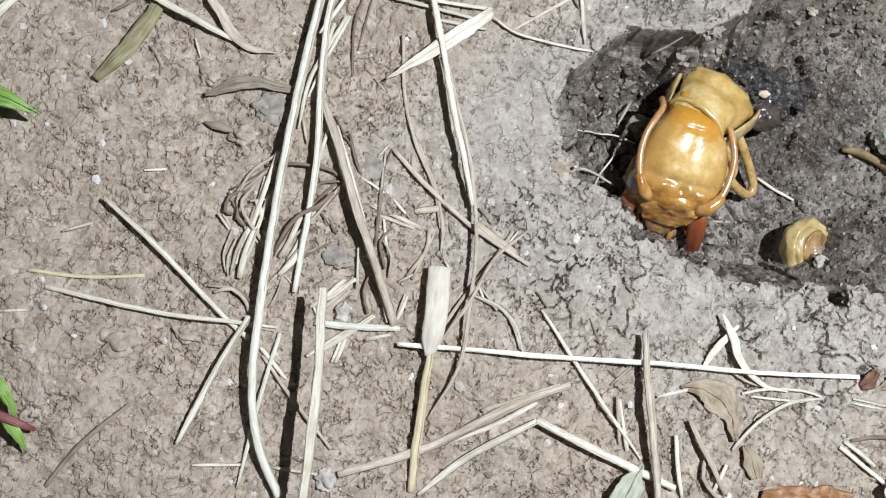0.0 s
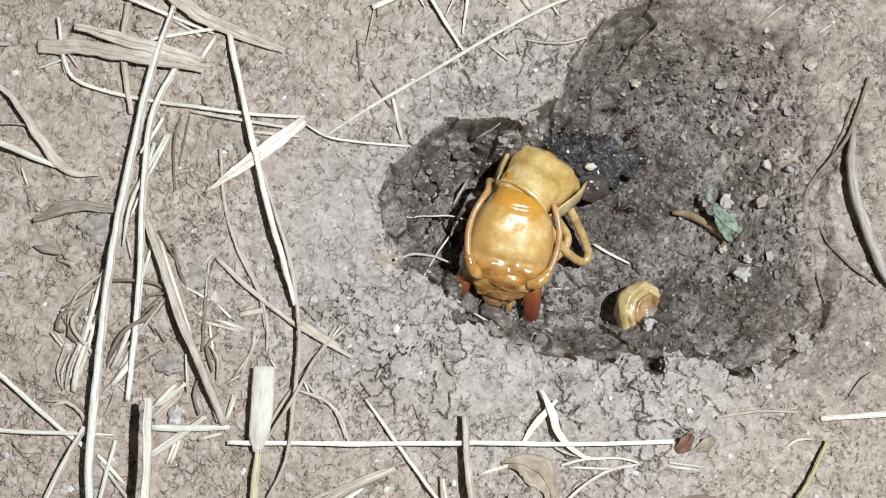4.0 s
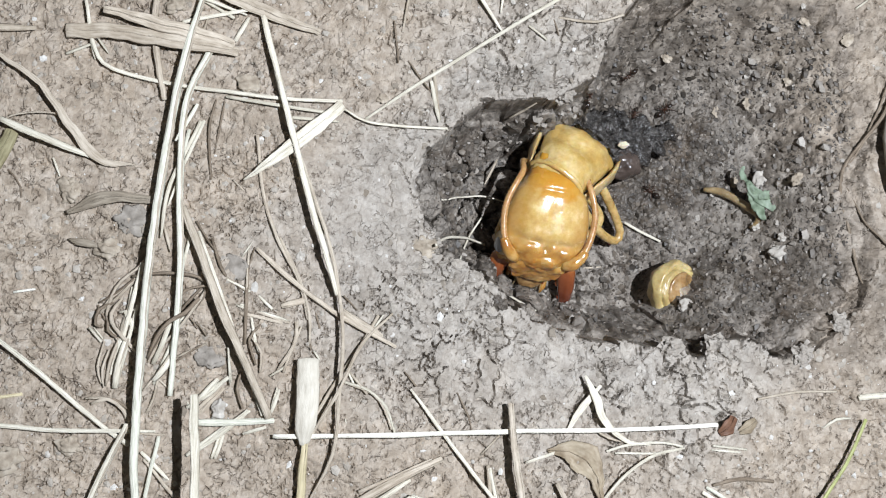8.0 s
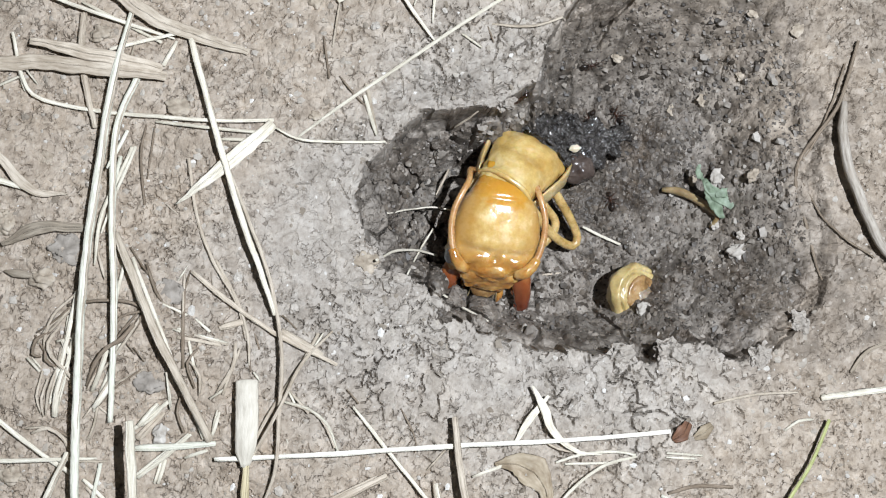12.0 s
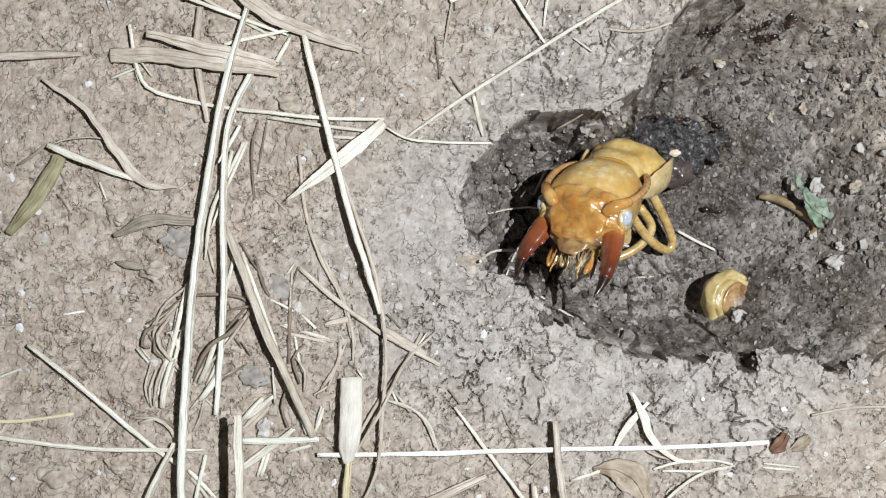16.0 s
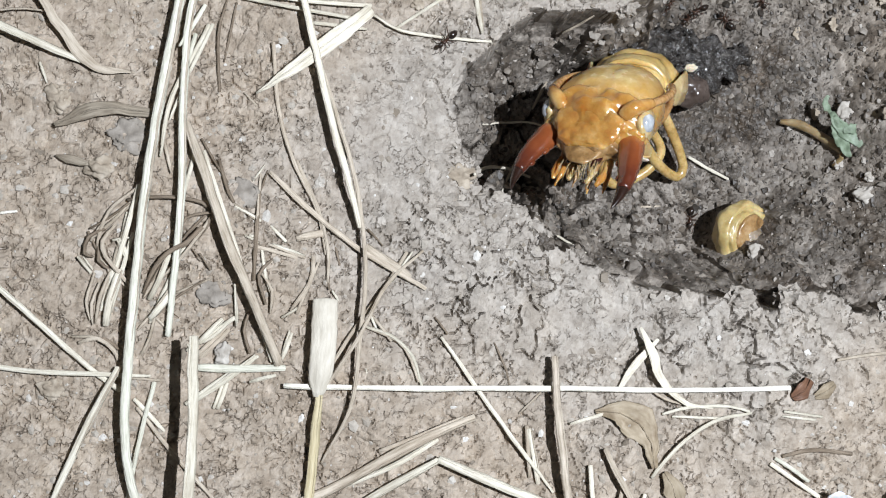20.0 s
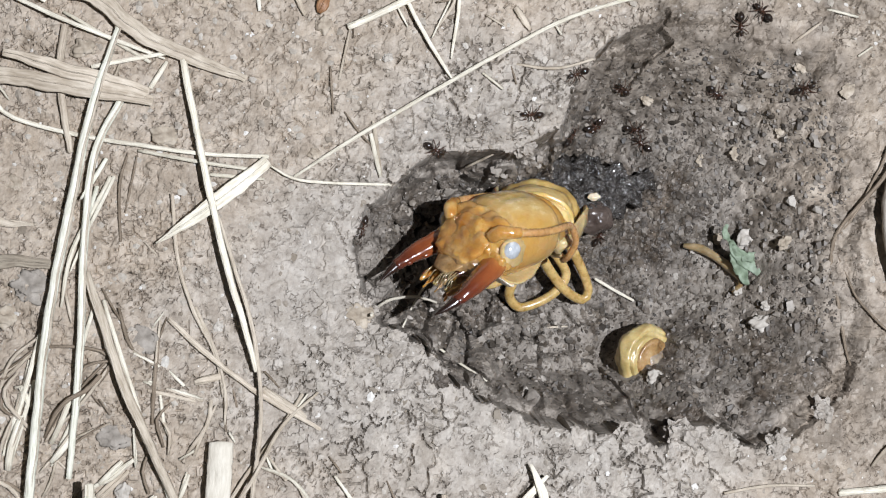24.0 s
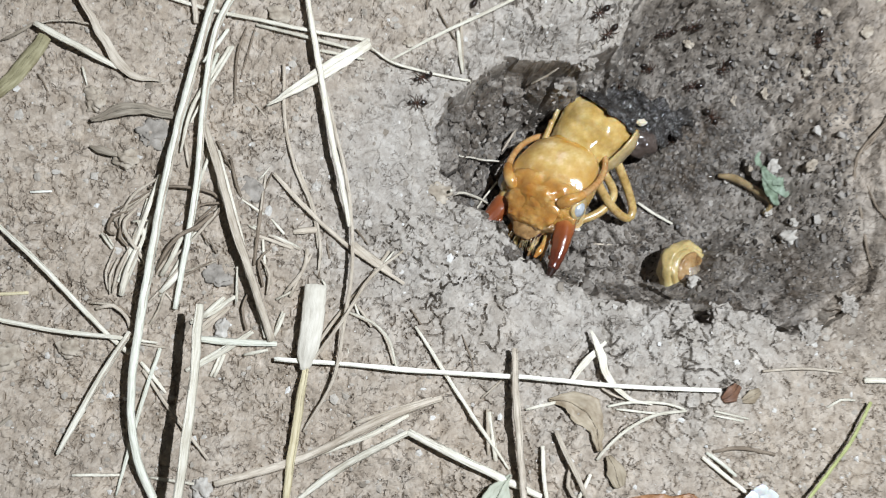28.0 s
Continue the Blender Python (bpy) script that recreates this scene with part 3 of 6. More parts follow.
def soil_line(points, width, waver=0.10, step=1.1):
    """A smooth line over the soil through places given as x, y and the height over it."""
    dots = glide([(x, y, 0) for x, y, _ in points], step)
    stops = [0.0]
    for a, b in zip(points, points[1:]):
        stops.append(stops[-1] + math.hypot(b[0] - a[0], b[1] - a[1]))
    lifts = [p[2] for p in points]
    gone, line, wave = 0.0, [], straw_rng.random() * 9
    base = height_mm(np.array([d[0] for d in dots]), np.array([d[1] for d in dots]))
    for i, d in enumerate(dots):
        gone += math.hypot(d[0] - dots[i - 1][0], d[1] - dots[i - 1][1]) if i else 0
        wob = waver * width * noise.noise(Vector((gone * 0.35, wave, 0)))
        line.append((d[0] + wob, d[1] + wob * 0.6, float(base[i]) + float(np.interp(gone, stops, lifts)) + 0.30 * width + 0.25))
    return line


def straw(kind, width, points):
    """A stalk through places given as x, y and the height over the soil."""
    width *= 0.84 if width > 0.7 else 0.95
    line = soil_line(points, width)
    r = width / 2
    ends = straw_rng.choice((0.6, 0.8, 0.95))
    radii = [r * ends, r * 0.95, r, r * 0.96, r, r * 0.9, r * straw_rng.choice((0.5, 0.75, 0.95))]
    round_one = kind in ("root", "bark", "white")
    bm = tube(line, radii, 10 if width > 0.9 else 8 if width > 0.5 else 6, 0.9 if round_one else 0.55, 0.05 if round_one else 0.10, 0.3)
    name, label, category = STRAW_SAYS[kind]
    thing = tagged(part(name, bm, FIBRE[kind]), label, category, "roots" if category == "root" else "straws on the soil")
    if width > 0.75 and not round_one:
        # a split strand that runs along the stalk, and a rough end
        cut = max(3, int(len(line) * straw_rng.uniform(0.55, 0.9)))
        lean = straw_rng.choice((-1, 1)) * r * 0.62
        strand = []
        for i in range(cut):
            a, b = Vector(line[max(i - 1, 0)]), Vector(line[min(i + 1, len(line) - 1)])
            side = (b - a).cross(Vector((0, 0, 1))).normalized()
            strand.append(Vector(line[i]) + side * (lean + 0.18 * r * math.sin(i * 0.5)) + Vector((0, 0, r * 0.42)))
        part("strand", tube(strand, [r * 0.22, r * 0.34, r * 0.28, r * 0.1], 6, 0.7, 0, 0.5), FIBRE["tan" if kind in ("pale", "green") and straw_rng.random() < 0.35 else kind], thing)
    return thing


def blade(name, kind, width, shape, points, label, category, flat=0.16, crumple=0.0):
    """A flat leaf or husk along the soil. shape: its width from end to end, as shares."""
    line = soil_line([(x, y, lift + 0.1) for x, y, lift in points], min(width, 1.0), 0.3, 0.7)
    bm = tube(line, [max(0.04, s) * width / 2 for s in shape], 16, flat, 0.0, 0.2)
    for v in bm.verts:
        n = noise.noise(v.co * 0.55 + Vector((width, 0, 0)))
        m = noise.noise(v.co * 1.6 + Vector((0, width, 3)))
        v.co.z += (0.10 + crumple) * width * n + 0.05 * width * m
        v.co.x += 0.06 * width * m
        v.co.y += 0.06 * width * n
    thing = tagged(part(name, bm, FIBRE[kind]), label, category)
    if width > 1.8 and kind != "sheath":
        ridge = [Vector(q) + Vector((0, 0, width * flat * 0.5 + (0.10 + crumple) * width * noise.noise(Vector(q) * 0.55 + Vector((width, 0, 0))))) for q in line]
        part("midrib", tube(ridge, [0.05, 0.11, 0.10, 0.04], 6), FIBRE[kind], thing)
    return thing


straw("green", 1.45, ((-41.9, 39.9, 1.0), (-46.9, 25.9, 1.6), (-51.4, 7.0, 2.0), (-54.5, -10.3, 2.4), (-56.9, -28.8, 2.4), (-56.2, -38.4, 1.4), (-53.4, -45.8, 0.4)))
straw("green", 1.19, ((-42.0, 30.6, 0.6), (-46.1, 22.9, 1.0), (-47.8, 11.0, 1.4), (-48.6, -1.3, 1.6), (-51.3, -18.6, 0.6)))
straw("pale", 0.77, ((-44.1, 20.5, 0.3), (-49.2, 11.1, 1.0), (-50.9, 3.8, 0.5)))
straw("green", 0.68, ((-44.4, 22.8, 1.0), (-47.9, 17.7, 1.4)))
straw("tan", 1.45, ((-47.4, 8.1, 0.8), (-44.0, -4.8, 2.0), (-40.1, -16.4, 1.6), (-37.7, -23.1, 0.3)))
straw("pale", 0.68, ((-45.6, 4.3, 0.6), (-42.3, -8.1, 1.4), (-38.6, -22.7, 0.3)))
straw("pale", 1.10, ((-34.0, 35.7, 0.6), (-32.2, 23.4, 1.6), (-29.7, 8.4, 2.0), (-27.7, -0.3, 2.0), (-26.5, -6.3, 1.4)))
straw("tan", 0.77, ((-30.4, 14.8, 0.8), (-26.9, 0.5, 1.2), (-26.1, -8.2, 1.6), (-26.4, -14.4, 1.8), (-27.6, -20.8, 1.8), (-29.2, -28.9, 1.4), (-33.2, -36.0, 0.3)))
straw("pale", 0.77, ((-20.3, 19.3, 0.4), (-9.6, 25.5, 0.8), (7.9, 34.6, 1.0), (21.5, 40.8, 0.8), (38.8, 44.8, 0.2)))
straw("pale", 0.51, ((-23.3, 21.0, 0.8), (-20.3, 19.2, 0.6), (-15.5, 18.5, 0.5), (-4.5, 18.0, 0.6)))
straw("pale", 0.77, ((-58.9, 38.6, 0.8), (-58.2, 31.7, 0.8), (-55.9, 28.7, 0.6), (-47.4, 26.0, 0.4), (-40.2, 24.4, 0.6), (-32.2, 22.9, 0.8), (-23.4, 22.2, 0.3)))
straw("pale", 0.60, ((-40.3, 23.7, 0.3), (-32.3, 21.8, 0.8), (-24.8, 20.4, 0.3)))
straw("pale", 0.60, ((-31.2, 20.1, 0.2), (-24.1, 19.2, 0.2)))
straw("pale", 0.77, ((-56.3, 44.7, 1.0), (-47.9, 40.5, 1.4), (-36.3, 35.8, 0.3)))
straw("pale", 0.60, ((-48.7, 42.0, 0.4), (-38.2, 35.4, 0.3)))
straw("pale", 0.68, ((-45.6, 34.8, 0.4), (-35.9, 36.5, 0.8)))
straw("tan", 1.19, ((-48.6, 40.3, 0.4), (-49.7, 33.7, 0.5), (-49.1, 23.9, 0.3)))
straw("pale", 0.85, ((-36.0, 35.4, 0.4), (-38.3, 31.9, 0.3)))
straw("pale", 1.19, ((-71.5, 21.9, 1.0), (-65.6, 18.7, 1.6), (-59.9, 16.1, 0.5)))
straw("tan", 1.02, ((-20.1, 48.1, 0.4), (-17.5, 41.3, 0.2)))
straw("tan", 0.60, ((-36.2, 17.8, 0.2), (-36.0, 9.5, 0.3), (-34.5, 2.8, 0.4), (-31.7, -4.0, 0.4), (-30.9, -9.5, 0.2)))
straw("tan", 0.94, ((-37.5, 1.4, 0.3), (-33.3, -3.1, 0.5), (-27.9, -8.1, 0.5), (-23.2, -11.4, 0.5), (-18.4, -14.7, 0.2)))
straw("tan", 0.60, ((-18.4, -9.7, 0.2), (-23.4, -13.8, 0.8), (-27.6, -20.0, 2.6), (-33.7, -28.4, 0.3)))
straw("bright", 0.94, ((-37.3, -25.7, 1.0), (-16.0, -27.6, 1.0), (-1.3, -28.6, 1.4), (14.1, -30.0, 1.2), (29.4, -30.8, 0.6)))
straw("pale", 1.53, ((-47.9, -18.6, 6.5), (-48.8, -31.1, 7.0), (-50.6, -45.6, 6.0), (-52.4, -55.3, 0.5)))
straw("pale", 0.85, ((-83.6, -18.1, 0.3), (-77.2, -19.7, 0.8), (-68.5, -21.6, 1.0), (-60.4, -22.6, 1.0), (-53.6, -23.4, 0.5)))
straw("green", 1.19, ((-48.5, -22.7, 0.3), (-43.0, -23.3, 0.5), (-37.0, -23.6, 0.2)))
straw("pale", 0.94, ((-76.5, -6.1, 0.8), (-68.6, -13.7, 1.0), (-61.1, -21.6, 0.6), (-57.4, -24.9, 0.3)))
straw("tan", 0.60, ((-55.5, -27.2, 0.3), (-51.3, -33.3, 0.5), (-46.4, -39.7, 0.3)))
straw("pale", 1.10, ((-57.4, -22.0, 1.0), (-61.8, -29.4, 1.2), (-66.6, -38.6, 0.5)))
straw("green", 0.77, ((-53.2, -24.2, 0.5), (-55.5, -31.7, 0.6), (-58.7, -44.3, 0.2)))
straw("dull", 0.85, ((-72.6, -33.4, 0.5), (-78.9, -38.7, 0.3), (-83.1, -43.8, 0.0)))
straw("yellow", 0.60, ((-85.9, -15.9, 0.1), (-78.8, -16.7, 0.2), (-71.2, -16.5, 0.0)))
straw("pale", 0.77, ((-16.8, -21.0, 0.3), (-9.9, -32.4, 0.8), (-3.8, -41.8, 0.3)))
straw("tan", 1.28, ((-2.5, -24.4, 1.6), (-2.8, -33.2, 2.2), (-2.2, -45.6, 1.8), (-1.5, -51.9, 0.3)))
straw("tan", 1.53, ((-13.2, -31.4, 0.3), (-22.3, -34.5, 0.6), (-33.0, -39.6, 0.6), (-45.4, -43.0, 0.2)))
straw("pale", 0.94, ((-18.3, -33.9, 0.4), (-24.6, -37.0, 0.5), (-34.0, -40.2, 0.4)))
straw("pale", 1.28, ((-18.5, -36.3, 1.0), (-27.6, -41.0, 0.8), (-34.6, -46.0, 0.3)))
straw("pale", 1.45, ((-18.5, -36.3, 1.0), (-11.5, -39.9, 1.2), (-5.3, -43.0, 1.0), (0.7, -45.8, 0.3)))
straw("pale", 0.60, ((24.0, -33.8, 0.2), (19.1, -34.3, 0.5), (14.1, -36.4, 0.8), (10.6, -38.8, 0.8), (8.9, -40.7, 0.2)))
straw("pale", 0.51, ((11.7, -33.0, 0.2), (15.7, -32.4, 0.5), (21.0, -32.7, 0.5), (23.8, -33.6, 0.2)))
straw("pale", 0.43, ((28.5, -33.9, 0.2), (34.1, -35.1, 0.2)))
straw("pale", 0.43, ((13.0, -33.4, 0.2), (20.9, -34.3, 0.4)))
straw("fresh", 0.77, ((55.4, -32.7, 1.0), (50.9, -39.4, 1.5), (43.1, -47.3, 1.5), (40.9, -51.2, 0.3)))
straw("tan", 0.51, ((37.6, -27.8, 0.0), (44.6, -27.4, 0.2), (51.4, -28.0, 0.0)))
straw("pale", 1.19, ((55.0, -29.3, 0.2), (66.9, -29.5, 0.6), (73.9, -29.9, 0.3)))
straw("pale", 0.51, ((48.5, -33.5, 0.1), (50.8, -32.3, 0.4), (53.3, -32.4, 0.1)))
straw("tan", 1.02, ((3.1, -36.6, 0.8), (4.8, -41.1, 1.0), (7.5, -46.7, 0.3)))
straw("pale", 0.85, ((1.1, -38.6, 0.5), (1.0, -43.4, 0.8), (1.7, -47.4, 0.3)))
straw("tan", 0.77, ((5.0, -41.5, 0.4), (4.4, -44.3, 0.8), (6.6, -47.5, 0.3)))
straw("pale", 0.77, ((7.8, -42.7, 0.4), (5.8, -46.7, 0.3)))
straw("pale", 0.60, ((-0.9, -33.3, 0.2), (3.8, -32.3, 0.2)))
straw("tan", 0.68, ((-6.5, -33.2, 0.3), (-6.7, -39.7, 0.3)))
straw("pale", 1.28, ((-11.7, 39.4, 0.5), (1.2, 44.6, 0.8)))
straw("pale", 0.77, ((-4.3, 44.1, 0.5), (-1.2, 37.5, 0.8), (2.2, 31.9, 0.3)))
straw("pale", 0.60, ((3.6, 47.7, 0.5), (3.4, 42.0, 0.6), (2.1, 34.7, 0.2)))
straw("tan", 0.51, ((0.6, 39.1, 0.2), (2.7, 42.1, 0.6), (3.4, 45.3, 0.3)))
straw("tan", 0.43, ((-11.5, 39.1, 0.3), (-13.4, 32.3, 0.1)))
straw("tan", 0.51, ((11.2, 33.6, 0.2), (16.6, 33.0, 0.4), (24.3, 34.9, 0.2)))
straw("tan", 0.68, ((-9.0, 26.6, 0.2), (-7.9, 19.4, 0.1)))
straw("bright", 0.68, ((-23.7, 46.7, 0.2), (-23.5, 41.9, 0.2)))
straw("pale", 0.85, ((-53.7, 0.4, 0.6), (-56.1, -7.0, 0.8), (-58.3, -13.1, 0.2)))
straw("pale", 0.68, ((-54.8, -5.5, 0.5), (-58.6, -16.7, 0.2)))
straw("tan", 0.60, ((-55.3, -3.8, 0.4), (-57.6, -10.0, 0.5), (-59.1, -14.2, 0.2)))
straw("tan", 0.51, ((-53.9, 0.1, 0.3), (-57.6, -2.8, 0.6), (-59.1, -7.5, 0.4), (-56.3, -11.7, 0.2)))
straw("root", 0.51, ((-55.2, -1.4, 0.3), (-50.8, -1.3, 0.8), (-46.2, -2.2, 0.8), (-45.1, -3.9, 0.5), (-46.9, -6.5, 0.4), (-50.6, -8.6, 0.5), (-54.0, -13.5, 0.2)))
straw("tan", 0.51, ((-44.7, -3.5, 0.4), (-48.6, -8.4, 1.0), (-52.9, -12.4, 0.2)))
straw("pale", 0.60, ((-48.6, -7.6, 0.3), (-51.8, -13.7, 0.5), (-53.4, -16.8, 0.2)))
straw("pale", 1.02, ((-40.5, -21.9, 0.2), (-44.3, -24.5, 0.5), (-48.4, -26.9, 0.2)))
straw("pale", 0.77, ((-42.9, -16.8, 0.2), (-49.1, -20.6, 0.3)))
straw("tan", 0.85, ((-44.2, -18.1, 0.2), (-48.0, -21.4, 0.2)))
straw("pale", 0.68, ((-44.3, -25.0, 0.2), (-45.7, -28.2, 0.1)))
straw("tan", 0.68, ((-32.6, -9.7, 0.3), (-33.3, -13.0, 0.5), (-36.0, -16.4, 0.2)))
straw("pale", 0.68, ((-35.9, -19.2, 0.2), (-37.5, -22.8, 0.3)))
straw("root", 0.60, ((-38.9, -1.0, 0.2), (-39.7, -6.7, 0.4), (-40.3, -12.3, 0.2)))
straw("tan", 0.60, ((-40.6, -7.8, 0.2), (-34.7, -9.7, 0.2)))
straw("tan", 0.51, ((-38.9, -11.7, 0.2), (-37.9, -15.0, 0.2)))
straw("root", 0.43, ((-30.9, -9.5, 0.1), (-30.9, -14.0, 0.1)))
straw("pale", 0.51, ((-81.9, -10.6, 0.2), (-77.9, -9.4, 0.3)))
straw("bright", 0.43, ((-71.4, -2.3, 0.1), (-68.5, -2.1, 0.1)))
straw("pale", 0.43, ((-89.2, -21.3, 0.1), (-85.6, -21.2, 0.1)))
straw("pale", 0.51, ((-64.6, -41.5, 0.1), (-58.3, -41.6, 0.1)))
straw("pale", 0.51, ((-54.3, -42.0, 0.1), (-48.3, -43.0, 0.2)))
straw("tan", 0.43, ((-44.2, 30.3, 0.1), (-41.8, 35.7, 0.2)))
straw("white", 0.34, ((-9.7, 9.2, 1.0), (-6.8, 8.0, 3.2), (-3.4, 8.6, 3.6), (1.3, 8.9, 3.4), (5.5, 7.9, 3.0)))
straw("white", 0.51, ((-10.5, 0.1, 2.0), (-8.0, 1.3, 3.0), (-6.0, 1.9, 3.4), (-1.7, 1.8, 3.2), (1.3, 0.7, 2.6)))
straw("pale", 0.38, ((1.1, 5.3, 3.2), (-5.2, -2.3, 2.6)))
straw("pale", 0.60, ((27.3, 2.9, 1.2), (33.1, -0.9, 1.0)))
straw("pale", 0.43, ((0.1, -5.7, 1.0), (7.1, -11.1, 1.0)))
straw("tan", 0.51, ((5.5, 15.3, 2.6), (2.5, 11.0, 2.6)))
straw("tan", 0.43, ((5.7, 20.7, 1.6), (8.9, 22.0, 1.4)))
straw("tan", 0.43, ((19.4, -4.4, 1.0), (22.7, -4.4, 1.0)))
straw("root", 0.77, ((69.8, 25.7, 0.4), (65.0, 15.5, 0.8), (57.4, 6.6, 0.6), (57.7, -3.3, 0.3), (58.6, -11.3, 0.0)))
straw("root", 0.43, ((67.4, 22.4, 0.2), (62.9, 13.2, 0.5), (58.3, 7.4, 0.3)))
straw("root", 0.43, ((57.8, 4.7, 0.2), (60.9, -3.8, 0.3), (66.8, -8.9, 0.1)))
straw("bark", 2.04, ((66.2, 16.2, 0.6), (64.4, 10.6, 1.8), (64.0, 3.8, 2.2), (67.1, -6.5, 1.2), (70.8, -10.3, 0.2)))
straw("dull", 0.68, ((60.9, -26.1, 0.1), (64.1, -23.2, 0.6), (68.7, -22.2, 0.2)))
straw("root", 0.43, ((0.4, 42.3, 0.1), (11.4, 43.6, 0.2)))
straw("yellow", 1.53, ((-33.1, -27.2, 1.0), (-34.1, -34.3, 1.0), (-35.1, -40.7, 0.8), (-35.7, -45.6, 0.3)))
blade("dry_leaf", "pale", 2.2, (0.1, 0.6, 1, 1, 0.75), ((-38.8, 11.2, 0.8), (-31.7, 15.6, 1.4), (-26.5, 19.2, 1.6), (-23.5, 21.6, 0.8)), "cream dry leaf blade with a sharp tip", "leaf", 0.16, 0.0)
blade("husk", "tan", 2.3, (0.9, 1, 1, 0.9, 0.6), ((-62.0, 34.3, 0.4), (-55.1, 33.8, 0.9), (-45.3, 31.6, 1.2), (-38.0, 30.2, 0.5)), "flat weathered tan husk under the straw", "husk", 0.2, 0.0)
blade("husk", "tan", 2.1, (0.5, 0.9, 1, 0.7), ((-56.4, 37.1, 0.9), (-47.5, 34.0, 1.3), (-38.5, 31.2, 0.8)), "split brown husk lying beside the straw", "husk", 0.2, 0.0)
blade("dry_leaf", "tan", 2.3, (0.8, 1, 1, 0.8, 0.45), ((-50.9, 44.9, 1.2), (-44.8, 43.9, 1.6), (-40.1, 39.7, 1.2), (-35.1, 36.9, 0.8), (-25.9, 32.7, 0.2)), "long twisted tan leaf blade on the soil", "leaf", 0.16, 0.0)
blade("dry_leaf", "pale", 2.1, (0.6, 1, 0.9), ((-58.1, 49.7, 0.8), (-53.3, 45.6, 1.2), (-50.3, 43.9, 0.8)), "pale dry leaf blade on soil", "leaf", 0.16, 0.0)
blade("dry_leaf", "tan", 1.4, (0.8, 1, 0.7), ((-50.9, 44.1, 1.4), (-48.3, 46.9, 1.4), (-45.3, 49.9, 0.8)), "folded dry tan leaf blade", "leaf", 0.16, 0.0)
blade("dry_leaf", "tan", 1.4, (0.4, 0.55, 0.8, 1.1, 0.15), ((-71.3, 31.4, 0.8), (-65.9, 26.4, 1.4), (-61.8, 19.9, 1.2), (-58.5, 15.4, 0.5), (-54.1, 14.5, 0.2)), "dark tan leaf flared at its end", "leaf", 0.16, 0.0)
blade("stalk", "moss", 2.4, (0.8, 1, 0.95, 0.5), ((-70.1, 20.1, 0.6), (-73.2, 15.2, 0.8), (-77.9, 9.8, 0.2)), "brown mossy broken stalk on the soil", "stalk", 0.4, 0.0)
blade("bark_flake", "dull", 2.0, (0.3, 1, 0.8, 0.6), ((-63.6, 8.3, 0.2), (-57.9, 10.0, 0.6), (-51.3, 9.3, 0.4)), "dark brown curled bark flake", "bark", 0.25, 0.2)
blade("seed_husk", "dull", 1.2, (0.2, 1, 0.9, 0.3), ((-63.6, 4.6, 0.1), (-61.4, 3.9, 0.3), (-59.3, 3.2, 0.1)), "small brown seed husk on soil", "seed", 0.6, 0.0)
blade("leaf_sheath", "sheath", 3.3, (1, 1, 1, 1, 0.9, 0.35), ((-31.4, -15.2, 1.2), (-31.9, -19.6, 1.5), (-32.5, -23.5, 1.5), (-33.2, -27.4, 1.0)), "broad pale grey leaf sheath on a yellow stalk", "leaf", 0.28, 0.0)
blade("dry_leaf", "pale", 1.4, (0.3, 1, 0.8, 0.5, 0.2), ((9.9, -21.6, 0.8), (11.2, -25.0, 1.2), (11.9, -28.5, 0.8), (15.0, -31.7, 0.4), (18.8, -32.7, 0.2)), "curled cream leaf shred on soil", "leaf", 0.2, 0.0)
blade("dry_leaf", "pale", 1.2, (0.4, 1, 0.5), ((12.2, -23.3, 0.8), (8.9, -26.3, 0.6), (6.1, -29.4, 0.2)), "short cream leaf shred", "leaf", 0.2, 0.0)
blade("dead_leaf", "deadleaf", 4.9, (0.1, 0.7, 1, 0.5, 0.2), ((2.7, -31.9, 0.2), (6.3, -32.6, 0.4), (8.8, -35.1, 0.5), (9.2, -39.5, 0.3)), "crumpled tan dead leaf pressed in the soil", "leaf", 0.1, 0.1)
blade("dead_leaf", "deadleaf", 2.9, (0.3, 1, 0.6), ((10.6, -40.1, 0.3), (11.6, -42.2, 0.5), (12.1, -44.6, 0.2)), "small crumpled tan dead leaf", "leaf", 0.12, 0.15)
blade("green_leaf", "leaf", 3.7, (0.7, 1, 0.9, 0.6, 0.08), ((-98.2, 9.4, 3.0), (-93.8, 7.8, 4.0), (-89.5, 6.3, 4.4), (-87.0, 5.4, 4.2), (-84.8, 4.2, 3.6)), "bright green pointed leaf tip above the soil", "leaf", 0.12, 0.0)
blade("seedling_leaf", "leaf", 1.7, (0.4, 1, 0.7, 0.1), ((-89.9, -29.3, 2.5), (-88.1, -31.4, 2.8), (-87.1, -33.6, 2.2), (-86.6, -35.4, 1.6)), "dark green seedling leaf above soil", "leaf", 0.14, 0.0)
blade("seedling_leaf", "leaf", 1.5, (0.3, 1, 0.8, 0.1), ((-88.1, -35.3, 2.2), (-86.4, -36.8, 2.4), (-85.2, -39.3, 1.4)), "dark green seedling leaf above soil", "leaf", 0.14, 0.0)
blade("seedling", "redstem", 1.3, (0.8, 1, 0.9, 0.5), ((-90.3, -33.9, 2.0), (-87.8, -34.8, 2.4), (-85.7, -35.9, 2.0), (-84.4, -36.5, 0.8)), "reddish seedling stem above the soil", "stem", 0.8, 0.0)
blade("brown_leaf", "brownleaf", 5.4, (0.5, 0.95, 0.8, 1, 0.6), ((12.8, -47.6, 0.8), (16.2, -48.0, 1.8), (21.0, -48.3, 1.6), (26.6, -48.8, 0.8)), "curled orange brown dead leaf", "leaf", 0.16, 0.32)
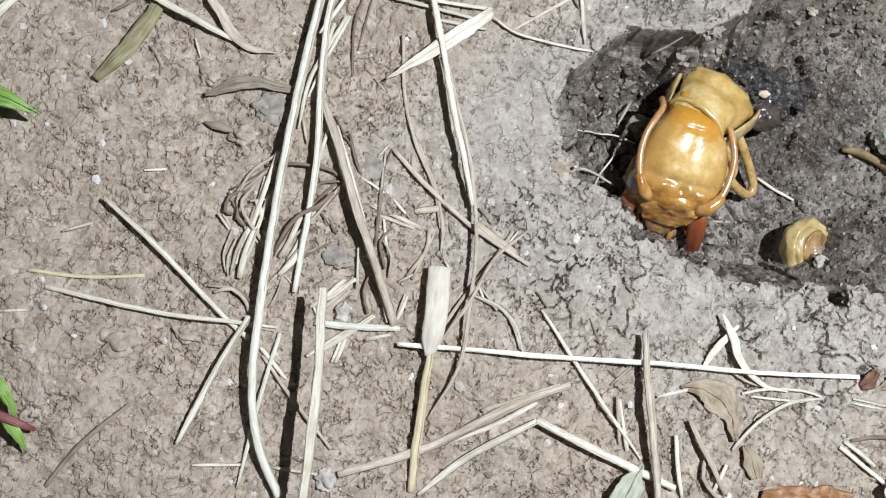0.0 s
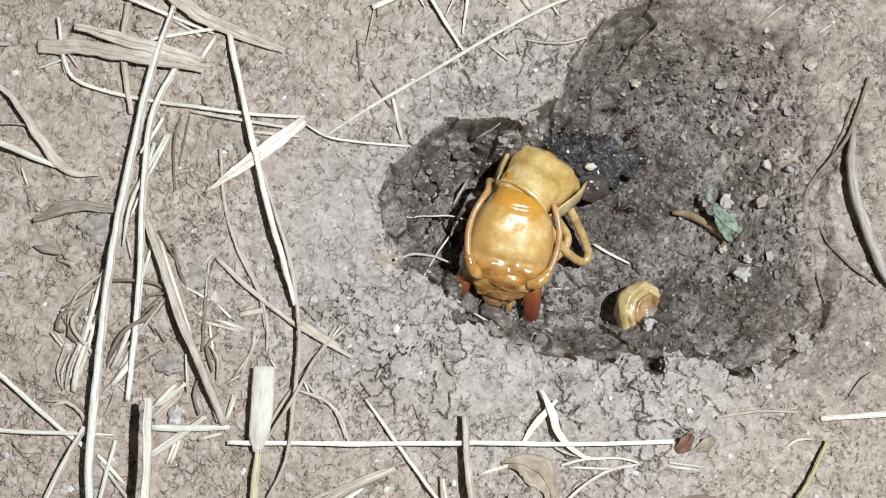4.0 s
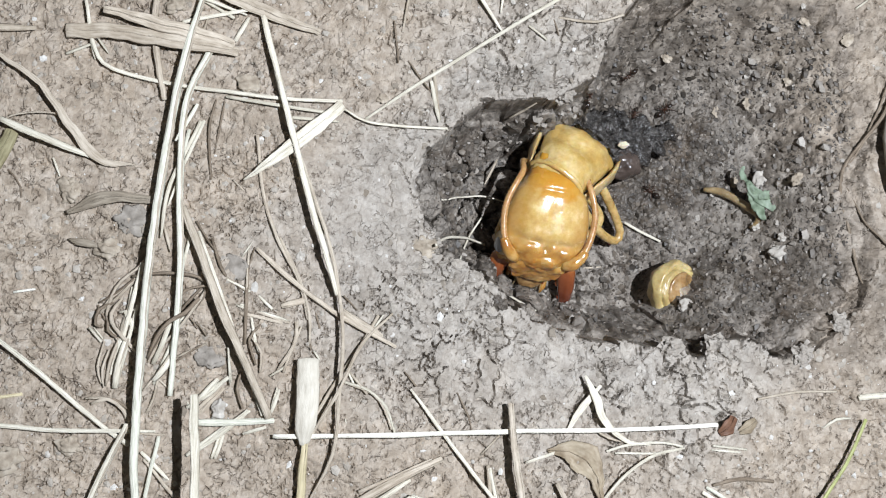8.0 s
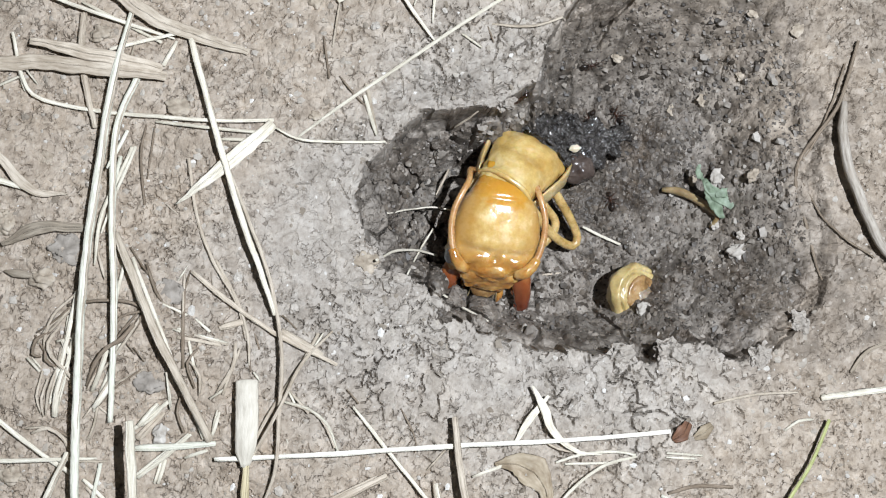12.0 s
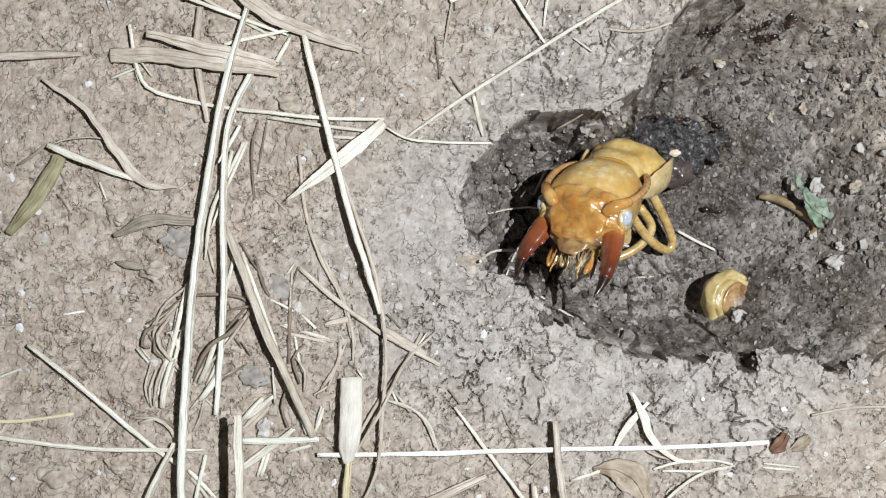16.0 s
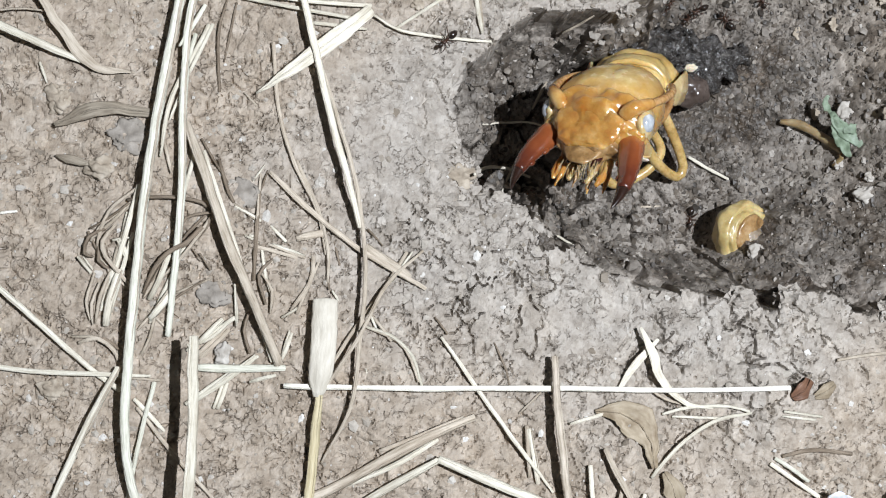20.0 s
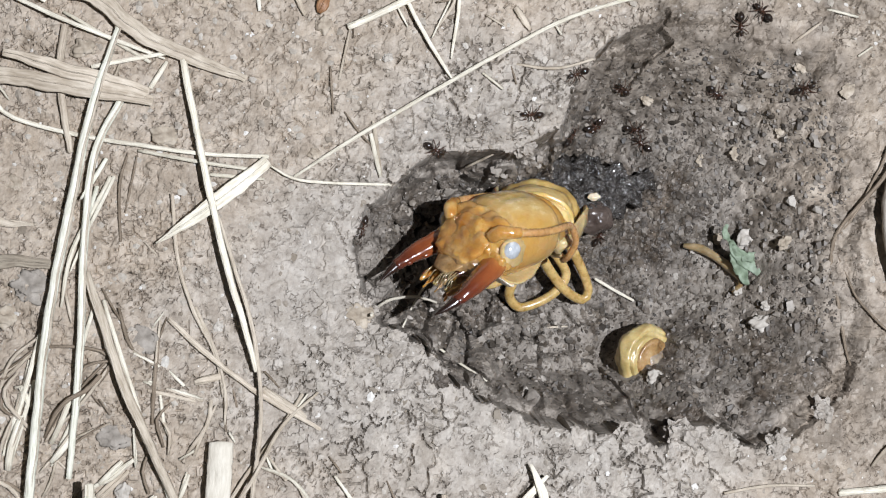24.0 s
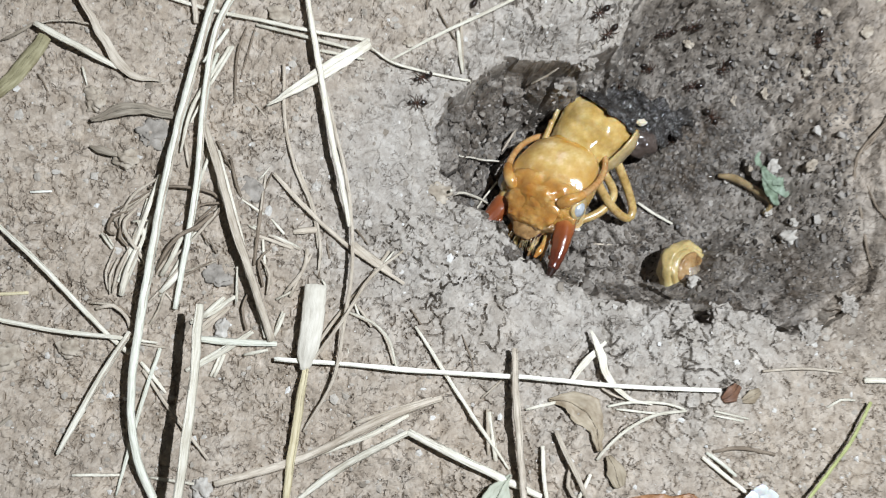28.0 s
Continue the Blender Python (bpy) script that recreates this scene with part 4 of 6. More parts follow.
blade("grey_leaf", "greyleaf", 4.2, (0.9, 1, 0.8, 0.1), ((-8.2, -50.2, 1.0), (-7.1, -47.5, 1.4), (-5.6, -44.9, 1.4), (-3.9, -42.6, 1.0)), "grey green pointed leaf on soil", "leaf", 0.12, 0.0)
blade("seed_husk", "brownleaf", 1.9, (0.3, 1, 0.8, 0.3), ((-15.6, 41.5, 0.2), (-15.0, 42.7, 0.5), (-14.3, 44.0, 0.2)), "small red-brown seed hull", "seed", 0.4, 0.0)
blade("husk_flake", "rustleaf", 2.6, (0.4, 1, 0.5), ((29.7, -32.2, 0.2), (31.2, -31.4, 0.5), (32.6, -30.0, 0.2)), "red-brown husk flake on soil", "husk", 0.25, 0.2)
blade("husk_flake", "deadleaf", 2.2, (0.4, 1, 0.5), ((33.2, -32.3, 0.1), (34.8, -31.7, 0.3), (36.3, -30.9, 0.1)), "flat tan husk flake on soil", "husk", 0.25, 0.2)
blade("leaf_shred", "pale", 1.7, (0.3, 1, 0.7), ((1.7, 47.7, 0.8), (1.8, 44.7, 1.2), (1.0, 42.8, 0.6)), "pale curled leaf shred", "leaf", 0.25, 0.0)
PETAL = skin_material("white_petal", ((0.3, (0.72, 0.72, 0.70)), (0.5, (0.84, 0.84, 0.83)), (0.7, (0.90, 0.90, 0.90))), 0.5, 300, 0.0, 0.00004, 0.2)


def build_flower():
    """A small fallen white flower: five cupped petals over a yellow-green base."""
    thing = tagged(new("flower"), "small white flower with a yellow-green base on the soil", "flower")
    thing.matrix_world = pose(0.0350, -0.0469, (level(35.0, -46.9) + 1.2) * MM, 16, -10, 20)
    for k in range(5):
        c, q = math.cos(k * 1.257), math.sin(k * 1.257)
        bm = tube([(c * r, q * r, 0.5 + 0.16 * r * r) for r in np.linspace(0.3, 2.6, 9)], [0.4, 1.0, 1.25, 1.2, 0.5], 16, 0.16)
        for v in bm.verts:
            v.co.z += 0.35 * noise.noise(v.co * 0.8 + Vector((k, 0, 0)))
        part("petal", bm, PETAL, thing, "small white petal")
    part("base", ball((1.3, 2.6, 1.1), (1.4, -2.6, -0.1), 0.35, 3, 3), FIBRE["fresh"], thing, "yellow-green flower base")
    return thing


build_flower()
straw("green", 0.68, ((26.9, -40.0, 0.3), (29.5, -41.9, 0.8), (31.5, -43.5, 1.0)))
straw("root", 0.77, ((28.1, -39.9, 0.1), (32.4, -39.4, 0.3), (38.3, -40.5, 0.1)))
straw("tan", 0.51, ((-54.5, -1.3, 0.2), (-57.1, -3.9, 0.5), (-59.9, -5.9, 0.2)))
straw("tan", 0.43, ((-59.9, -6.2, 0.2), (-58.5, -4.3, 0.5), (-55.1, -2.3, 0.2)))
straw("pale", 0.60, ((-55.3, -2.9, 0.2), (-57.1, -9.5, 0.5), (-59.2, -14.9, 0.2)))
straw("pale", 0.68, ((-56.4, -6.1, 0.2), (-57.6, -10.6, 0.5), (-58.6, -16.6, 0.2)))
straw("pale", 0.43, ((-58.2, -9.4, 0.2), (-56.9, -10.7, 0.2)))
straw("tan", 0.43, ((-38.7, 1.2, 0.2), (-39.4, -4.0, 0.5), (-40.2, -10.8, 0.2)))
straw("tan", 0.60, ((-34.0, 2.7, 0.2), (-31.6, -3.8, 0.5), (-30.7, -9.1, 0.5), (-31.0, -13.1, 0.2)))
straw("tan", 0.51, ((-32.0, -10.5, 0.2), (-33.6, -13.5, 0.5), (-35.2, -16.8, 0.2)))
straw("pale", 0.51, ((-36.2, -18.9, 0.2), (-37.6, -23.0, 0.2)))
straw("tan", 0.51, ((-39.4, -11.3, 0.2), (-38.1, -13.7, 0.5), (-38.5, -16.5, 0.2)))
straw("tan", 0.43, ((-42.2, -2.6, 0.2), (-39.6, -4.6, 0.2)))
straw("tan", 0.51, ((-38.3, -7.8, 0.2), (-33.7, -9.8, 0.2)))
straw("pale", 0.43, ((-40.5, -6.6, 0.2), (-39.5, -6.9, 0.2)))
straw("pale", 0.51, ((-43.0, -16.7, 0.2), (-45.7, -19.0, 0.5), (-47.6, -19.9, 0.2)))
straw("tan", 0.68, ((-43.7, -18.3, 0.2), (-46.6, -20.9, 0.5), (-47.7, -21.7, 0.2)))
straw("pale", 0.68, ((-40.3, -21.9, 0.2), (-44.6, -24.2, 0.5), (-49.6, -27.3, 0.2)))
straw("pale", 0.51, ((-44.6, -24.4, 0.2), (-46.2, -28.1, 0.2)))
straw("pale", 0.43, ((-49.0, -19.8, 0.2), (-48.2, -21.6, 0.2)))
straw("tan", 0.51, ((-25.7, -17.5, 0.2), (-24.1, -19.9, 0.5), (-23.3, -21.1, 0.2)))
straw("tan", 0.51, ((-26.3, -19.1, 0.2), (-22.5, -21.1, 0.5), (-21.0, -23.5, 0.5), (-20.2, -26.5, 0.2)))
straw("tan", 0.60, ((-20.5, -9.8, 0.2), (-23.7, -14.2, 0.5), (-28.7, -20.1, 0.5), (-33.6, -27.0, 0.2)))
straw("pale", 0.43, ((-30.5, -14.2, 0.2), (-29.8, -15.5, 0.2)))
straw("root", 0.51, ((-43.8, 3.2, 0.2), (-42.9, -0.9, 0.5), (-42.2, -2.4, 0.2)))
straw("root", 0.43, ((-45.6, -3.6, 0.2), (-47.9, -5.7, 0.5), (-49.7, -7.8, 0.2)))
straw("tan", 0.43, ((-52.3, -14.2, 0.2), (-53.5, -18.6, 0.5), (-54.7, -20.7, 0.2)))
straw("pale", 0.68, ((-50.5, -12.7, 0.2), (-53.1, -15.9, 0.2)))
straw("root", 0.51, ((-61.4, -18.0, 0.2), (-58.8, -18.5, 0.5), (-57.1, -20.0, 0.2)))
straw("tan", 0.43, ((-50.0, -13.3, 0.2), (-45.5, -11.7, 0.2)))
straw("tan", 0.68, ((-25.8, -34.9, 0.2), (-19.5, -32.9, 0.5), (-14.7, -31.4, 0.2)))
straw("pale", 0.77, ((-24.1, -35.3, 0.2), (-18.5, -33.9, 0.2)))
straw("tan", 0.51, ((-50.4, 5.6, 0.2), (-49.7, 1.7, 0.3)))
straw("root", 0.34, ((-45.8, 5.9, 0.2), (-44.4, 3.0, 0.4), (-42.8, 0.2, 0.1)))
straw("pale", 0.60, ((-46.7, 4.0, 0.3), (-48.3, -1.0, 0.5), (-49.5, -5.9, 0.2)))
straw("root", 0.34, ((-60.0, -4.7, 0.2), (-57.7, -3.6, 0.6), (-55.0, -1.8, 0.4)))
straw("root", 0.34, ((-60.2, -5.0, 0.2), (-59.0, -8.0, 0.1)))
straw("tan", 0.34, ((-58.3, -6.8, 0.3), (-58.0, -10.0, 0.5), (-55.7, -12.4, 0.2)))
straw("pale", 0.34, ((-61.0, -8.1, 0.1), (-59.9, -9.8, 0.1)))
straw("pale", 0.94, ((-56.5, -6.3, 0.6), (-55.5, -8.8, 0.3)))
straw("pale", 0.43, ((-57.3, -6.3, 0.5), (-55.3, -6.1, 0.6)))
straw("root", 0.43, ((-49.6, -6.3, 0.4), (-48.1, -4.0, 0.9), (-44.4, -3.5, 0.8)))
straw("pale", 0.43, ((-41.1, -6.6, 0.2), (-39.2, -7.6, 0.2)))
straw("pale", 0.43, ((-38.2, -7.7, 0.2), (-33.7, -9.5, 0.3)))
straw("pale", 0.51, ((-37.8, -5.5, 0.1), (-36.0, -7.6, 0.2)))
straw("tan", 1.19, ((-34.6, -7.2, 0.1), (-30.9, -6.7, 0.2)))
straw("pale", 0.34, ((-39.7, 0.3, 0.1), (-38.1, 2.3, 0.3)))
straw("root", 0.34, ((-37.8, 1.6, 0.2), (-38.9, -1.2, 0.3)))
straw("pale", 0.43, ((-42.1, -2.8, 0.2), (-39.0, -4.8, 0.2)))
straw("root", 0.34, ((-29.8, -7.9, 0.1), (-29.3, -11.0, 0.1)))
straw("root", 0.34, ((-25.4, -6.5, 0.3), (-23.5, -8.8, 0.1)))
straw("pale", 0.43, ((-19.8, -9.8, 0.2), (-22.9, -13.6, 0.3)))
straw("tan", 1.36, ((-25.8, -8.8, 0.2), (-20.3, -13.0, 0.2)))
straw("tan", 0.51, ((-50.9, -8.8, 0.4), (-54.0, -13.7, 0.3)))
straw("root", 0.34, ((-46.3, -11.8, 0.3), (-50.2, -14.0, 0.4), (-53.6, -16.9, 0.2)))
straw("root", 0.26, ((-47.9, -7.6, 0.3), (-46.6, -9.5, 0.2)))
straw("root", 0.26, ((-46.8, -8.5, 0.3), (-45.6, -10.7, 0.2)))
straw("tan", 0.43, ((-54.9, -17.6, 0.2), (-52.0, -14.5, 0.5), (-49.9, -12.3, 0.3)))
straw("tan", 0.34, ((-53.6, -15.2, 0.2), (-51.1, -18.0, 0.2)))
straw("tan", 0.43, ((-62.8, -17.9, 0.2), (-59.4, -18.3, 0.6), (-57.1, -20.6, 0.2)))
straw("tan", 0.43, ((-59.4, -22.9, 0.2), (-52.4, -24.1, 0.2)))
straw("pale", 0.77, ((-55.8, -26.1, 0.2), (-52.3, -30.4, 0.3)))
straw("pale", 0.34, ((-42.7, -13.6, 0.1), (-42.6, -17.5, 0.2)))
straw("pale", 0.60, ((-41.6, -25.1, 0.2), (-38.2, -24.4, 0.4)))
straw("pale", 0.51, ((-39.1, -8.4, 0.2), (-38.8, -12.0, 0.3), (-37.9, -15.0, 0.1)))
straw("pale", 0.43, ((-37.1, -17.2, 0.1), (-34.9, -16.1, 0.2)))
straw("pale", 0.51, ((-26.6, -19.0, 0.2), (-23.2, -20.5, 0.6), (-20.8, -23.3, 0.6), (-19.8, -27.2, 0.2)))
straw("pale", 0.43, ((-25.9, -17.3, 0.3), (-25.0, -19.8, 0.2)))
straw("pale", 0.34, ((-26.9, -24.3, 0.1), (-26.6, -26.0, 0.1)))
straw("pale", 0.51, ((-62.2, 31.1, 0.2), (-58.8, 32.2, 0.8)))
straw("pale", 0.51, ((-58.7, 33.5, 0.8), (-58.3, 30.2, 0.2)))
straw("pale", 0.43, ((-57.8, 33.3, 0.8), (-56.4, 31.0, 0.2)))
straw("tan", 0.30, ((-71.6, 21.8, 0.6), (-69.1, 22.5, 0.9), (-65.9, 22.6, 0.9), (-63.1, 22.2, 0.6)))
straw("tan", 0.30, ((-57.7, 15.5, 0.3), (-53.6, 14.6, 0.1)))
straw("pale", 0.60, ((-43.6, 20.5, 0.3), (-46.9, 14.3, 1.0)))
straw("green", 0.68, ((-45.8, 19.3, 0.8), (-47.4, 14.3, 1.3), (-47.7, 9.2, 1.4)))
straw("pale", 0.43, ((-46.9, 14.4, 0.8), (-49.6, 8.3, 0.8)))
straw("root", 0.43, ((-41.7, 23.4, 0.2), (-43.0, 19.2, 0.3), (-43.3, 11.9, 0.1)))
straw("root", 0.34, ((-40.5, 23.1, 0.2), (-42.5, 15.7, 0.1)))
straw("root", 0.26, ((-71.1, 15.0, 0.1), (-69.6, 12.5, 0.2), (-70.0, 9.2, 0.1)))
straw("pale", 0.43, ((-64.9, 16.2, 0.1), (-64.2, 13.6, 0.1)))
straw("tan", 0.34, ((-40.2, 11.7, 0.1), (-38.7, 9.9, 0.1)))
straw("root", 0.34, ((-17.4, -18.4, 0.1), (-15.9, -20.7, 0.2)))
straw("root", 0.34, ((-9.9, -22.2, 0.1), (-8.6, -25.8, 0.2), (-8.3, -27.8, 0.1)))
straw("tan", 0.34, ((-7.3, -31.6, 0.1), (-4.2, -29.0, 0.2)))
straw("pale", 1.02, ((-6.2, -33.6, 0.2), (-5.9, -36.9, 0.3), (-5.7, -40.6, 0.2)))
straw("tan", 0.43, ((10.6, -29.8, 0.2), (12.4, -31.1, 0.3), (14.7, -32.0, 0.1)))
straw("pale", 0.43, ((28.3, -34.5, 0.1), (33.0, -35.4, 0.2)))
straw("pale", 0.85, ((26.3, -40.7, 0.2), (33.4, -46.0, 0.4), (37.7, -48.9, 0.2)))
straw("pale", 0.43, ((-4.9, 41.9, 0.2), (-3.6, 39.2, 0.2)))
straw("pale", 0.34, ((2.3, 42.6, 0.4), (-0.4, 37.6, 0.2)))
straw("pale", 0.43, ((6.4, 32.6, 0.1), (9.2, 30.3, 0.2)))
straw("root", 0.34, ((10.4, 33.4, 0.1), (11.1, 30.9, 0.2)))
straw("tan", 0.43, ((7.2, 40.4, 0.1), (9.7, 38.9, 0.2)))
straw("tan", 1.19, ((11.4, 41.4, 0.1), (13.4, 38.4, 0.2)))
straw("pale", 0.43, ((17.1, 39.3, 0.1), (18.1, 37.8, 0.1)))
straw("root", 0.34, ((-14.5, 34.1, 0.1), (-14.5, 27.6, 0.2)))
straw("root", 0.34, ((-12.9, 27.9, 0.1), (-11.3, 25.5, 0.2), (-8.9, 23.0, 0.1)))
straw("pale", 0.85, ((-9.4, 24.9, 0.2), (-8.0, 19.2, 0.3)))
straw("tan", 0.51, ((52.5, 35.7, 0.1), (56.2, 38.3, 0.3)))
straw("pale", 0.51, ((57.2, 40.1, 0.1), (61.8, 38.9, 0.2)))
straw("pale", 0.43, ((61.8, 33.3, 0.1), (63.9, 34.6, 0.2)))
straw("tan", 1.50, ((-90.9, 35.2, 0.4), (-83.9, 35.3, 0.8), (-76.1, 35.0, 0.8), (-66.1, 34.8, 0.2)))
straw("tan", 1.40, ((-79.4, 46.3, 0.6), (-82.0, 41.7, 1), (-84.6, 36.2, 1.2), (-86.7, 28.6, 0.8), (-87.8, 21.1, 0.2)))
straw("pale", 2.30, ((-92.0, 37.5, 0.5), (-88.9, 38.9, 0.8), (-85.8, 40.5, 0.4)))
straw("pale", 1.60, ((-91.4, 17.3, 0.3), (-89.3, 19.4, 0.6), (-87.4, 21.3, 0.4)))
straw("tan", 0.70, ((-90.9, 29.5, 0.2), (-88.5, 30.7, 0.4), (-86.2, 31.9, 0.2)))
straw("dull", 0.60, ((-71.8, 22.2, 0.2), (-74.0, 20.5, 0.6), (-76.0, 19.5, 0.2)))
straw("root", 0.75, ((-46.3, -5.3, 1.5), (-48.4, -7.2, 1.8), (-50.4, -8.1, 1.6), (-52.2, -9.8, 1.2), (-54.0, -13.0, 0.3)))
straw("tan", 0.60, ((-56.8, -4.4, 0.5), (-58.4, -6.3, 1.2), (-58.1, -8.3, 1.4), (-56.4, -10.7, 1), (-55.3, -12.4, 0.3)))
straw("root", 0.50, ((-58.1, -4.8, 0.3), (-60.1, -5.7, 0.8), (-60.7, -7.7, 0.8), (-59.7, -8.2, 0.2)))
straw("root", 0.50, ((-58.7, -5.7, 0.3), (-59.1, -8.7, 0.8), (-57.6, -10.0, 0.3)))
straw("pale", 1.10, ((-50.4, -12.6, 0.4), (-51.7, -14.5, 0.9), (-53.4, -16.3, 0.4)))
straw("pale", 0.90, ((-50.5, -8.4, 0.6), (-51.9, -11.5, 0.9), (-53.3, -13.9, 0.3)))
straw("pale", 0.34, ((-42.7, -12.6, 0.6), (-42.8, -17.9, 0.4)))
straw("tan", 0.60, ((-62.0, -18.7, 0.2), (-59.7, -18.3, 0.6), (-57.9, -19.8, 0.6), (-57.4, -21.2, 0.2)))
straw("pale", 1.20, ((-56.6, -10.0, 0.8), (-58.0, -13.7, 1), (-58.7, -16.8, 0.3)))
straw("tan", 0.50, ((-57.8, -10.2, 0.6), (-59.1, -13.1, 0.8), (-59.9, -16.4, 0.2)))
straw("tan", 0.40, ((-59.7, -10.2, 0.3), (-60.8, -13.6, 0.5), (-60.5, -16.0, 0.2)))
straw("root", 0.45, ((-41.1, -16.2, 0.2), (-41.9, -18.5, 0.4), (-41.3, -21.5, 0.2)))
straw("pale", 1.00, ((-44.5, -16.9, 0.3), (-47.5, -19.7, 0.4)))
straw("root", 0.45, ((-37.8, -9.7, 0.2), (-39.7, -11.7, 0.5), (-39.0, -15.4, 0.2)))
straw("tan", 0.45, ((-59.1, -11.4, 0.3), (-60.2, -14.0, 0.5), (-60.2, -16.6, 0.2)))
straw("pale", 0.50, ((-61.6, -8.1, 0.3), (-60.1, -10.2, 0.3)))


# ---- the broken beetle in the pit ----
def head_material():
    """Pale honey horn over the crown, orange behind towards the neck and before towards the face."""
    m, t, p = nodes_of("amber_head")
    at = place(t)
    split = t.nodes.new("ShaderNodeSeparateXYZ")
    t.links.new(at, split.inputs[0])
    n = noise_at(t, at, 290, 4, 0.6)
    wave = maths(t, "MULTIPLY", maths(t, "SUBTRACT", n, 0.5), 0.004)
    along = maths(t, "ADD", split.outputs[1], wave)
    out = maths(t, "ABSOLUTE", split.outputs[0])
    neck = maths(t, "DIVIDE", maths(t, "SUBTRACT", along, maths(t, "MULTIPLY", maths(t, "MULTIPLY", out, out), -70.0)), 0.004)
    rear = ramp(t, neck, ((0.05, (0.95, 0.95, 0.95)), (0.34, (0.7, 0.7, 0.7)), (0.62, (0, 0, 0))))
    front = ramp(t, maths(t, "DIVIDE", along, 0.016), ((0.50, (0, 0, 0)), (0.72, (1, 1, 1))))
    flank = ramp(t, maths(t, "DIVIDE", maths(t, "ADD", out, wave), 0.008), ((0.42, (0, 0, 0)), (0.92, (0.85, 0.85, 0.85))))
    crown = ramp(t, n, ((0.34, (0.52, 0.31, 0.085)), (0.50, (0.64, 0.44, 0.165)), (0.66, (0.78, 0.61, 0.33))))
    col = blend(t, "MIX", front, crown, ramp(t, n, ((0.36, (0.36, 0.145, 0.024)), (0.55, (0.48, 0.25, 0.06)), (0.7, (0.60, 0.39, 0.135)))))
    col = blend(t, "MIX", flank, col, (0.43, 0.225, 0.048))
    col = blend(t, "MIX", rear, col, (0.56, 0.27, 0.028))
    f = noise_at(t, at, 1700, 3)
    col = blend(t, "MULTIPLY", 0.2, col, ramp(t, f, ((0.35, (0.75, 0.7, 0.6)), (0.6, (1.05, 1.05, 1.05)))))
    t.links.new(col, p.inputs["Base Color"])
    t.links.new(maths(t, "ADD", 0.17, maths(t, "MULTIPLY", n, 0.18)), p.inputs["Roughness"])
    p.inputs["Coat Weight"].default_value, p.inputs["Coat Roughness"].default_value = 1.0, 0.11
    p.inputs["Subsurface Weight"].default_value = 0.6
    p.inputs["Subsurface Radius"].default_value = (1.0, 0.6, 0.25)
    p.inputs["Subsurface Scale"].default_value = 0.0018
    t.links.new(bump(t, maths(t, "ADD", n, maths(t, "MULTIPLY", f, 0.15)), 0.00030, 0.55), p.inputs["Normal"])
    return m


HEAD = head_material()
AMBER = skin_material("amber_face", ((0.33, (0.31, 0.115, 0.022)), (0.52, (0.45, 0.225, 0.055)), (0.7, (0.60, 0.39, 0.145))), 0.14, 230, 0.9, 0.00005, 0.45)
FEELER = skin_material("feeler_tan", ((0.35, (0.36, 0.18, 0.062)), (0.55, (0.47, 0.265, 0.105)), (0.75, (0.57, 0.37, 0.18))), 0.28, 420, 0.5, 0.00006, 0.3)
CREAM = skin_material("cream_shell", ((0.35, (0.44, 0.27, 0.07)), (0.52, (0.58, 0.405, 0.145)), (0.72, (0.72, 0.58, 0.31))), 0.20, 260, 0.6, 0.00005, 0.35)
GULA = skin_material("tan_throat", ((0.35, (0.36, 0.235, 0.085)), (0.55, (0.52, 0.375, 0.17)), (0.8, (0.70, 0.58, 0.36))), 0.3, 260, 0.5, 0.00005, 0.35)
WHITE = skin_material("white_rim", ((0.35, (0.52, 0.42, 0.27)), (0.6, (0.70, 0.62, 0.48)), (0.8, (0.86, 0.83, 0.76))), 0.25, 350, 0.5, 0.00005, 0.2)
MEMBRANE = skin_material("tan_membrane", ((0.35, (0.38, 0.27, 0.115)), (0.55, (0.54, 0.41, 0.20)), (0.75, (0.68, 0.56, 0.33))), 0.3, 450, 0.5, 0.0001, 0.35)
LEG = skin_material("yellow_leg", ((0.35, (0.36, 0.23, 0.075)), (0.55, (0.50, 0.345, 0.135)), (0.75, (0.62, 0.47, 0.23))), 0.28, 380, 0.4, 0.00005, 0.3)
LIMB = skin_material("brown_limb", ((0.35, (0.20, 0.14, 0.065)), (0.55, (0.32, 0.235, 0.125)), (0.75, (0.44, 0.34, 0.20))), 0.35, 420, 0.4, 0.00006, 0.2)


def jaw_material():
    """Horn that runs from orange-brown at the root to near black at the point."""
    m, t, p = nodes_of("red_brown_jaw")
    at = place(t)
    split = t.nodes.new("ShaderNodeSeparateXYZ")
    t.links.new(at, split.inputs[0])
    n = noise_at(t, at, 420, 4)
    along = maths(t, "DIVIDE", maths(t, "ADD", split.outputs[1], 0.0008), 0.0110)
    col = ramp(t, maths(t, "ADD", along, maths(t, "MULTIPLY", maths(t, "SUBTRACT", n, 0.5), 0.45)), ((0.0, (0.40, 0.155, 0.036)), (0.28, (0.25, 0.068, 0.02)), (0.62, (0.13, 0.030, 0.012)), (0.98, (0.04, 0.011, 0.008))))
    t.links.new(col, p.inputs["Base Color"])
    p.inputs["Roughness"].default_value = 0.22
    p.inputs["Coat Weight"].default_value, p.inputs["Coat Roughness"].default_value = 1.0, 0.08
    p.inputs["Subsurface Weight"].default_value = 0.06
    p.inputs["Subsurface Radius"].default_value = (1.0, 0.3, 0.1)
    p.inputs["Subsurface Scale"].default_value = 0.001
    t.links.new(bump(t, n, 0.0001, 0.5), p.inputs["Normal"])
    return m


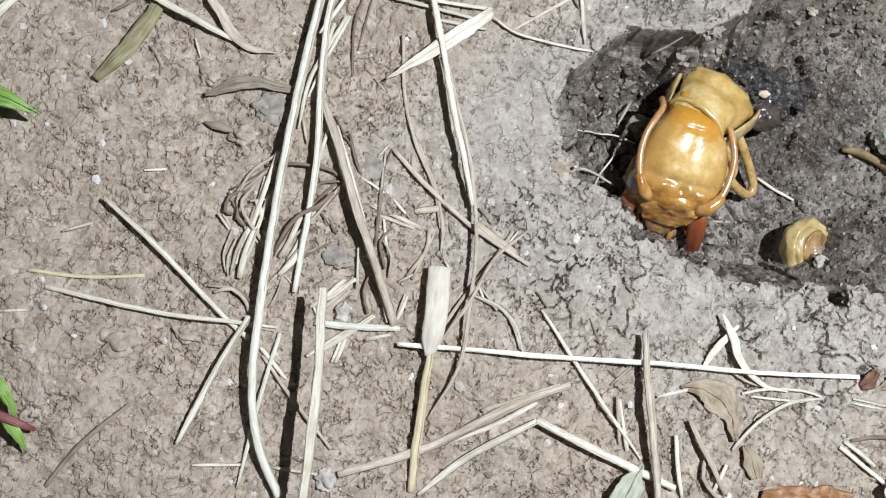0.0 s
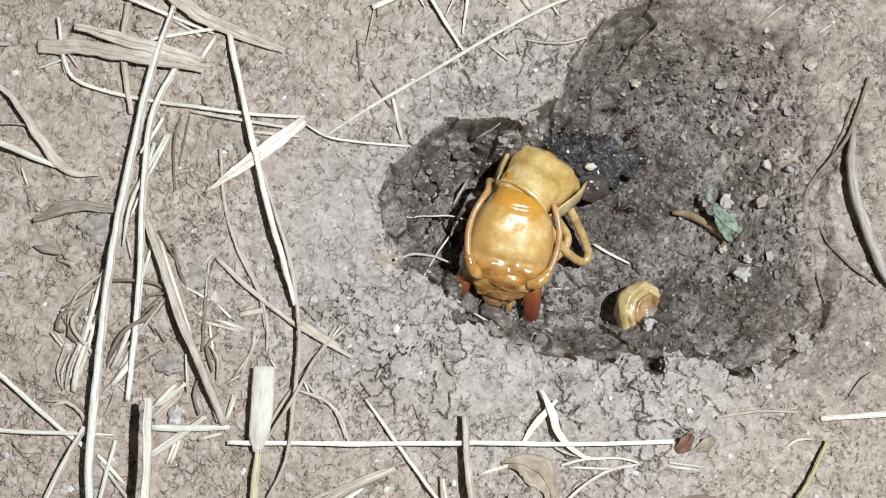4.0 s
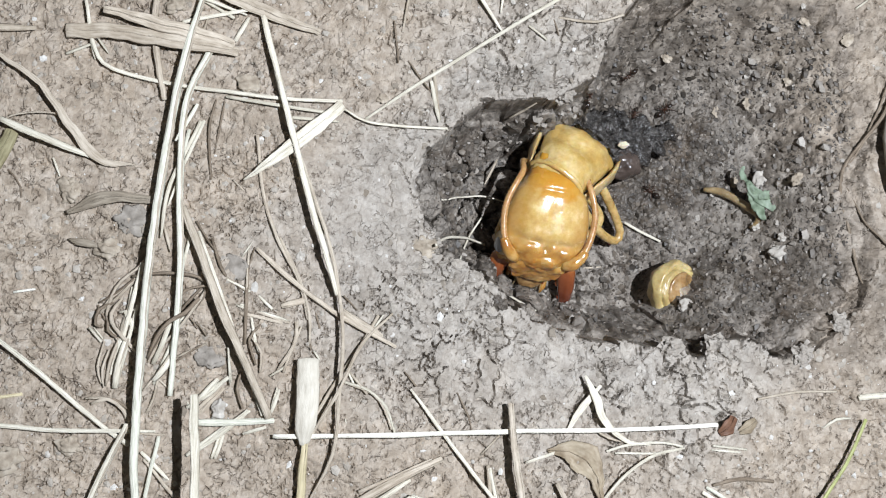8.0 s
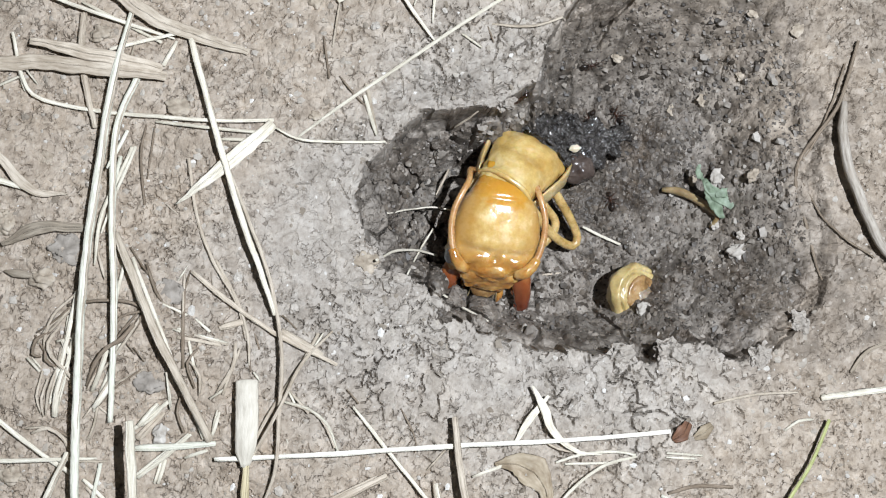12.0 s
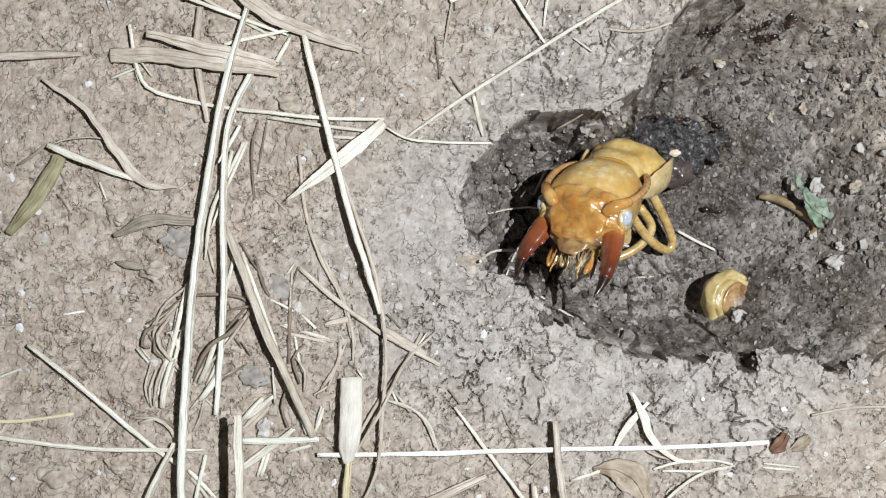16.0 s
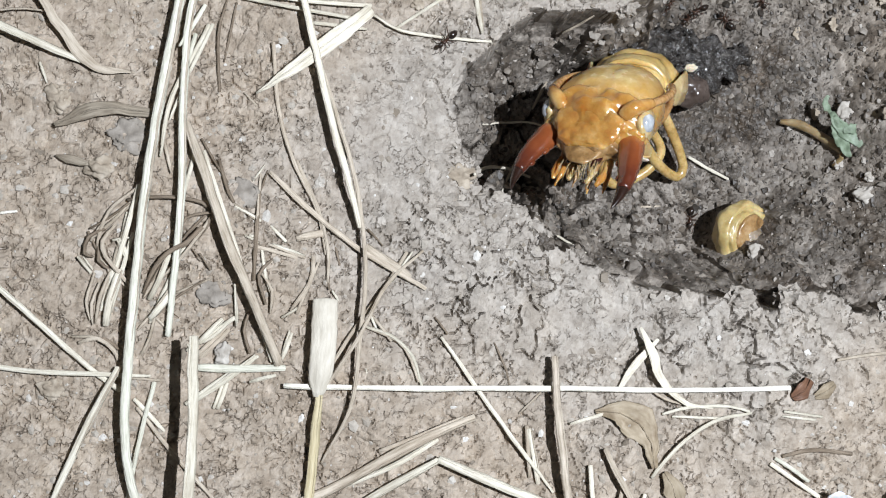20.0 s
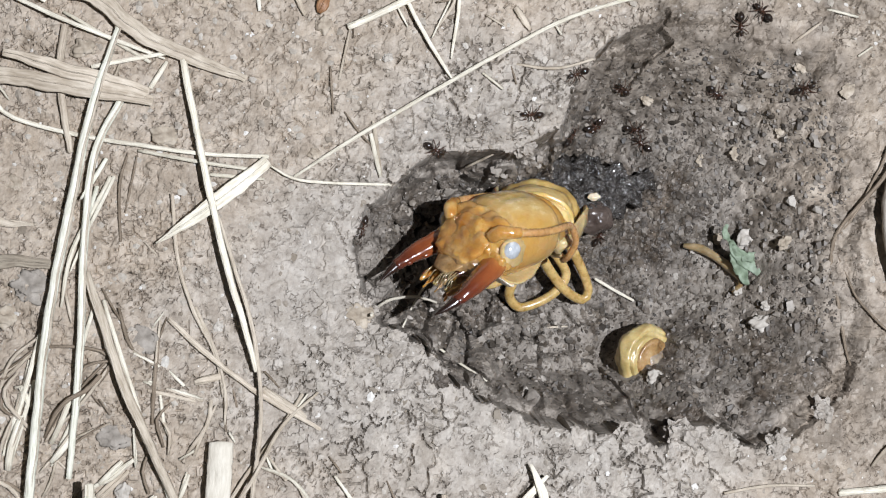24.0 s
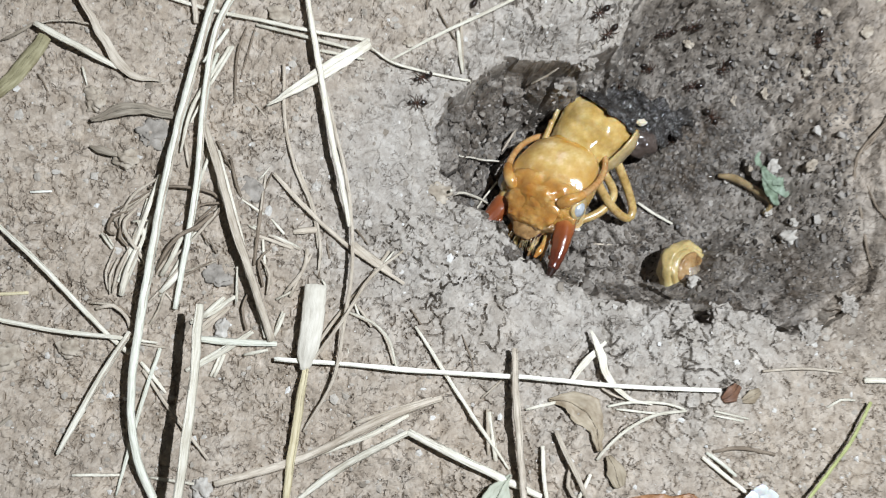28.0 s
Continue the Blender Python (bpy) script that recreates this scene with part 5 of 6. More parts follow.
JAW = jaw_material()
CORE = skin_material("brown_core", ((0.35, (0.15, 0.075, 0.025)), (0.55, (0.34, 0.20, 0.08)), (0.75, (0.50, 0.36, 0.20))), 0.3, 500, 0.4, 0.0001, 0.1)
JAW_TIP = skin_material("dark_jaw_tip", ((0.3, (0.012, 0.006, 0.004)), (0.7, (0.04, 0.016, 0.01))), 0.25, 500, 0.5)
PEARL = skin_material("grey_eye", ((0.35, (0.24, 0.26, 0.285)), (0.52, (0.42, 0.445, 0.47)), (0.7, (0.72, 0.73, 0.72))), 0.15, 420, 0.8, 0.00002)
GUTS = skin_material("dark_innards", ((0.35, (0.017, 0.0145, 0.013)), (0.55, (0.044, 0.039, 0.035)), (0.75, (0.15, 0.138, 0.128))), 0.26, 900, 0.5, 0.0007, grain=1900.0)
GREY_SAC = skin_material("grey_brown_sac", ((0.35, (0.042, 0.029, 0.024)), (0.6, (0.088, 0.066, 0.055)), (0.8, (0.17, 0.135, 0.115))), 0.24, 500, 0.4, 0.0001)


def ringed(points, thick, thin, step=0.34, sides=10):
    """A feeler of many rings."""
    line = glide(points, step)
    n = len(line)
    radii = [(thick + (thin - thick) * i / n) * (1.0 if i % 2 else 0.88) for i in range(n)]
    return tube(line, radii, sides, 1.0, 0, 0.6)


def rumple(bm, amount, scale, low, high, seam=0.0):
    """Wrinkles a body, more and more from y low to y high, and sinks a seam along its back."""
    bm.normal_update()
    for v in bm.verts:
        k = min(1.0, max(0.0, (v.co.y - low) / (high - low)))
        push = amount * (0.15 + 0.85 * k) * (noise.noise(v.co * scale) + 0.5 * noise.noise(v.co * scale * 2.3))
        if seam and v.co.z > 1:
            push -= seam * math.exp(-((v.co.x / 0.45) ** 2)) * (1 - k)
        v.co += v.normal * push
    return bm


JAW_HINGE = (5.2, 12.6, -1.9)


def mandible(side):
    """One long jaw from its hinge, a straight tapering horn that bends inwards at the tip, with blunt teeth on its inner edge."""
    rows = [(-1.6, 1.7, 1.5, 1.5, 0, 0.1), (0.2, 2.15, 1.95, 1.9, side * 0.1, 0.0), (2.6, 2.05, 1.85, 1.8, side * 0.55, -0.2), (5.4, 1.7, 1.55, 1.5, side * 0.95, -0.5),
            (7.8, 1.35, 1.2, 1.15, side * 1.1, -0.9), (9.8, 1.0, 0.88, 0.85, side * 0.95, -1.25)]
    bm = rumple(loft(curve_rows(rows, 5), 20), 0.16, 0.8, -4, 0)
    for v in bm.verts:
        groove = math.exp(-(((v.co.x - side * 0.13 * v.co.y + side * 0.6) / 0.35) ** 2)) * smooth(0.0, 3.0, v.co.y) * smooth(10, 7, v.co.y)
        if v.co.z > -0.2:
            v.co.z -= 0.3 * groove
    ball((0.6, 0.9, 0.5), (-side * 0.75, 4.6, -0.7), 0.2, 3, 2, bm)
    ball((0.5, 0.7, 0.45), (-side * 0.15, 7.6, -1.1), 0.2, 4, 2, bm)
    for v in bm.verts:
        v.co.y *= 0.88
        v.co.x, v.co.z = side * 0.11 * v.co.y + 0.84 * (v.co.x - side * 0.11 * v.co.y), 0.84 * v.co.z
    tip = loft(curve_rows([(9.4, 1.04, 0.92, 0.88, side * 1.0, -1.2), (11.0, 0.72, 0.62, 0.6, side * 0.75, -1.55), (12.4, 0.42, 0.34, 0.33, side * 0.35, -1.85), (13.4, 0.07, 0.07, 0.07, -side * 0.05, -2.1)], 4), 16)
    for v in tip.verts:
        v.co.y *= 0.88
        v.co.x, v.co.z = side * 0.11 * v.co.y + 0.84 * (v.co.x - side * 0.11 * v.co.y), 0.84 * v.co.z
    return bm, tip


def build_beetle():
    beetle = tagged(new("beetle"), "broken amber beetle head and thorax with red-brown jaws in the pit", "beetle")
    beetle.matrix_world = pose(0.0173, 0.0080, -0.0240)
    jaws = []
    # thorax: +y to the head, from its torn hind end
    shell = loft(curve_rows([(-3.4, 6.0, 2.6, 3.8, 0, -0.7), (-2.0, 6.4, 3.7, 4.6, 0, -0.4), (0.0, 6.1, 4.1, 4.9, 0, -0.1), (2.2, 5.5, 4.0, 4.9, 0, 0.0), (4.8, 5.1, 3.8, 4.6, 0, 0.0), (7.2, 4.8, 3.5, 4.2, 0, 0.0),
                             (8.6, 4.4, 2.9, 3.6, 0, -0.1)], 7), 72)
    for v in shell.verts:
        if v.co.z > 0:
            fold = 0.14 * math.sin(v.co.x * 1.5 + 0.8 * noise.noise(v.co * 0.5)) * smooth(7, -2, v.co.y)
            waist = -0.2 * math.exp(-(((v.co.y - 6.0) / 0.8) ** 2))
            dent = -0.5 * math.exp(-((v.co.x / 3.2) ** 2) - ((v.co.y - 1.6) / 1.2) ** 2)
            v.co.z += fold + waist + dent
    thorax = part("thorax", rumple(rumple(shell, 0.28, 0.4, -12, -3), 0.06, 1.4, -9, -8), CREAM, beetle, "cream yellow glossy thorax")
    lip = [(4.85 * math.cos(a), 7.9 - 0.35 * abs(math.cos(a)), 0.05 + 3.45 * math.sin(a)) for a in np.linspace(-0.25, math.pi + 0.25, 40)]
    part("front_lip", rumple(tube(lip, [0.25, 0.4, 0.45, 0.4, 0.25], 12), 0.12, 0.9, -9, -8), CREAM, thorax, "rounded cream lip behind the head")
    for side in (-1, 1):
        part("side_fold", rumple(loft(curve_rows([(-3.4, 0.3, 1.6, 1.4, side * 6.7, -0.8), (-1.0, 0.55, 2.3, 2.2, side * 7.0, -1.0), (2.4, 0.55, 2.3, 2.2, side * 6.5, -1.2), (5.0, 0.4, 1.6, 1.6, side * 5.8, -1.2), (6.6, 0.2, 0.8, 0.8, side * 5.3, -1.1)], 4), 16), 0.25, 0.7, -9, -8), MEMBRANE, thorax, "thin translucent side fold")
    part("torn_edge", rumple(loft(curve_rows([(-5.0, 5.0, 2.4, 2.6, 0, -1.0), (-3.9, 6.0, 3.7, 3.6, 0, -0.6), (-2.8, 6.2, 4.2, 3.9, 0, -0.5)], 8), 64), 1.3, 0.8, -4.4, -4.2), GUTS, thorax, "dark torn hind edge")
    throat = loft(curve_rows([(-3.0, 1.8, 1.2, 1.6, 0, -2.6), (-1.0, 2.6, 2.0, 2.2, 0, -3.0), (2.0, 3.6, 2.4, 2.2, 0, -3.2), (5.0, 4.9, 2.6, 2.2, 0, -3.1), (8.0, 5.8, 2.4, 2.0, 0, -2.7), (9.6, 5.4, 1.4, 1.4, 0, -2.4)], 8), 64)
    for v in throat.verts:
        if v.co.z < -2.6:
            fan = v.co.x / (0.5 + 0.075 * (v.co.y + 4))
            v.co.z += 0.75 * abs(math.sin(fan * 1.25 + 0.3 * noise.noise(v.co * 0.6))) ** 0.6 - 0.5 + 0.5 * noise.noise(v.co * 0.5) + 0.9 * math.exp(-((v.co.x / 0.5) ** 2))
    part("throat", rumple(throat, 0.35, 0.8, -9, -8), MEMBRANE, thorax, "folded tan throat skin")
    for x0, x1, y1 in ((-2.8, -4.6, 8.6), (2.7, 4.9, 8.8), (0.5, 1.2, 8.0)):
        part("tendon", tube(glide([(x0 * 0.4, -2.0, -4.6), (x0 * 0.9, 2.0, -5.6), (x0 * 1.2, 5.0, -5.5), (x1, y1, -4.6)], 0.6), [0.3, 0.55, 0.6, 0.35], 10), MEMBRANE, thorax)
    # head: +y to the jaws, from the neck
    skull = loft(curve_rows([(-4.6, 2.6, 0.9, 1.8, 0, -1.3), (-2.6, 3.4, 1.9, 2.6, 0, -0.7), (-1.2, 4.2, 3.2, 3.6, 0, -0.2), (0.4, 5.0, 4.0, 4.4, 0, 0), (2.2, 6.2, 4.5, 4.9, 0, 0), (4.8, 7.0, 4.75, 5.2, 0, 0), (7.6, 7.3, 4.7, 5.3, 0, -0.1), (9.8, 7.2, 4.5, 5.0, 0, -0.4),
                             (11.6, 6.8, 4.1, 4.4, 0, -0.7), (13.0, 6.0, 3.6, 3.6, 0, -1.0), (14.2, 4.9, 2.8, 2.6, 0, -1.3), (15.0, 3.4, 1.6, 1.7, 0, -1.5)], 9), 96, power=2.3)
    for v in skull.verts:
        x, y = abs(v.co.x), v.co.y
        if v.co.z > 0.4:
            hump = lambda cx, cy, rx, ry: math.exp(-(((x - cx) / rx) ** 2) - ((y - cy) / ry) ** 2)
            v.co.z += 0.55 * hump(3.9, 11.0, 1.9, 1.1) + 0.55 * hump(1.3, 12.8, 1.3, 1.0) + 0.35 * hump(0.9, 10.9, 0.5, 0.6) - 0.75 * hump(0, 10.6, 0.7, 0.6) - 0.55 * hump(2.6, 9.5, 2.2, 0.55) - 0.5 * hump(5.3, 9.2, 1.2, 1.0)
            v.co.z += 0.25 * hump(2.2, 13.3, 1.2, 0.7) - 0.22 * hump(0, 5.0, 0.5, 3.5) - 0.30 * hump(0, 1.0, 6, 0.5)
    rumple(rumple(skull, 0.35, 0.5, 8.5, 11.5), 0.16, 1.5, 9.0, 12.0)
    head = part("head", skull, HEAD, beetle, "smooth domed honey-yellow head, orange at the neck and the face")
    for side in (-1, 1):
        part("throat_plate", rumple(loft(curve_rows([(0.0, 0.9, 0.4, 0.6, side * 1.1, -4.2), (3.0, 1.9, 0.7, 0.9, side * 2.1, -5.0), (6.5, 2.9, 0.7, 0.9, side * 3.1, -5.2), (9.6, 3.4, 0.5, 0.8, side * 3.55, -4.9), (11.2, 3.2, 0.3, 0.5, side * 3.5, -4.4)], 7), 40), 0.18, 0.6, -9, -8), GULA, head, "tan glossy throat plate")
        part("throat_rim", rumple(loft(curve_rows([(10.2, 3.2, 0.3, 0.35, side * 3.6, -5.0), (10.7, 3.6, 0.4, 0.55, side * 3.65, -5.0), (11.3, 3.5, 0.4, 0.5, side * 3.6, -4.7), (12.0, 2.9, 0.2, 0.2, side * 3.4, -4.1)], 5), 28), 0.08, 0.6, -9, -8), WHITE, head, "shiny white throat rim")
        part("eye_surround", rumple(ball((1.2, 2.5, 2.2), (side * 6.35, 10.6, -0.2), 0.08, 7, 4), 0.2, 0.8, -9, -8), GULA, head, "glossy cream skin round the eye")
        part("eye", ball((0.95, 1.45, 1.35), (side * 6.85, 11.3, 0.3), 0.05, 2, 4), PEARL, head, "pearly blue-grey eye")
        bm, tip = mandible(side)
        jaw = part("mandible", bm, JAW, head, "long glossy red-brown jaw")
        part("tip", tip, JAW_TIP, jaw, "dark jaw tip")
        jaws.append(jaw)
        part("scape", rumple(tube(glide([(side * 4.2, 12.9, 1.6), (side * 5.2, 12.4, 2.5), (side * 6.3, 11.2, 2.7), (side * 6.9, 10.0, 2.6)], 0.4), [0.9, 1.05, 0.9, 0.75], 14), 0.12, 1.2, -9, -8), AMBER, head, "swollen orange feeler root")
        part("antenna", ringed([(side * 6.6, 10.6, 2.7), (side * 7.2, 8.8, 2.5), (side * 7.6, 6.2, 2.2), (side * 7.4, 3.4, 2.0), (side * 6.5, 0.8, 1.6), (side * 5.6, -1.2, 0.6), (side * 5.3, -2.6, -2.0), (side * 4.2, -2.6, -4.6), (side * 2.8, -3.0, -5.8), (side * 1.5, -4.4, -6.2)], 0.62, 0.5, 0.29), FEELER, head, "ringed tan feeler curled round the head")
        part("cheek", rumple(ball((2.1, 1.7, 1.9), (side * 5.1, 12.3, -1.5), 0.2, 9 + side, 4), 0.25, 0.8, -9, -8), AMBER, head, "wet orange cheek over the jaw's root")
        part("palp", rumple(tube(glide([(side * 2.3, 13.2, -3.6), (side * 3.1, 15.0, -4.8), (side * 3.3, 16.8, -5.2), (side * 3.0, 18.9, -6.0)], 0.5), [0.6, 0.45, 0.65, 0.42, 0.58, 0.25], 14), 0.1, 1.2, -9, -8), AMBER, head, "jointed wet amber mouth feeler")
        part("inner_palp", rumple(tube(glide([(side * 0.8, 13.2, -4.0), (side * 1.2, 15.0, -5.2), (side * 1.5, 16.6, -5.8), (side * 1.2, 17.8, -6.3)], 0.5), [0.6, 0.5, 0.65, 0.3], 12), 0.1, 1.2, -9, -8), MEMBRANE, head, "short pale mouth feeler")
        part("mouth_lobe", rumple(tube(glide([(side * 1.8, 13.4, -3.0), (side * 2.0, 15.4, -3.6), (side * 1.6, 17.2, -4.2)], 0.5), [0.9, 0.85, 0.6, 0.2], 14), 0.2, 0.9, -9, -8), JAW, head, "brown mouth lobe")
    part("face", rumple(rumple(loft(curve_rows([(12.6, 4.2, 0.9, 1.8, 0, 1.7), (13.8, 4.7, 1.2, 2.2, 0, 0.9), (14.9, 4.3, 1.1, 2.0, 0, -0.2), (15.8, 3.6, 0.9, 1.5, 0, -1.2), (16.4, 2.6, 0.5, 0.8, 0, -1.8)], 9), 56), 0.3, 0.6, 9, 10), 0.14, 1.6, 8, 9), AMBER, head, "knobbly wet orange face plate")
    part("upper_lip", rumple(loft(curve_rows([(14.8, 2.9, 0.8, 0.8, 0, -2.0), (16.2, 2.6, 0.6, 0.7, 0, -2.6), (17.4, 1.9, 0.45, 0.5, 0, -3.2), (18.0, 1.1, 0.25, 0.3, 0, -3.5)], 4), 22), 0.12, 1.0, -9, -8), CORE, head, "brown upper lip")
    rng = random.Random(4)
    hairs = bmesh.new()
    for k in range(18):
        x, fan, long = rng.uniform(-2.4, 2.4), rng.uniform(-0.8, 0.8), rng.uniform(0.8, 2.2)
        tube([(x, 16.6, -3.3 - 0.5 * rng.random()), (x + 0.4 * fan, 17.0 + 0.5 * long, -4.2), (x + fan, 17.0 + long, -5.0 - rng.random())], [0.10, 0.08, 0.02], 6, bm=hairs)
    for k in range(6):
        x, fan = (k - 2.5) * 1.25, rng.uniform(-0.5, 0.5)
        part("mouth_strand", rumple(tube(glide([(x, 13.8, -3.6), (1.1 * x + fan, 16.0, -5.4), (1.15 * x + 1.6 * fan, 18.0 + rng.random(), -7.0 - rng.random())], 0.5), [0.6, 0.5, 0.38, 0.1], 10), 0.15, 1.1, -9, -8), CORE if k % 2 else AMBER, head, "wet brown strand at the mouth")
    part("bristles", hairs, LIMB, head, "brown bristles at the mouth")
    part("mouth_floor", rumple(ball((4.8, 3.0, 2.6), (0, 13.4, -2.4), 0.2, 12, 5), 0.5, 0.8, -9, -8), CORE, head, "wet brown mouth")
    # folded legs on the pit floor, which stay where they lie
    z0 = 24.0
    for line in (
        ((16.5, 10.0, -16.5), (14.0, 9.6, -18.0), (10.2, 8.1, -19.6), (8.0, 5.6, -20.6), (9.6, 3.0, -21.2), (13.2, 4.4, -20.2), (16.0, 7.0, -18.6)),
        ((16.8, 11.0, -16.0), (15.7, 9.1, -17.6), (13.6, 4.0, -18.6), (12.8, 1.2, -20.0), (14.4, -0.8, -20.8), (17.6, -0.2, -20.8), (20.4, 1.4, -20.4), (22.0, 4.0, -19.8), (20.0, 7.4, -18.6)),
        ((17.4, 10.8, -15.6), (17.2, 8.2, -17.2), (19.4, 4.2, -18.6), (22.0, 1.2, -19.8), (24.6, -0.2, -20.6), (25.6, 1.2, -20.4), (24.4, 4.6, -19.2), (22.0, 9.0, -17.4), (20.4, 12.0, -16.0)),
    ):
        part("leg", tube(glide([(x - 17.3, y - 8.0, z + z0) for x, y, z in line], 0.6), [0.66, 0.80, 0.78, 0.72, 0.78, 0.70], 14), LEG, beetle, "folded yellow leg")
    part("thin_leg", tube(glide([(10.2 - 17.3, 15.5 - 8, 8.0), (8.8 - 17.3, 11 - 8, 6.5), (9.4 - 17.3, 6.5 - 8, 4.0), (10.5 - 17.3, 4.0 - 8, 2.6)], 0.7), [0.5, 0.62, 0.5], 10), LEG, beetle, "thin tan leg")
    belly = ball((5.2, 4.2, 3.6), (-0.3, 5.6, 4.0), 0.3, 5, 3)
    part("belly", belly, MEMBRANE, beetle, "wrinkled yellow belly")
    mass = ball((9.0, 5.0, 2.2), (6.4, 9.2, 5.8), 0.5, 8, 6)
    mass.normal_update()
    for v in mass.verts:
        lump = 1.5 * noise.noise(v.co * 0.45) + 0.7 * noise.noise(v.co * 1.1) + 0.5 * noise.noise(v.co * 2.3) + 0.3 * noise.noise(v.co * 4.7)
        v.co += v.normal * lump
        v.co.z -= 0.12 * (v.co.x - 5.6)
        v.co.y += 1.3 * noise.noise(v.co * 0.4 + Vector((5, 0, 0)))
    part("gut", mass, GUTS, beetle, "wet dark spilled innards")
    part("sac", rumple(ball((3.0, 2.5, 2.1), (9.2, 4.4, 6.6), 0.15, 21, 4), 0.3, 0.8, -9, -8), GREY_SAC, beetle, "glossy grey-brown sac")
    part("sac", rumple(ball((2.2, 1.8, 1.2), (11.8, 7.0, 5.0), 0.3, 22, 4), 0.35, 0.9, -9, -8), GREY_SAC, beetle, "glossy grey-brown sac")
    part("white_bit", ball((0.95, 0.6, 0.5), (8.6, 7.6, 8.6), 0.35, 23, 3), WHITE, beetle, "small white shiny scrap")
    return beetle, thorax, head, jaws


beetle, thorax, head, jaws = build_beetle()


# ---- other small things in the pit ----
LICHEN = skin_material("lichen", ((0.33, (0.10, 0.135, 0.085)), (0.52, (0.20, 0.255, 0.175)), (0.72, (0.34, 0.40, 0.32))), 0.6, 420, 0.0, 0.0002)
SEGMENT = skin_material("yellow_segment", ((0.35, (0.40, 0.29, 0.11)), (0.55, (0.54, 0.42, 0.19)), (0.75, (0.68, 0.57, 0.33))), 0.35, 400, 0.3, 0.00006, 0.2)
CAP = skin_material("moist_cap", ((0.35, (0.20, 0.15, 0.10)), (0.55, (0.34, 0.27, 0.20)), (0.75, (0.50, 0.43, 0.35))), 0.22, 500, 0.6, 0.0001, 0.2)


def build_fragment():
    """A curled piece of the beetle's hind body: nested crescents round a hollow brown end."""
    thing = tagged(new("beetle_fragment"), "curled yellow segmented insect piece with a brown end in the pit", "insect piece")
    thing.matrix_world = pose(0.0331, -0.0092, (level(33.5, -9) + 0.6) * MM, 60, 0, -120)
    for name, r, low, high, material, label in (("segment", 4.9, -1.6, 1.5, SEGMENT, "broad cream crescent segment"), ("segment", 4.2, 0.4, 2.1, SEGMENT, "inner yellow crescent segment"), ("end", 3.4, 1.2, 2.5, CORE, "brown wrinkled end")):
        bm = loft(curve_rows([(low, r * 0.86, r * 0.86, r * 0.86, 0, 0), (low * 0.6 + high * 0.4, r, r * 0.96, r * 0.96, 0, 0), (high - 0.4, r * 0.95, r * 0.9, r * 0.9, 0, 0), (high, r * 0.80, r * 0.76, r * 0.76, 0, 0), (high + 0.12, r * 0.35, r * 0.33, r * 0.33, 0, 0)], 5), 40)
        part(name, rumple(rumple(bm, 0.5, 0.45, -9, -8), 0.18, 1.3, -9, -8), material, thing, label)
    part("end_cap", rumple(ball((1.9, 0.6, 1.6), (0.6, 2.5, -0.7), 0.3, 6, 4), 0.3, 0.9, -9, -8), CAP, thing, "greyish moist end cap")
    return thing


build_fragment()
limb = tagged(part("leg_fragment", tube(glide([(x, y, level(x, y) + 0.9) for x, y in ((41.0, 7.4), (43.4, 6.7), (46.0, 4.6), (47.6, 1.6), (46.6, -0.2))], 0.6), [0.4, 0.75, 0.62, 0.72, 0.5, 0.3], 14), LIMB), "broken brownish beetle leg on the pit floor", "insect leg")


def build_lichen():
    """A scrap of lichen: a few ruffled lobes."""
    thing = tagged(new("lichen"), "blue-green lichen scrap on the pit floor", "lichen")
    thing.matrix_world = pose(0.0490, 0.0045, (level(49, 4.5) + 0.3) * MM, 0, -12, 0)
    for k, (dots, w) in enumerate(((((-3.0, 3.2), (-1.6, 0.8), (1.2, -1.4), (4.0, -2.0)), 1.5), (((-2.6, 2.4), (-1.8, -0.8), (-0.9, -3.6)), 1.3), (((-1.4, 0.4), (0.8, 0.7), (2.6, 0.2)), 1.0), (((-2.9, 3.0), (-3.6, 4.6), (-3.2, 5.6)), 0.7))):
        line = [(q[0], q[1], 0.5 + 0.4 * math.sin(0.5 * i + k)) for i, q in enumerate(glide([(x, y, 0) for x, y in dots], 0.4))]
        bm = tube(line, [(0.35 + 0.65 * math.sin(math.pi * u)) * w * (0.62 if i % 2 else 0.8) for i, u in enumerate(np.linspace(0.05, 0.97, 13))], 18, 0.16)
        for v in bm.verts:
            v.co.z += 0.45 * noise.noise(v.co * 0.9 + Vector((k, 0, 0)))
            v.co.x += 0.4 * noise.noise(v.co * 1.3 + Vector((0, k, 0)))
            v.co.y += 0.4 * noise.noise(v.co * 1.3 + Vector((0, 0, k + 9)))
        part("lobe", bm, LICHEN, thing)
    return thing


build_lichen()

STONES = {
    "stone": skin_material("tan_stone", ((0.35, (0.26, 0.21, 0.155)), (0.55, (0.40, 0.34, 0.265)), (0.75, (0.52, 0.46, 0.38))), 0.85, 500, 0.0, 0.00015),
    "pale": skin_material("pale_stone", ((0.35, (0.34, 0.305, 0.26)), (0.55, (0.47, 0.435, 0.385)), (0.75, (0.62, 0.59, 0.535))), 0.8, 500, 0.0, 0.00015),
    "dark": skin_material("dark_clod", ((0.35, (0.20, 0.175, 0.145)), (0.55, (0.30, 0.268, 0.23)), (0.75, (0.40, 0.363, 0.318))), 0.9, 500, 0.0, 0.0002),
}
stone_rng = random.Random(11)


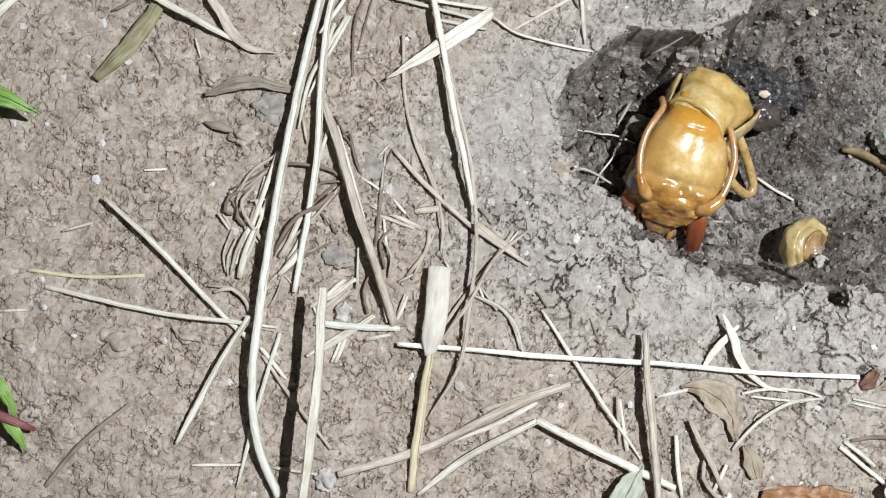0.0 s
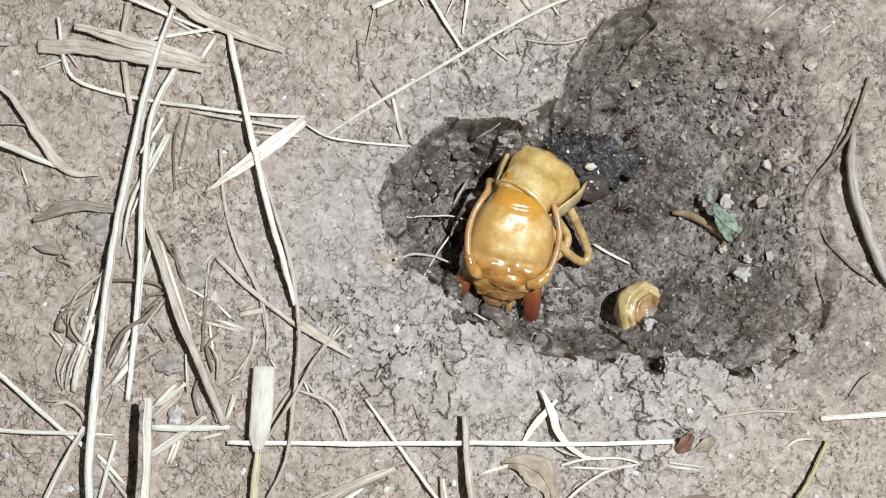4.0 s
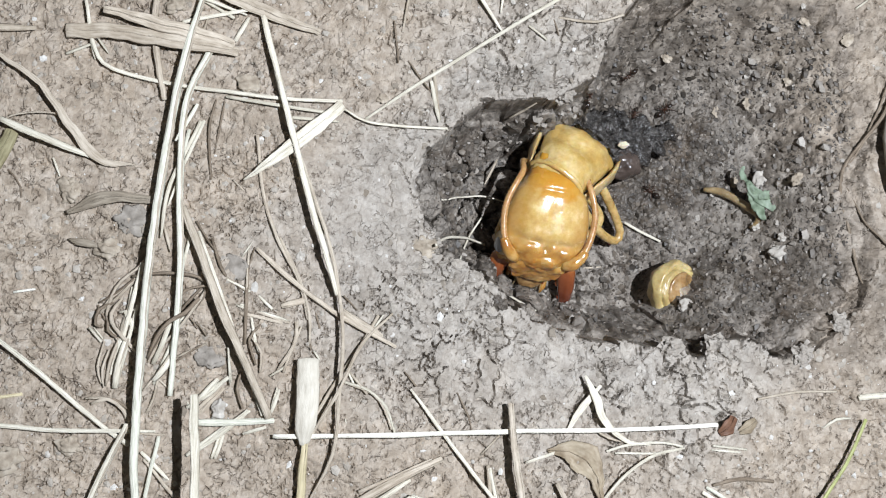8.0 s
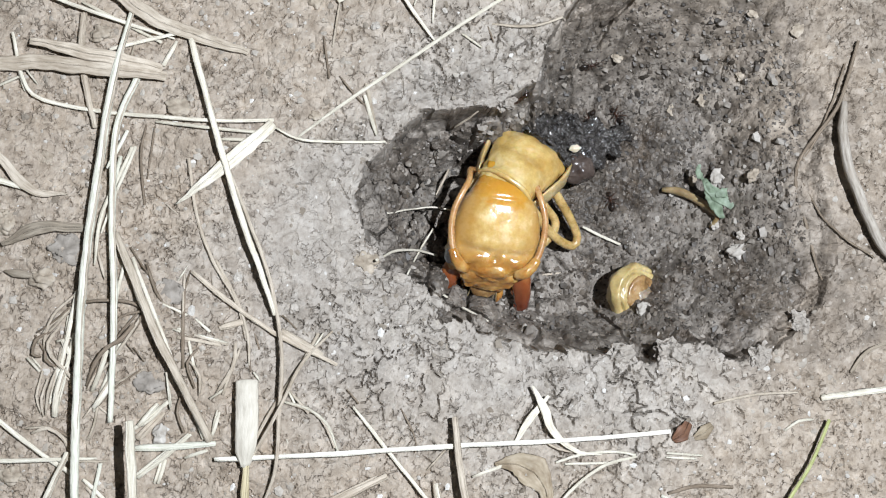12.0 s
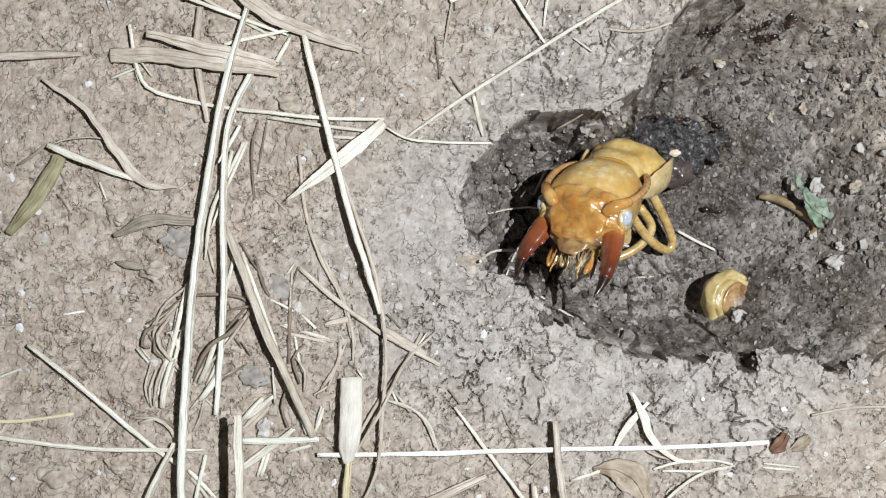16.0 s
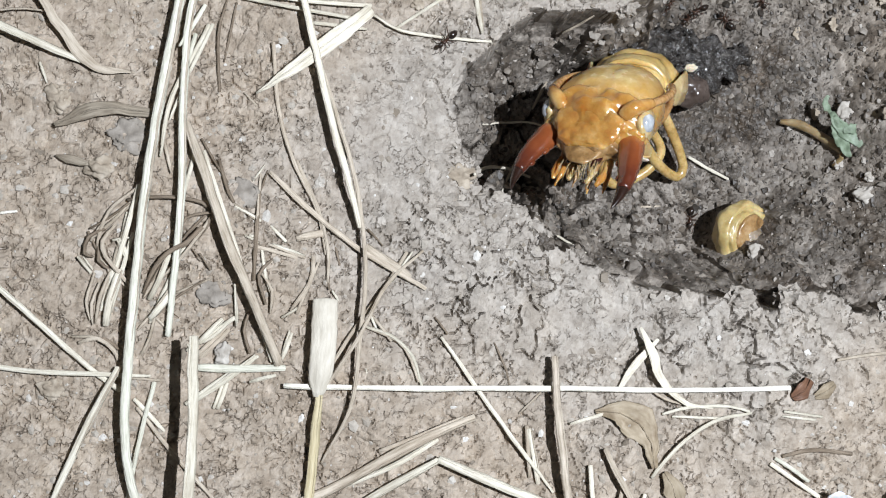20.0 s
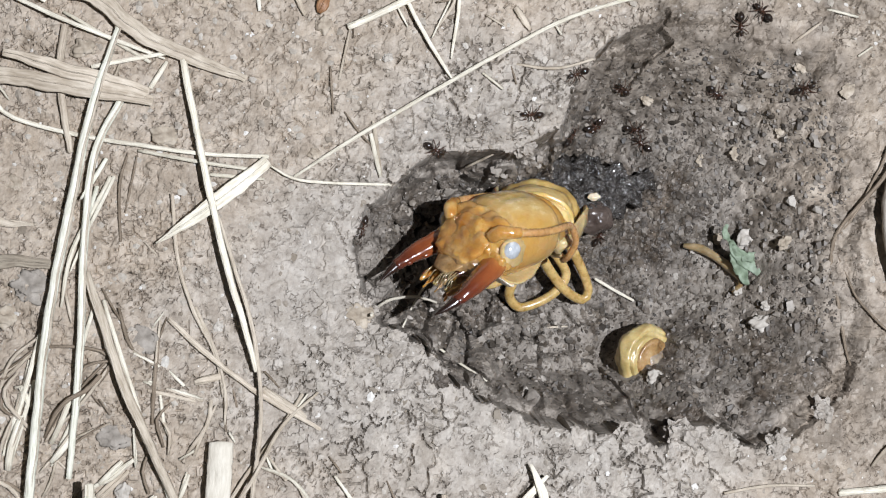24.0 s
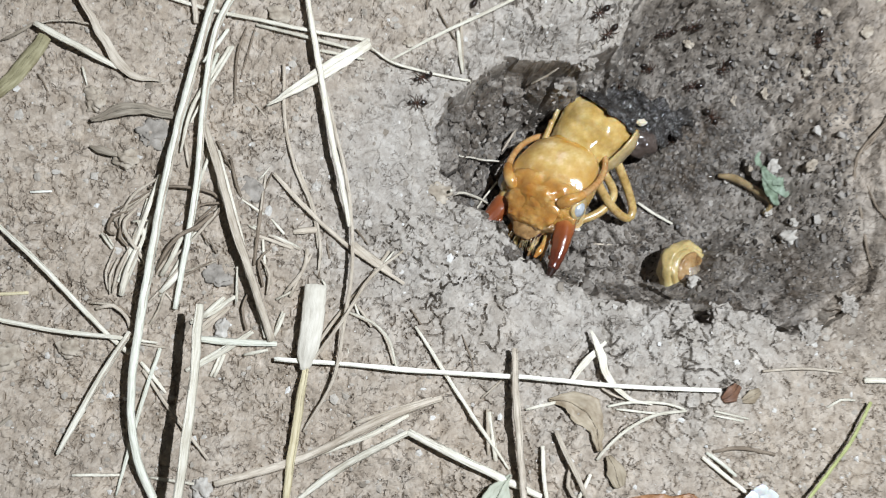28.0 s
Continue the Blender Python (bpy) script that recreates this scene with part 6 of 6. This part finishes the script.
def pebble(x, y, r, flat, kind, label):
    """A small stone with an uneven, chipped skin, sunk in the soil."""
    turn, k = stone_rng.random() * 360, stone_rng.random() * 40
    bm = ball((r * 1.15, r * 0.9, r * flat), (0, 0, 0), 0.5, k, 4)
    bm.normal_update()
    for v in bm.verts:
        v.co += v.normal * r * (0.16 * noise.noise(v.co / r * 1.9 + Vector((k, 0, 0))) + 0.09 * noise.noise(v.co / r * 4.3 + Vector((0, k, 0))))
    bmesh.ops.rotate(bm, matrix=Matrix.Rotation(radians(turn), 3, "Z"), verts=bm.verts)
    ob = tagged(part("pebble", bm, STONES[kind]), label, "pebble", "pebbles")
    ob.matrix_world = pose(x * MM, y * MM, (level(x, y) + 0.12 * r * flat) * MM)
    return ob


def clod(x, y, r, flat, kind, label):
    """A lump of the soil itself, broken into faces and crumbs, half sunk."""
    k = stone_rng.random() * 40
    bm = ball((r * 1.1, r * 0.95, r * flat), (0, 0, 0), 0.5, k, 4)
    bm.normal_update()
    for v in bm.verts:
        near, _ = noise.voronoi(v.co * 0.75 + Vector((k, 0, 0)))
        v.co += v.normal * (0.55 * (near[1] - near[0]) - 0.25 + 0.35 * noise.noise(v.co * 1.1 + Vector((k, 0, 0))) + 0.20 * noise.noise(v.co * 2.7 + Vector((0, k, 0))))
    for f in bm.faces:
        f.smooth = False
    ob = tagged(part("soil_clod", bm, SOIL), label, "clod", "soil clods")
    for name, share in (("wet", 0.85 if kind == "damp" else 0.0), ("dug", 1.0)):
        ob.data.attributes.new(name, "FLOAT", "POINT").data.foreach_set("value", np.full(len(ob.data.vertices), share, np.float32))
    ob.matrix_world = pose(x * MM, y * MM, (float(height_mm(x, y)) - 0.05 * r * flat) * MM, 0, 0, stone_rng.random() * 360)
    return ob


pebble(-36.9, 25.5, 1.45, 0.40, "stone", "small rounded tan pebble on the soil")
pebble(-11.9, 0.1, 1.70, 0.50, "stone", "pinkish clod on the pit rim")
pebble(48.8, -4.9, 1.28, 0.70, "pale", "pale knobbly stone in the pit")
pebble(49.2, 8.0, 1.36, 0.60, "pale", "pale stone in the pit")
pebble(47.5, 0.1, 0.85, 0.60, "pale", "pale stone in the pit")
pebble(52.7, 6.9, 1.10, 0.60, "stone", "tan stone in the pit")
pebble(33.0, -12.2, 1.02, 0.60, "pale", "pale stone in the pit")
pebble(42.7, 6.9, 0.77, 0.60, "pale", "pale stone in the pit")
pebble(50.0, -2.4, 0.77, 0.60, "pale", "pale stone in the pit")
pebble(46.1, 8.2, 0.77, 0.60, "stone", "tan stone in the pit")
pebble(-62.9, 11.2, 1.28, 0.50, "stone", "small rounded tan pebble on the soil")
pebble(-46.5, 37.3, 1.36, 0.50, "stone", "small rounded tan pebble on the soil")
pebble(-15.2, 39.8, 1.19, 0.60, "stone", "small rounded tan pebble on the soil")
pebble(-6.5, 35.2, 0.60, 0.60, "pale", "small white pebble on the soil")
pebble(-17.3, 22.5, 0.77, 0.50, "stone", "small rounded tan pebble on the soil")
pebble(-74.2, -25.3, 2.04, 0.35, "stone", "flat grey stone in the soil")
pebble(-86.5, -24.9, 1.36, 0.40, "stone", "flat grey stone in the soil")
pebble(-65.5, -24.2, 1.28, 0.40, "stone", "small rounded tan pebble on the soil")
pebble(-58.4, 2.9, 1.45, 0.50, "stone", "small rounded tan pebble on the soil")
pebble(-62.9, 11.6, 1.53, 0.50, "stone", "small rounded tan pebble on the soil")
pebble(-47.2, -43.8, 1.36, 0.50, "pale", "whitish stone in the soil")
pebble(-31.6, -0.4, 0.77, 0.60, "pale", "small white pebble on the soil")
pebble(-31.3, 0.2, 0.85, 0.60, "pale", "small white pebble on the soil")
pebble(-41.0, -1.0, 1.70, 0.14, "dark", "dark grey clod among the straw")
pebble(-45.2, -13.7, 1.70, 0.14, "dark", "dark grey clod among the straw")
pebble(-54.6, 6.7, 2.04, 0.14, "dark", "dark grey clod among the straw")
clod(24.3, -18.8, 1.87, 0.70, "clod", "dry grey clod of soil on the pit rim")
clod(32.6, -19.6, 2.38, 0.80, "clod", "dry grey clod of soil on the pit rim")
clod(46.2, -21.4, 1.87, 0.60, "clod", "dry grey clod of soil on the pit rim")
clod(53.7, -17.4, 1.70, 0.60, "clod", "dry grey clod of soil on the pit rim")
clod(-10.5, 0.5, 1.36, 0.60, "clod", "dry grey clod of soil on the pit rim")
clod(13.2, 22.9, 1.53, 0.60, "clod", "dry grey clod of soil on the pit rim")
clod(-3.8, 9.4, 2.55, 0.60, "damp", "damp dark clod of soil in the pit")
clod(-7.9, 14.9, 2.04, 0.60, "damp", "damp dark clod of soil in the pit")
clod(-0.7, 16.7, 1.87, 0.60, "damp", "damp dark clod of soil in the pit")
clod(-5.8, 4.5, 1.87, 0.60, "damp", "damp dark clod of soil in the pit")
clod(3.2, 19.9, 1.70, 0.60, "damp", "damp dark clod of soil in the pit")
clod(0.4, 3.2, 1.53, 0.60, "damp", "damp dark clod of soil in the pit")
clod(32.6, -2.0, 1.70, 0.60, "damp", "damp dark clod of soil in the pit")
clod(22.0, -9.0, 1.70, 0.60, "damp", "damp dark clod of soil in the pit")
clod(34.6, 0.8, 1.36, 0.60, "damp", "damp dark clod of soil in the pit")
clod(-1.5, -9.9, 1.53, 0.60, "damp", "damp dark clod of soil in the pit")
clod(4.6, 12.0, 1.53, 0.60, "damp", "damp dark clod of soil in the pit")
clod(32.1, 2.9, 1.53, 0.60, "damp", "damp dark clod of soil in the pit")
pebble(-31.2, -0.4, 0.68, 0.50, "pale", "small white pebble on the soil")
pebble(-44.8, -21.3, 1.10, 0.40, "pale", "broken white crust on the soil")
pebble(-62.7, 12.0, 1.02, 0.40, "stone", "small rounded tan pebble on the soil")
pebble(-56.2, 20.2, 0.94, 0.35, "stone", "small rounded tan pebble on the soil")
pebble(-60.1, 10.1, 0.77, 0.40, "stone", "small rounded tan pebble on the soil")
pebble(53.4, 34.5, 0.43, 0.60, "pale", "small white pebble on the soil")
pebble(35.4, 30.5, 0.94, 0.40, "stone", "tan crust of soil by the pit")
pebble(55.0, 32.4, 0.94, 0.20, "stone", "tan crust of soil by the pit")
pebble(60.5, 28.6, 1.02, 0.20, "stone", "tan crust of soil by the pit")
pebble(53.5, 24.1, 0.94, 0.20, "stone", "tan crust of soil by the pit")
pebble(48.6, 21.0, 1.02, 0.20, "stone", "tan crust of soil by the pit")
pebble(43.9, 20.5, 0.77, 0.20, "stone", "tan crust of soil by the pit")


# ---- ants ----
ANT = skin_material("ant_shell", ((0.35, (0.010, 0.007, 0.006)), (0.6, (0.022, 0.014, 0.010)), (0.8, (0.05, 0.030, 0.018))), 0.22, 900, 0.4, 0.00003)
ANT_RED = skin_material("ant_chest", ((0.35, (0.03, 0.014, 0.009)), (0.6, (0.06, 0.027, 0.015)), (0.8, (0.10, 0.05, 0.03))), 0.28, 900, 0.3, 0.00003)


def build_ant():
    """An ant, +y ahead, its feet at z 0, about five millimetres long."""
    ant = tagged(new("ant"), "small dark brown ant crawling on the soil", "ant", "ants at the pit")
    part("abdomen", loft(curve_rows([(-2.9, 0.05, 0.05, 0.05, 0, 0.75), (-2.4, 0.55, 0.5, 0.45, 0, 0.8), (-1.6, 0.78, 0.72, 0.6, 0, 0.85), (-0.9, 0.5, 0.45, 0.4, 0, 0.8), (-0.6, 0.12, 0.12, 0.12, 0, 0.7)], 3), 14), ANT, ant, "glossy black abdomen")
    part("chest", loft(curve_rows([(-0.7, 0.13, 0.15, 0.12, 0, 0.7), (-0.45, 0.2, 0.3, 0.15, 0, 0.75), (-0.2, 0.2, 0.2, 0.18, 0, 0.75), (0.3, 0.36, 0.36, 0.3, 0, 0.85), (0.9, 0.34, 0.36, 0.3, 0, 0.9), (1.2, 0.15, 0.15, 0.15, 0, 0.85)], 3), 12), ANT_RED, ant, "reddish brown chest")
    part("head", loft(curve_rows([(1.15, 0.15, 0.15, 0.15, 0, 0.85), (1.4, 0.46, 0.36, 0.3, 0, 0.85), (1.9, 0.5, 0.36, 0.32, 0, 0.8), (2.3, 0.36, 0.25, 0.25, 0, 0.7), (2.55, 0.12, 0.1, 0.1, 0, 0.62)], 3), 12), ANT, ant)
    for side in (-1, 1):
        for y, reach, foot in ((0.8, 1.5, 2.3), (0.3, 1.75, 0.2), (-0.1, 1.7, -2.0)):
            part("leg", tube(glide([(side * 0.25, y, 0.75), (side * reach * 0.55, y + (foot - y) * 0.3, 1.25), (side * reach, y + (foot - y) * 0.65, 0.55), (side * (reach + 0.35), foot, 0.03)], 0.35), [0.12, 0.14, 0.09, 0.05], 6), ANT_RED, ant)
        part("antenna", tube(glide([(side * 0.22, 2.2, 0.9), (side * 0.75, 2.9, 1.15), (side * 0.6, 3.7, 0.6)], 0.35), [0.07, 0.06, 0.07], 6), ANT_RED, ant)
    return ant


ANT_WAYS = (
    ((0, 34.0, 58.0), (13, 32.0, 50.0), (16, 24.0, 27.0), (22, 21.0, 24.0), (24, 14.0, 26.7), (24.5, 10.0, 26.8), (25, 8.7, 29.1), (25.5, 10.2, 28.6), (26, 11.6, 28.3), (27, 5.6, 25.7), (28, -14.5, 17.9)),
    ((0, 42.0, 60.0), (13, 38.0, 50.0), (20, 30.0, 26.0), (24, 21.0, 32.7), (24.5, 19.5, 31.9), (25, 20.2, 32.5), (25.5, 26.4, 33.5), (26, 25.9, 33.6), (27, 20.0, 31.9), (28, 15.6, 26.5)),
    ((0, 48.0, 58.0), (13, 44.0, 50.0), (15, 40.0, 36.0), (22, 34.0, 25.0), (24, 30.9, 31.5), (25, 28.1, 35.3), (25.5, 24.9, 35.8), (26, 24.8, 36.0), (27, 24.3, 38.8), (28, 13.6, 29.4)),
    ((0, 56.0, 60.0), (13, 52.0, 52.0), (16, 32.0, 34.9), (16.5, 30.6, 35.2), (18, 44.0, 37.0), (22, 50.0, 41.0), (24, 44.3, 38.7), (24.8, 49.0, 41.1), (25, 47.7, 40.7), (25.5, 43.4, 39.4), (26, 39.1, 34.7), (28, 34.1, 31.8)),
    ((0, 62.0, 60.0), (13, 56.0, 52.0), (16, 41.3, 33.3), (16.5, 39.9, 34.7), (20, 52.0, 38.0), (24, 47.5, 40.2), (25, 48.7, 43.1), (26, 42.5, 39.1), (28, 29.9, 31.0)),
    ((0, 24.0, 21.0), (13.5, 14.4, 24.6), (16, 25.0, 23.0), (20, 24.0, 21.0), (24, 21.6, 24.4), (26, 25.6, 27.7), (28, 22.0, 22.0)),
    ((0, 30.0, 21.0), (15, 31.0, 22.0), (24, 27.1, 26.7), (25, 34.4, 24.1), (28, 30.0, 20.0)),
    ((0, 36.0, 22.0), (15, 35.0, 21.0), (24, 34.7, 26.4), (25, 44.0, 23.1), (28, 37.0, 23.0)),
    ((0, 33.0, 9.0), (18, 33.0, 6.0), (19, 31.0, -3.0), (20, 27.1, -6.3), (20.5, 29.0, -6.0), (23, 27.0, 8.0), (28, 34.0, 14.0)),
    ((0, 44.0, 64.0), (14, 46.0, 52.0), (18, 40.0, 30.0), (22, 38.0, 22.0), (25, 34.0, 24.1), (28, 40.0, 18.0)),
    ((0, 18.0, 58.0), (14, 16.0, 50.0), (17, 10.0, 36.0), (19, 4.0, 27.0), (20, -13.2, 17.9), (20.5, -9.0, 20.0), (24, -0.3, 22.6), (25, -8.0, 16.0), (28, -16.0, 14.0)),
    ((0, 50.0, 62.0), (13, 48.0, 52.0), (16, 44.0, 34.0), (20, 46.0, 29.0), (24, 44.0, 31.0), (28, 42.0, 27.0)),
    ((0, 28.0, 30.0), (3, 33.1, 27.0), (8, 29.0, 28.0), (14, 31.0, 30.0), (20, 27.0, 28.0), (28, 29.0, 27.0)),
    ((0, 68.0, 50.0), (13, 64.0, 44.0), (18, 57.0, 31.0), (28, 54.0, 29.0)),
    ((0, 2.0, 60.0), (18, 0.0, 52.0), (22, -10.0, 36.0), (24.3, -11.1, 8.9), (24.7, -15.4, 7.1), (25, -15.5, 4.9), (25.3, -16.1, 4.2), (26, -18.8, 6.7), (26.3, -24.5, 12.1), (26.6, -18.8, 14.9), (27, -14.4, 11.4), (28, -6.0, 30.0)),
)
first_ant = build_ant()
first_ant.scale = (0.66, 0.66, 0.66)
ants = [first_ant] + [copy_thing(first_ant, pose(0, 0, 0)) for _ in ANT_WAYS[1:]]


def ant_rows(way):
    """Rows for walk(): the ant goes from place to place over the soil, its nose ahead, a little from side to side."""
    times, xs, ys = (np.array(v, float) for v in zip(*way))
    grid = np.arange(0, 28.01, 0.4)
    x, y = np.interp(grid, times, xs), np.interp(grid, times, ys)
    x, y = x + 0.5 * np.sin(grid * 1.9 + xs[0]), y + 0.5 * np.sin(grid * 1.3 + ys[0])
    out, facing = [], None
    for i, t in enumerate(grid):
        a, b = max(i - 1, 0), min(i + 1, len(grid) - 1)
        want = math.atan2(y[b] - y[a], x[b] - x[a]) - math.pi / 2
        if facing is None:
            facing = want
        facing += max(-0.9, min(0.9, (want - facing + math.pi) % (2 * math.pi) - math.pi))
        e = 0.8
        slope = ((height_mm(x[i] + e, y[i]) - height_mm(x[i] - e, y[i])) / (2 * e), (height_mm(x[i], y[i] + e) - height_mm(x[i], y[i] - e)) / (2 * e))
        up = Vector((-float(slope[0]), -float(slope[1]), 1)).normalized()
        ahead = Vector((-math.sin(facing), math.cos(facing), 0))
        across = ahead.cross(up).normalized()
        m = Matrix((across, up.cross(across), up)).transposed().to_4x4()
        m.translation = Vector((x[i], y[i], level(x[i], y[i]) + 0.1)) * MM
        out.append((float(t), m))
    return out


# ---- what moves ----
def axes_pose(at, ahead, across):
    """A pose at a place in millimetres, with +y ahead and +x as near across as can be."""
    y = Vector(ahead).normalized()
    x = (Vector(across) - y * Vector(across).dot(y)).normalized()
    z = x.cross(y)
    m = Matrix((x, y, z)).transposed().to_4x4()
    m.translation = Vector(at) * MM
    return m


HIND = Vector((17.3, 14.6, -15.2))
# the beetle's head nods and rears: seconds, the neck's place in millimetres, and its turn
HEAD_ROWS = (
    (0, 11.9, 9.4, -11.9, -13, 0, 166),
    (3, 11.9, 9.4, -11.9, -13, 0, 166),
    (7, 11.9, 9.4, -11.9, -13, 0, 166),
    (11.5, 11.9, 9.4, -11.9, -13, 0, 166),
    (12.5, 11.9, 9.4, -11.9, -13, 0, 166),
    (13.5, 12.6, 11.4, -11.3, -10, 8, 153),
    (13.8, 13.8, 11.3, -8.3, 38, 33, 149),
    (14, 14.9, 12.5, -7.8, 69, 45, 144),
    (14.3, 15.7, 19.8, -10.3, 86, 34, 169),
    (14.7, 14.1, 19.4, -10.7, 93, 30, 172),
    (15, 14, 11.9, -9.1, 92, 38, 157),
    (15.3, 15.6, 13.1, -9.3, 61, 33, 143),
    (15.6, 13.7, 13.5, -9.5, 48, 30, 153),
    (16, 13.5, 12, -11.8, 48, 31, 160),
    (16.3, 13.5, 12.5, -10, 44, 20, 152),
    (16.5, 13.6, 13.6, -9, 78, 24, 174),
    (16.7, 16.1, 19.7, -9.8, 102, 33, 179),
    (17, 16, 18.7, -9.4, 109, 32, 179),
    (17.4, 15.5, 18.4, -10.5, 105, 31, 179),
    (18, 13.7, 9.5, -9.7, 103, 35, 170),
    (18.5, 15.4, 9.7, -10.6, 100, 41, 167),
    (19, 15.6, 9.6, -12.7, 83, 41, 161),
    (19.3, 13.9, 11.3, -11.2, 62, 35, 156),
    (20, 12.6, 11.1, -5.5, 54, 35, 162),
    (20.5, 12.8, 11, -6.4, 55, 36, 163),
    (21.5, 13.1, 10.7, -8.3, 56, 39, 166),
    (22.5, 13.5, 11.3, -9.6, 49, 31, 163),
    (23, 12.4, 11.9, -10.5, 48, 26, 164),
    (23.3, 12.3, 14.4, -8, 47, 27, 161),
    (23.5, 13.4, 14.6, -6.9, 47, 26, 146),
    (23.7, 19, 13.9, -6, 21, 38, 134),
    (24, 14.9, 12.1, -6.6, 48, 52, 142),
    (24.3, 14.8, 19.4, -6.5, 58, 47, 149),
    (24.6, 14.5, 19.9, -7.1, 57, 45, 149),
    (25, 13.8, 12.1, -9.4, 41, 36, 144),
    (25.5, 14.1, 11.9, -9.3, 42, 44, 148),
    (26, 13.8, 9.8, -14.5, 35, 39, 155),
    (27, 13.6, 10.2, -17.5, 28, 20, 153),
    (28, 13.8, 10, -16.8, 22, 28, 151),
)


# how far the jaws gape: seconds and degrees
JAW_ROWS = ((0, 7), (13, 7), (13.5, 6), (14, -3), (15, -4), (16, 5), (17, 3), (18, 10), (19, 3), (20, 8), (22.5, 7), (23, 6), (24, 4), (25, 15), (26, 6), (27, 6), (28, 6))


def motions():
    base = Vector((17.3, 8.0, -24.0))
    fore, hind = [], []
    for t, x, y, z, rx, ry, rz in HEAD_ROWS:
        neck = Vector((x, y, z))
        m = pose(0, 0, 0, rx, ry, rz)
        across = m.to_3x3() @ Vector((1, 0, 0))
        m.translation = (neck - base) * MM
        fore.append((t, m))
        hind.append((t, axes_pose(HIND - base, neck - HIND, across)))
    walk(thorax, hind)
    walk(head, fore)
    hx, hy, hz = JAW_HINGE
    for side, jaw in zip((-1, 1), jaws):
        walk(jaw, [(t, pose(side * hx * MM, hy * MM, hz * MM, -14, 0, -side * wide)) for t, wide in JAW_ROWS])
    for ant, way in zip(ants, ANT_WAYS):
        walk(ant, ant_rows(way))


motions()
